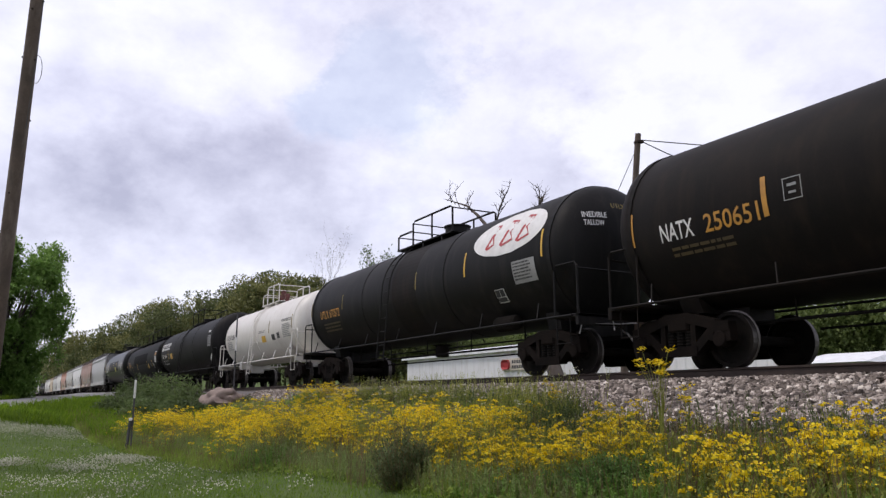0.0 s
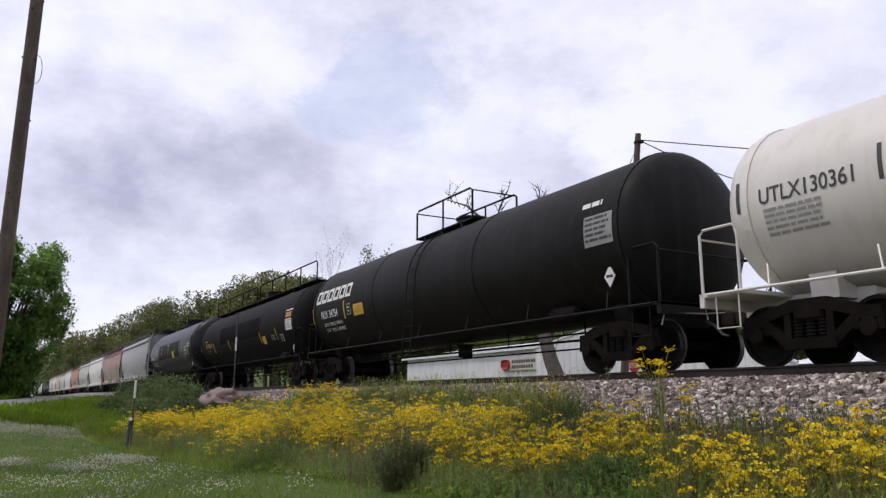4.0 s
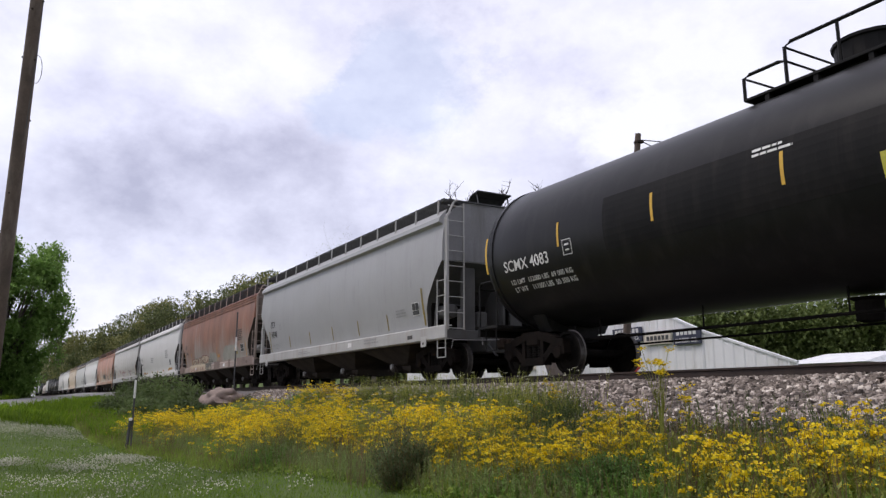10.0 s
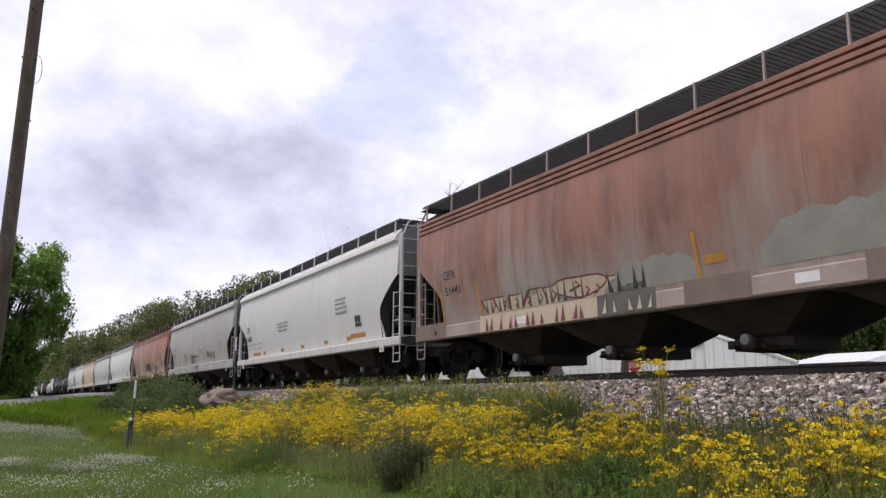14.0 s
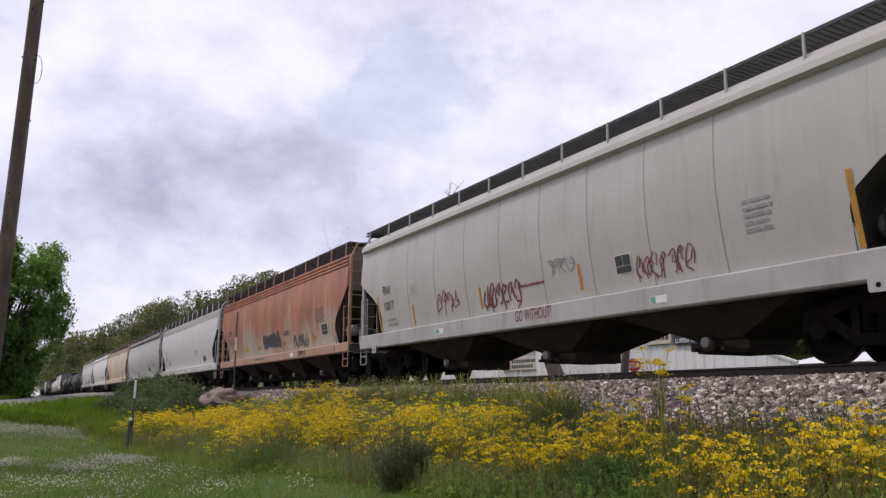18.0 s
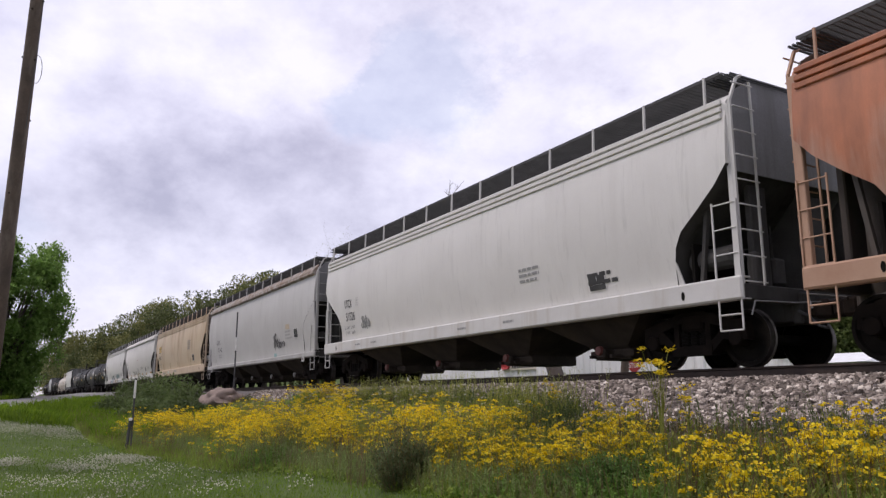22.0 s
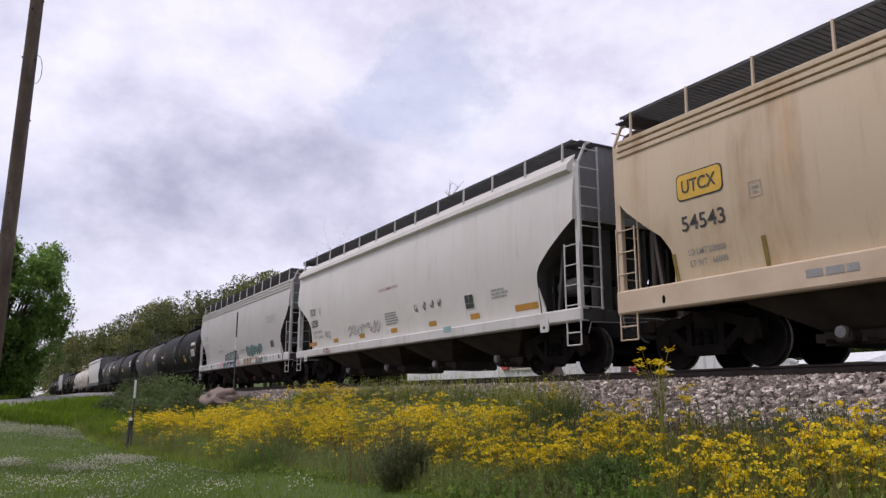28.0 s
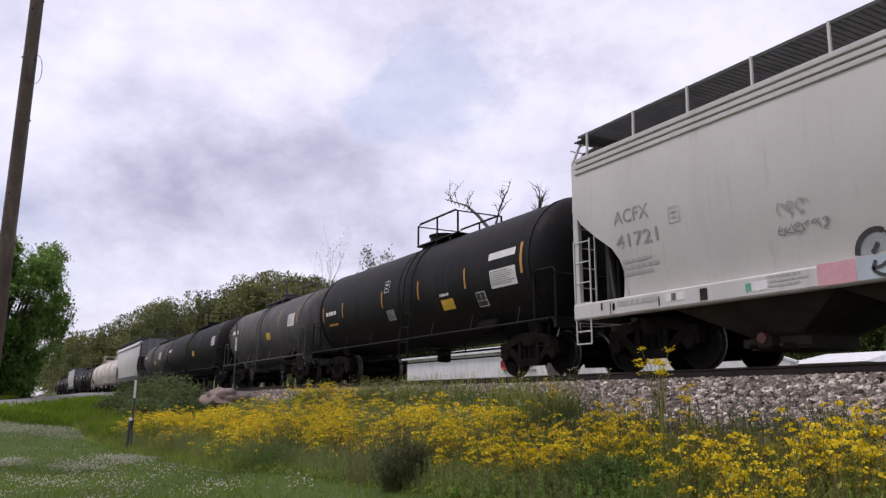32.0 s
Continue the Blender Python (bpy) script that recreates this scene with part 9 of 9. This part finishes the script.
# ---- trees ----
def limb(bm, p, d, length, r, depth, rng, tips, spread=0.55, up=0.25, n=6):
    """A tapered limb that forks until depth is spent."""
    pts, q, dd = [p], p.copy(), d.copy()
    seg = 4
    for k in range(seg):
        dd = (dd + Vector((rng.gauss(0, 0.10), rng.gauss(0, 0.10), rng.gauss(0, 0.07) + up * 0.06))).normalized()
        q = q + dd * (length / seg)
        pts.append(q.copy())
    end = r * 0.55
    tube(bm, pts, [r + (end - r) * k / seg for k in range(seg + 1)], max(3, n), caps=False)
    tips.append((q.copy(), depth))
    if depth <= 0:
        return
    for k in range(rng.choice((2, 3, 3))):
        i = seg if k == 0 else rng.choice((2, 3, 4))
        a = Vector((rng.gauss(0, 1), rng.gauss(0, 1), rng.gauss(0, 0.6)))
        nd = (dd + a.normalized() * spread + Vector((0, 0, up * 0.5))).normalized()
        limb(bm, pts[i], nd, length * rng.uniform(0.62, 0.82), end * rng.uniform(0.6, 0.85), depth - 1, rng, tips, spread, up, n - 1)


def tree(label, base, height, lean, r, mat, leaves, leaf, depth=4, seed=1, crown=(3.0, 3.0), spread=0.6):
    """Tapered trunk, forking limbs, and a crown of many small leaves round the limb ends."""
    rng = random.Random(seed)
    nr = np.random.default_rng(seed)
    root = tagged(new("tree"), label, "tree")
    bm, tips = bmesh.new(), []
    limb(bm, Vector(base), Vector((*lean, 1.0)).normalized(), height * 0.34, r, depth, rng, tips, spread, 0.3, 9)
    smooth(part("trunk", bm, BARK, root), 60)
    if leaves:
        t = np.array([p[:] for p, k in tips if k <= 2])
        pick = t[nr.integers(0, len(t), leaves)]
        p = pick + nr.normal(0, 1, (leaves, 3)) * [crown[0] * 0.22, crown[0] * 0.22, crown[1] * 0.2]
        v, f = scatter(WIDE_V, WIDE_F, p, nr.random(leaves) * 6.28, leaf * (0.6 + 0.8 * nr.random(leaves)), nr.normal(0, 0.8, leaves))
        ob = big_mesh("crown", v, f, mat, "", "")
        del ob["kind"]
        ob.parent = root
    return root


def leafy_tree(label, base, r, mat, lobes, leaves, leaf, seed):
    """A full-crowned tree: trunk and limbs that reach into lobes of foliage, each a ragged shell of leaves."""
    rng = random.Random(seed)
    nr = np.random.default_rng(seed)
    root = tagged(new("tree"), label, "tree")
    b = Vector(base)
    bm = bmesh.new()
    fork = b + Vector((0, 0, 2.6))
    tube(bm, [b - Vector((0, 0, 0.3)), b + Vector((0.05, 0.05, 1.2)), fork], [r * 1.25, r, r * 0.9], 10)
    for x, y, z, rr in lobes:
        tip = b + Vector((x, y, z))
        mid = fork.lerp(tip, 0.5) + Vector((rng.gauss(0, 0.25), rng.gauss(0, 0.25), 0.4))
        tube(bm, [fork, mid, tip], [r * 0.42, r * 0.22, r * 0.06], 6, False)
    smooth(part("trunk", bm, BARK, root), 60)
    share = np.array([q[3] ** 2 for q in lobes])
    pts = []
    for (x, y, z, rr), n in zip(lobes, (leaves * share / share.sum()).astype(int)):
        k = max(4, n // 60)
        d = nr.normal(size=(k, 3))
        d /= np.linalg.norm(d, axis=1)[:, None]
        c = np.array([b.x + x, b.y + y, b.z + z]) + d * rr * (0.55 + 0.5 * nr.random((k, 1))) * [1, 1, 0.8]
        pts.append(np.repeat(c, n // k, 0) + nr.normal(0, 0.26, (k * (n // k), 3)))
    p = np.concatenate(pts)
    p[:, 2] = np.maximum(p[:, 2], b.z + 0.1)
    v, f = scatter(WIDE_V, WIDE_F, p, nr.random(len(p)) * 6.28, leaf * (0.6 + 0.8 * nr.random(len(p))), nr.normal(0, 0.8, len(p)))
    ob = big_mesh("crown", v, f, mat, "", "")
    del ob["kind"]
    ob.parent = root
    return root


def crown_lobes(seed, n, w, z0, z1, r0, r1, rise=0.79):
    rng = random.Random(seed)
    out = []
    for _ in range(n):
        z = rng.uniform(z0, z1)
        k = math.sin(math.pi * min(0.97, max(0.12, 0.07 + rise * (z - z0) / (z1 - z0)))) ** 0.7
        a, q = rng.uniform(0, 6.28), math.sqrt(rng.random())
        out.append((w * k * q * math.cos(a), w * k * q * math.sin(a), z, rng.uniform(r0, r1)))
    return out


leafy_tree("broad leafy tree in fresh green leaf beside the lane", (-70.0, -12.0, 1.0), 0.36, TREE, crown_lobes(5, 80, 4.3, 1.6, 12.4, 0.8, 1.4, 0.62), 70000, 0.27, 5)
leafy_tree("tall green tree at the edge of the lane", (-62.0, -15.5, 0.9), 0.32, TREE, crown_lobes(6, 44, 4.0, 1.6, 10.3, 1.0, 1.6), 26000, 0.24, 6)
leafy_tree("smaller green tree leaning over the lane", (-80.0, -10.6, 1.2), 0.2, TREE, crown_lobes(8, 16, 1.6, 2.0, 5.8, 0.6, 0.95), 6000, 0.22, 8)
leafy_tree("low dark green thicket at the foot of the trees", (-74.0, -11.2, 1.1), 0.12, TREE, crown_lobes(9, 14, 2.2, 0.5, 2.6, 0.7, 1.1), 12000, 0.2, 9)


def old_tree():
    """A half-dead tree: a bent trunk and a few crooked limbs with bare twigs."""
    root = tagged(new("tree"), "bare old tree with a leaning trunk beyond the track", "tree")
    rng = random.Random(12)
    bm = bmesh.new()
    b = Vector((-26.3, 10.2, 0.7))
    fork = Vector((-29.4, 10.2, 7.2))
    tube(bm, [b, b.lerp(fork, 0.35) + Vector((-0.25, 0, 0.1)), b.lerp(fork, 0.7), fork], [0.40, 0.33, 0.27, 0.22], 10, False)
    for tip, mid in (((-37.2, 10.0, 12.85), (-33.6, 10.1, 11.1)), ((-31.1, 10.4, 12.0), (-32.1, 10.3, 10.4)), ((-28.5, 10.6, 11.0), (-28.7, 10.4, 9.6)), ((-27.6, 9.8, 11.1), (-28.0, 10.0, 9.4))):
        tip, mid = Vector(tip), Vector(mid)
        pts = [fork, fork.lerp(mid, 0.5) + Vector((rng.uniform(-0.2, 0.2), 0, 0.1)), mid, mid.lerp(tip, 0.3) + Vector((0, 0, 0.25)), mid.lerp(tip, 0.65) + Vector((rng.uniform(-0.1, 0.1), 0, 0.12)), tip]
        tube(bm, pts, [0.17, 0.13, 0.085, 0.055, 0.035, 0.012], 7, False)
        for k in range(7):
            p = pts[2].lerp(pts[5], 0.15 + 0.12 * k)
            d = Vector((rng.uniform(-0.5, 0.6), rng.uniform(-0.6, 0.6), rng.uniform(0.5, 1.1))).normalized()
            ln = rng.uniform(0.5, 1.3) * (1.2 if tip.x < -36 else 0.6)
            q, e = p + d * ln * 0.5 + Vector((rng.uniform(-0.1, 0.1), 0, 0)), p + d * ln + Vector((rng.uniform(-0.2, 0.2), 0, 0))
            tube(bm, [p, q, e], [0.028, 0.02, 0.009], 5, False)
            for j in range(4):
                s = q.lerp(e, rng.random())
                tube(bm, [s, s + Vector((rng.uniform(-0.35, 0.35), rng.uniform(-0.3, 0.3), rng.uniform(0.05, 0.4)))], [0.012, 0.006], 4, False)
    smooth(part("trunk", bm, BARK, root), 60)


old_tree()
leafy_tree("small tree with sparse young leaves beyond the shed", (-60.0, 16.0, 0.9), 0.2, SHRUB, [(0.9 * math.sin(k * 2.4), 0.9 * math.cos(k * 2.4), 9.2 + 0.42 * k, 0.5) for k in range(10)], 1500, 0.2, 15)
tree("thin bare tree on the wooded hill", (-88.0, 22.0, 1.0), 20.5, (0.0, 0.0), 0.22, WOODS_B, 260, 0.16, 5, 17, (1.2, 1.6), 0.24)


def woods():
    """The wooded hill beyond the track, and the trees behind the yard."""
    # crest of the woods, fitted to the camera's view: slope across it, slope up
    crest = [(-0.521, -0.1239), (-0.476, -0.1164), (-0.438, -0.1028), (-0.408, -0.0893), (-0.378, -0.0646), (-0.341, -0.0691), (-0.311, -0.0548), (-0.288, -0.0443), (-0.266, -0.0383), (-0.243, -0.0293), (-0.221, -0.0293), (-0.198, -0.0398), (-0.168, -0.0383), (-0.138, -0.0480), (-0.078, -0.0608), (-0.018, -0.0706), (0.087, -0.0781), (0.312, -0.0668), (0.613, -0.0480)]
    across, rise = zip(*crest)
    rng = np.random.default_rng(21)
    sets = {0: [], 1: [], 2: []}
    trunks = bmesh.new()
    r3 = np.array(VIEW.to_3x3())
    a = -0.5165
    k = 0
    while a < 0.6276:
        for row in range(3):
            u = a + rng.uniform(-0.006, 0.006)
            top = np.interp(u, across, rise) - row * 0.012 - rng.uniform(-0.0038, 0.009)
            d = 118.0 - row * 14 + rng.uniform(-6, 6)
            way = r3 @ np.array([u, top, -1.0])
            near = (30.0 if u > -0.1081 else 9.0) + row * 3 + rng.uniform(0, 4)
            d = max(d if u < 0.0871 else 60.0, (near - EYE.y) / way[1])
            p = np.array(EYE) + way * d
            g = float(ground_z(p[0], p[1]))
            hh = max(5.0, p[2] - g)
            w = rng.uniform(2.6, 4.2) * max(1.0, d / 140)
            ch = min(hh * 0.9, rng.uniform(8, 13) * max(1.0, d / 140))
            lobes = 16
            c = np.stack([p[0] + rng.normal(0, w * 0.42, lobes), p[1] + rng.normal(0, w * 0.42, lobes), p[2] - 0.6 - ch * 0.85 * rng.random(lobes) ** 1.2], -1)
            n = 150 if u < 0.0120 else 110
            way3 = rng.normal(size=(lobes * n, 3))
            way3 /= np.linalg.norm(way3, axis=1)[:, None]
            q = np.repeat(c, n, 0) + way3 * (0.75 + 0.35 * rng.random((lobes * n, 1))) * [1.45, 1.45, 1.1] * max(1.0, d / 140)
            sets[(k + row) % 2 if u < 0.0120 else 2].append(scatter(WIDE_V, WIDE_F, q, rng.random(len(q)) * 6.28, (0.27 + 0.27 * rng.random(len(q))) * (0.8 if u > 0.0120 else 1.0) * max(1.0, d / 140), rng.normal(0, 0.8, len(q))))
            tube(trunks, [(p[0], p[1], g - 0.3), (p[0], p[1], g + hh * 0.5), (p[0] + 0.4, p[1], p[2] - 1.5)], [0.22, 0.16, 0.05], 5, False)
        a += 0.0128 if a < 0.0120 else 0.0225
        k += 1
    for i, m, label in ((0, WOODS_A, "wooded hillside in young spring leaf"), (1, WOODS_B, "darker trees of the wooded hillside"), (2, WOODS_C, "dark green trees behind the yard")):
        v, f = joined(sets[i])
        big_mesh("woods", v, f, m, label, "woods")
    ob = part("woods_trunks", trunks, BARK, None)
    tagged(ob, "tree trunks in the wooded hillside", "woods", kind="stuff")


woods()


def far_hedge():
    """Rough grass and brambles between the track and the yard."""
    rng = np.random.default_rng(31)
    n = 9000
    x = 6 - 75 * rng.random(n)
    y = 4.5 + 7.0 * rng.random(n)
    ok = (road_gap(x, y) > 2.6)
    p = np.stack([x, y, ground_z(x, y)], -1)[ok]
    s = 0.15 + 0.3 * rng.random(len(p)) * np.where(p[:, 0] < -52, 2.2, 1.0)
    v, f = scatter(BLADE_V * [3.0, 1, 1], BLADE_F, p, rng.random(len(p)) * 6.28, s)
    big_mesh("rough_grass", v, f, GRASS, "rough grass along the far side of the track", "grass")


far_hedge()


# ---- what moves ----
def motions():
    times = [0.5 * k for k in range(65)]
    for root, mid in CARS:
        walk(root, [(t, pose(mid + travelled(t), 0, RAIL)) for t in times])
    steps = [2 * k / FPS for k in range(481)]
    runs = [math.degrees(travelled(t) / WHEEL_R) for t in steps]
    for wheel, x in WHEELSETS:
        walk(wheel, [(t, pose(x, 0, WHEEL_R, 0, a % 360.0, 0)) for t, a in zip(steps, runs)])
    walk(SKY, [(t, pose(0, 0, -60, 0, 0, -4.2 * t / 32.0)) for t in (0.0, 8.0, 16.0, 24.0, 32.0)])


motions()
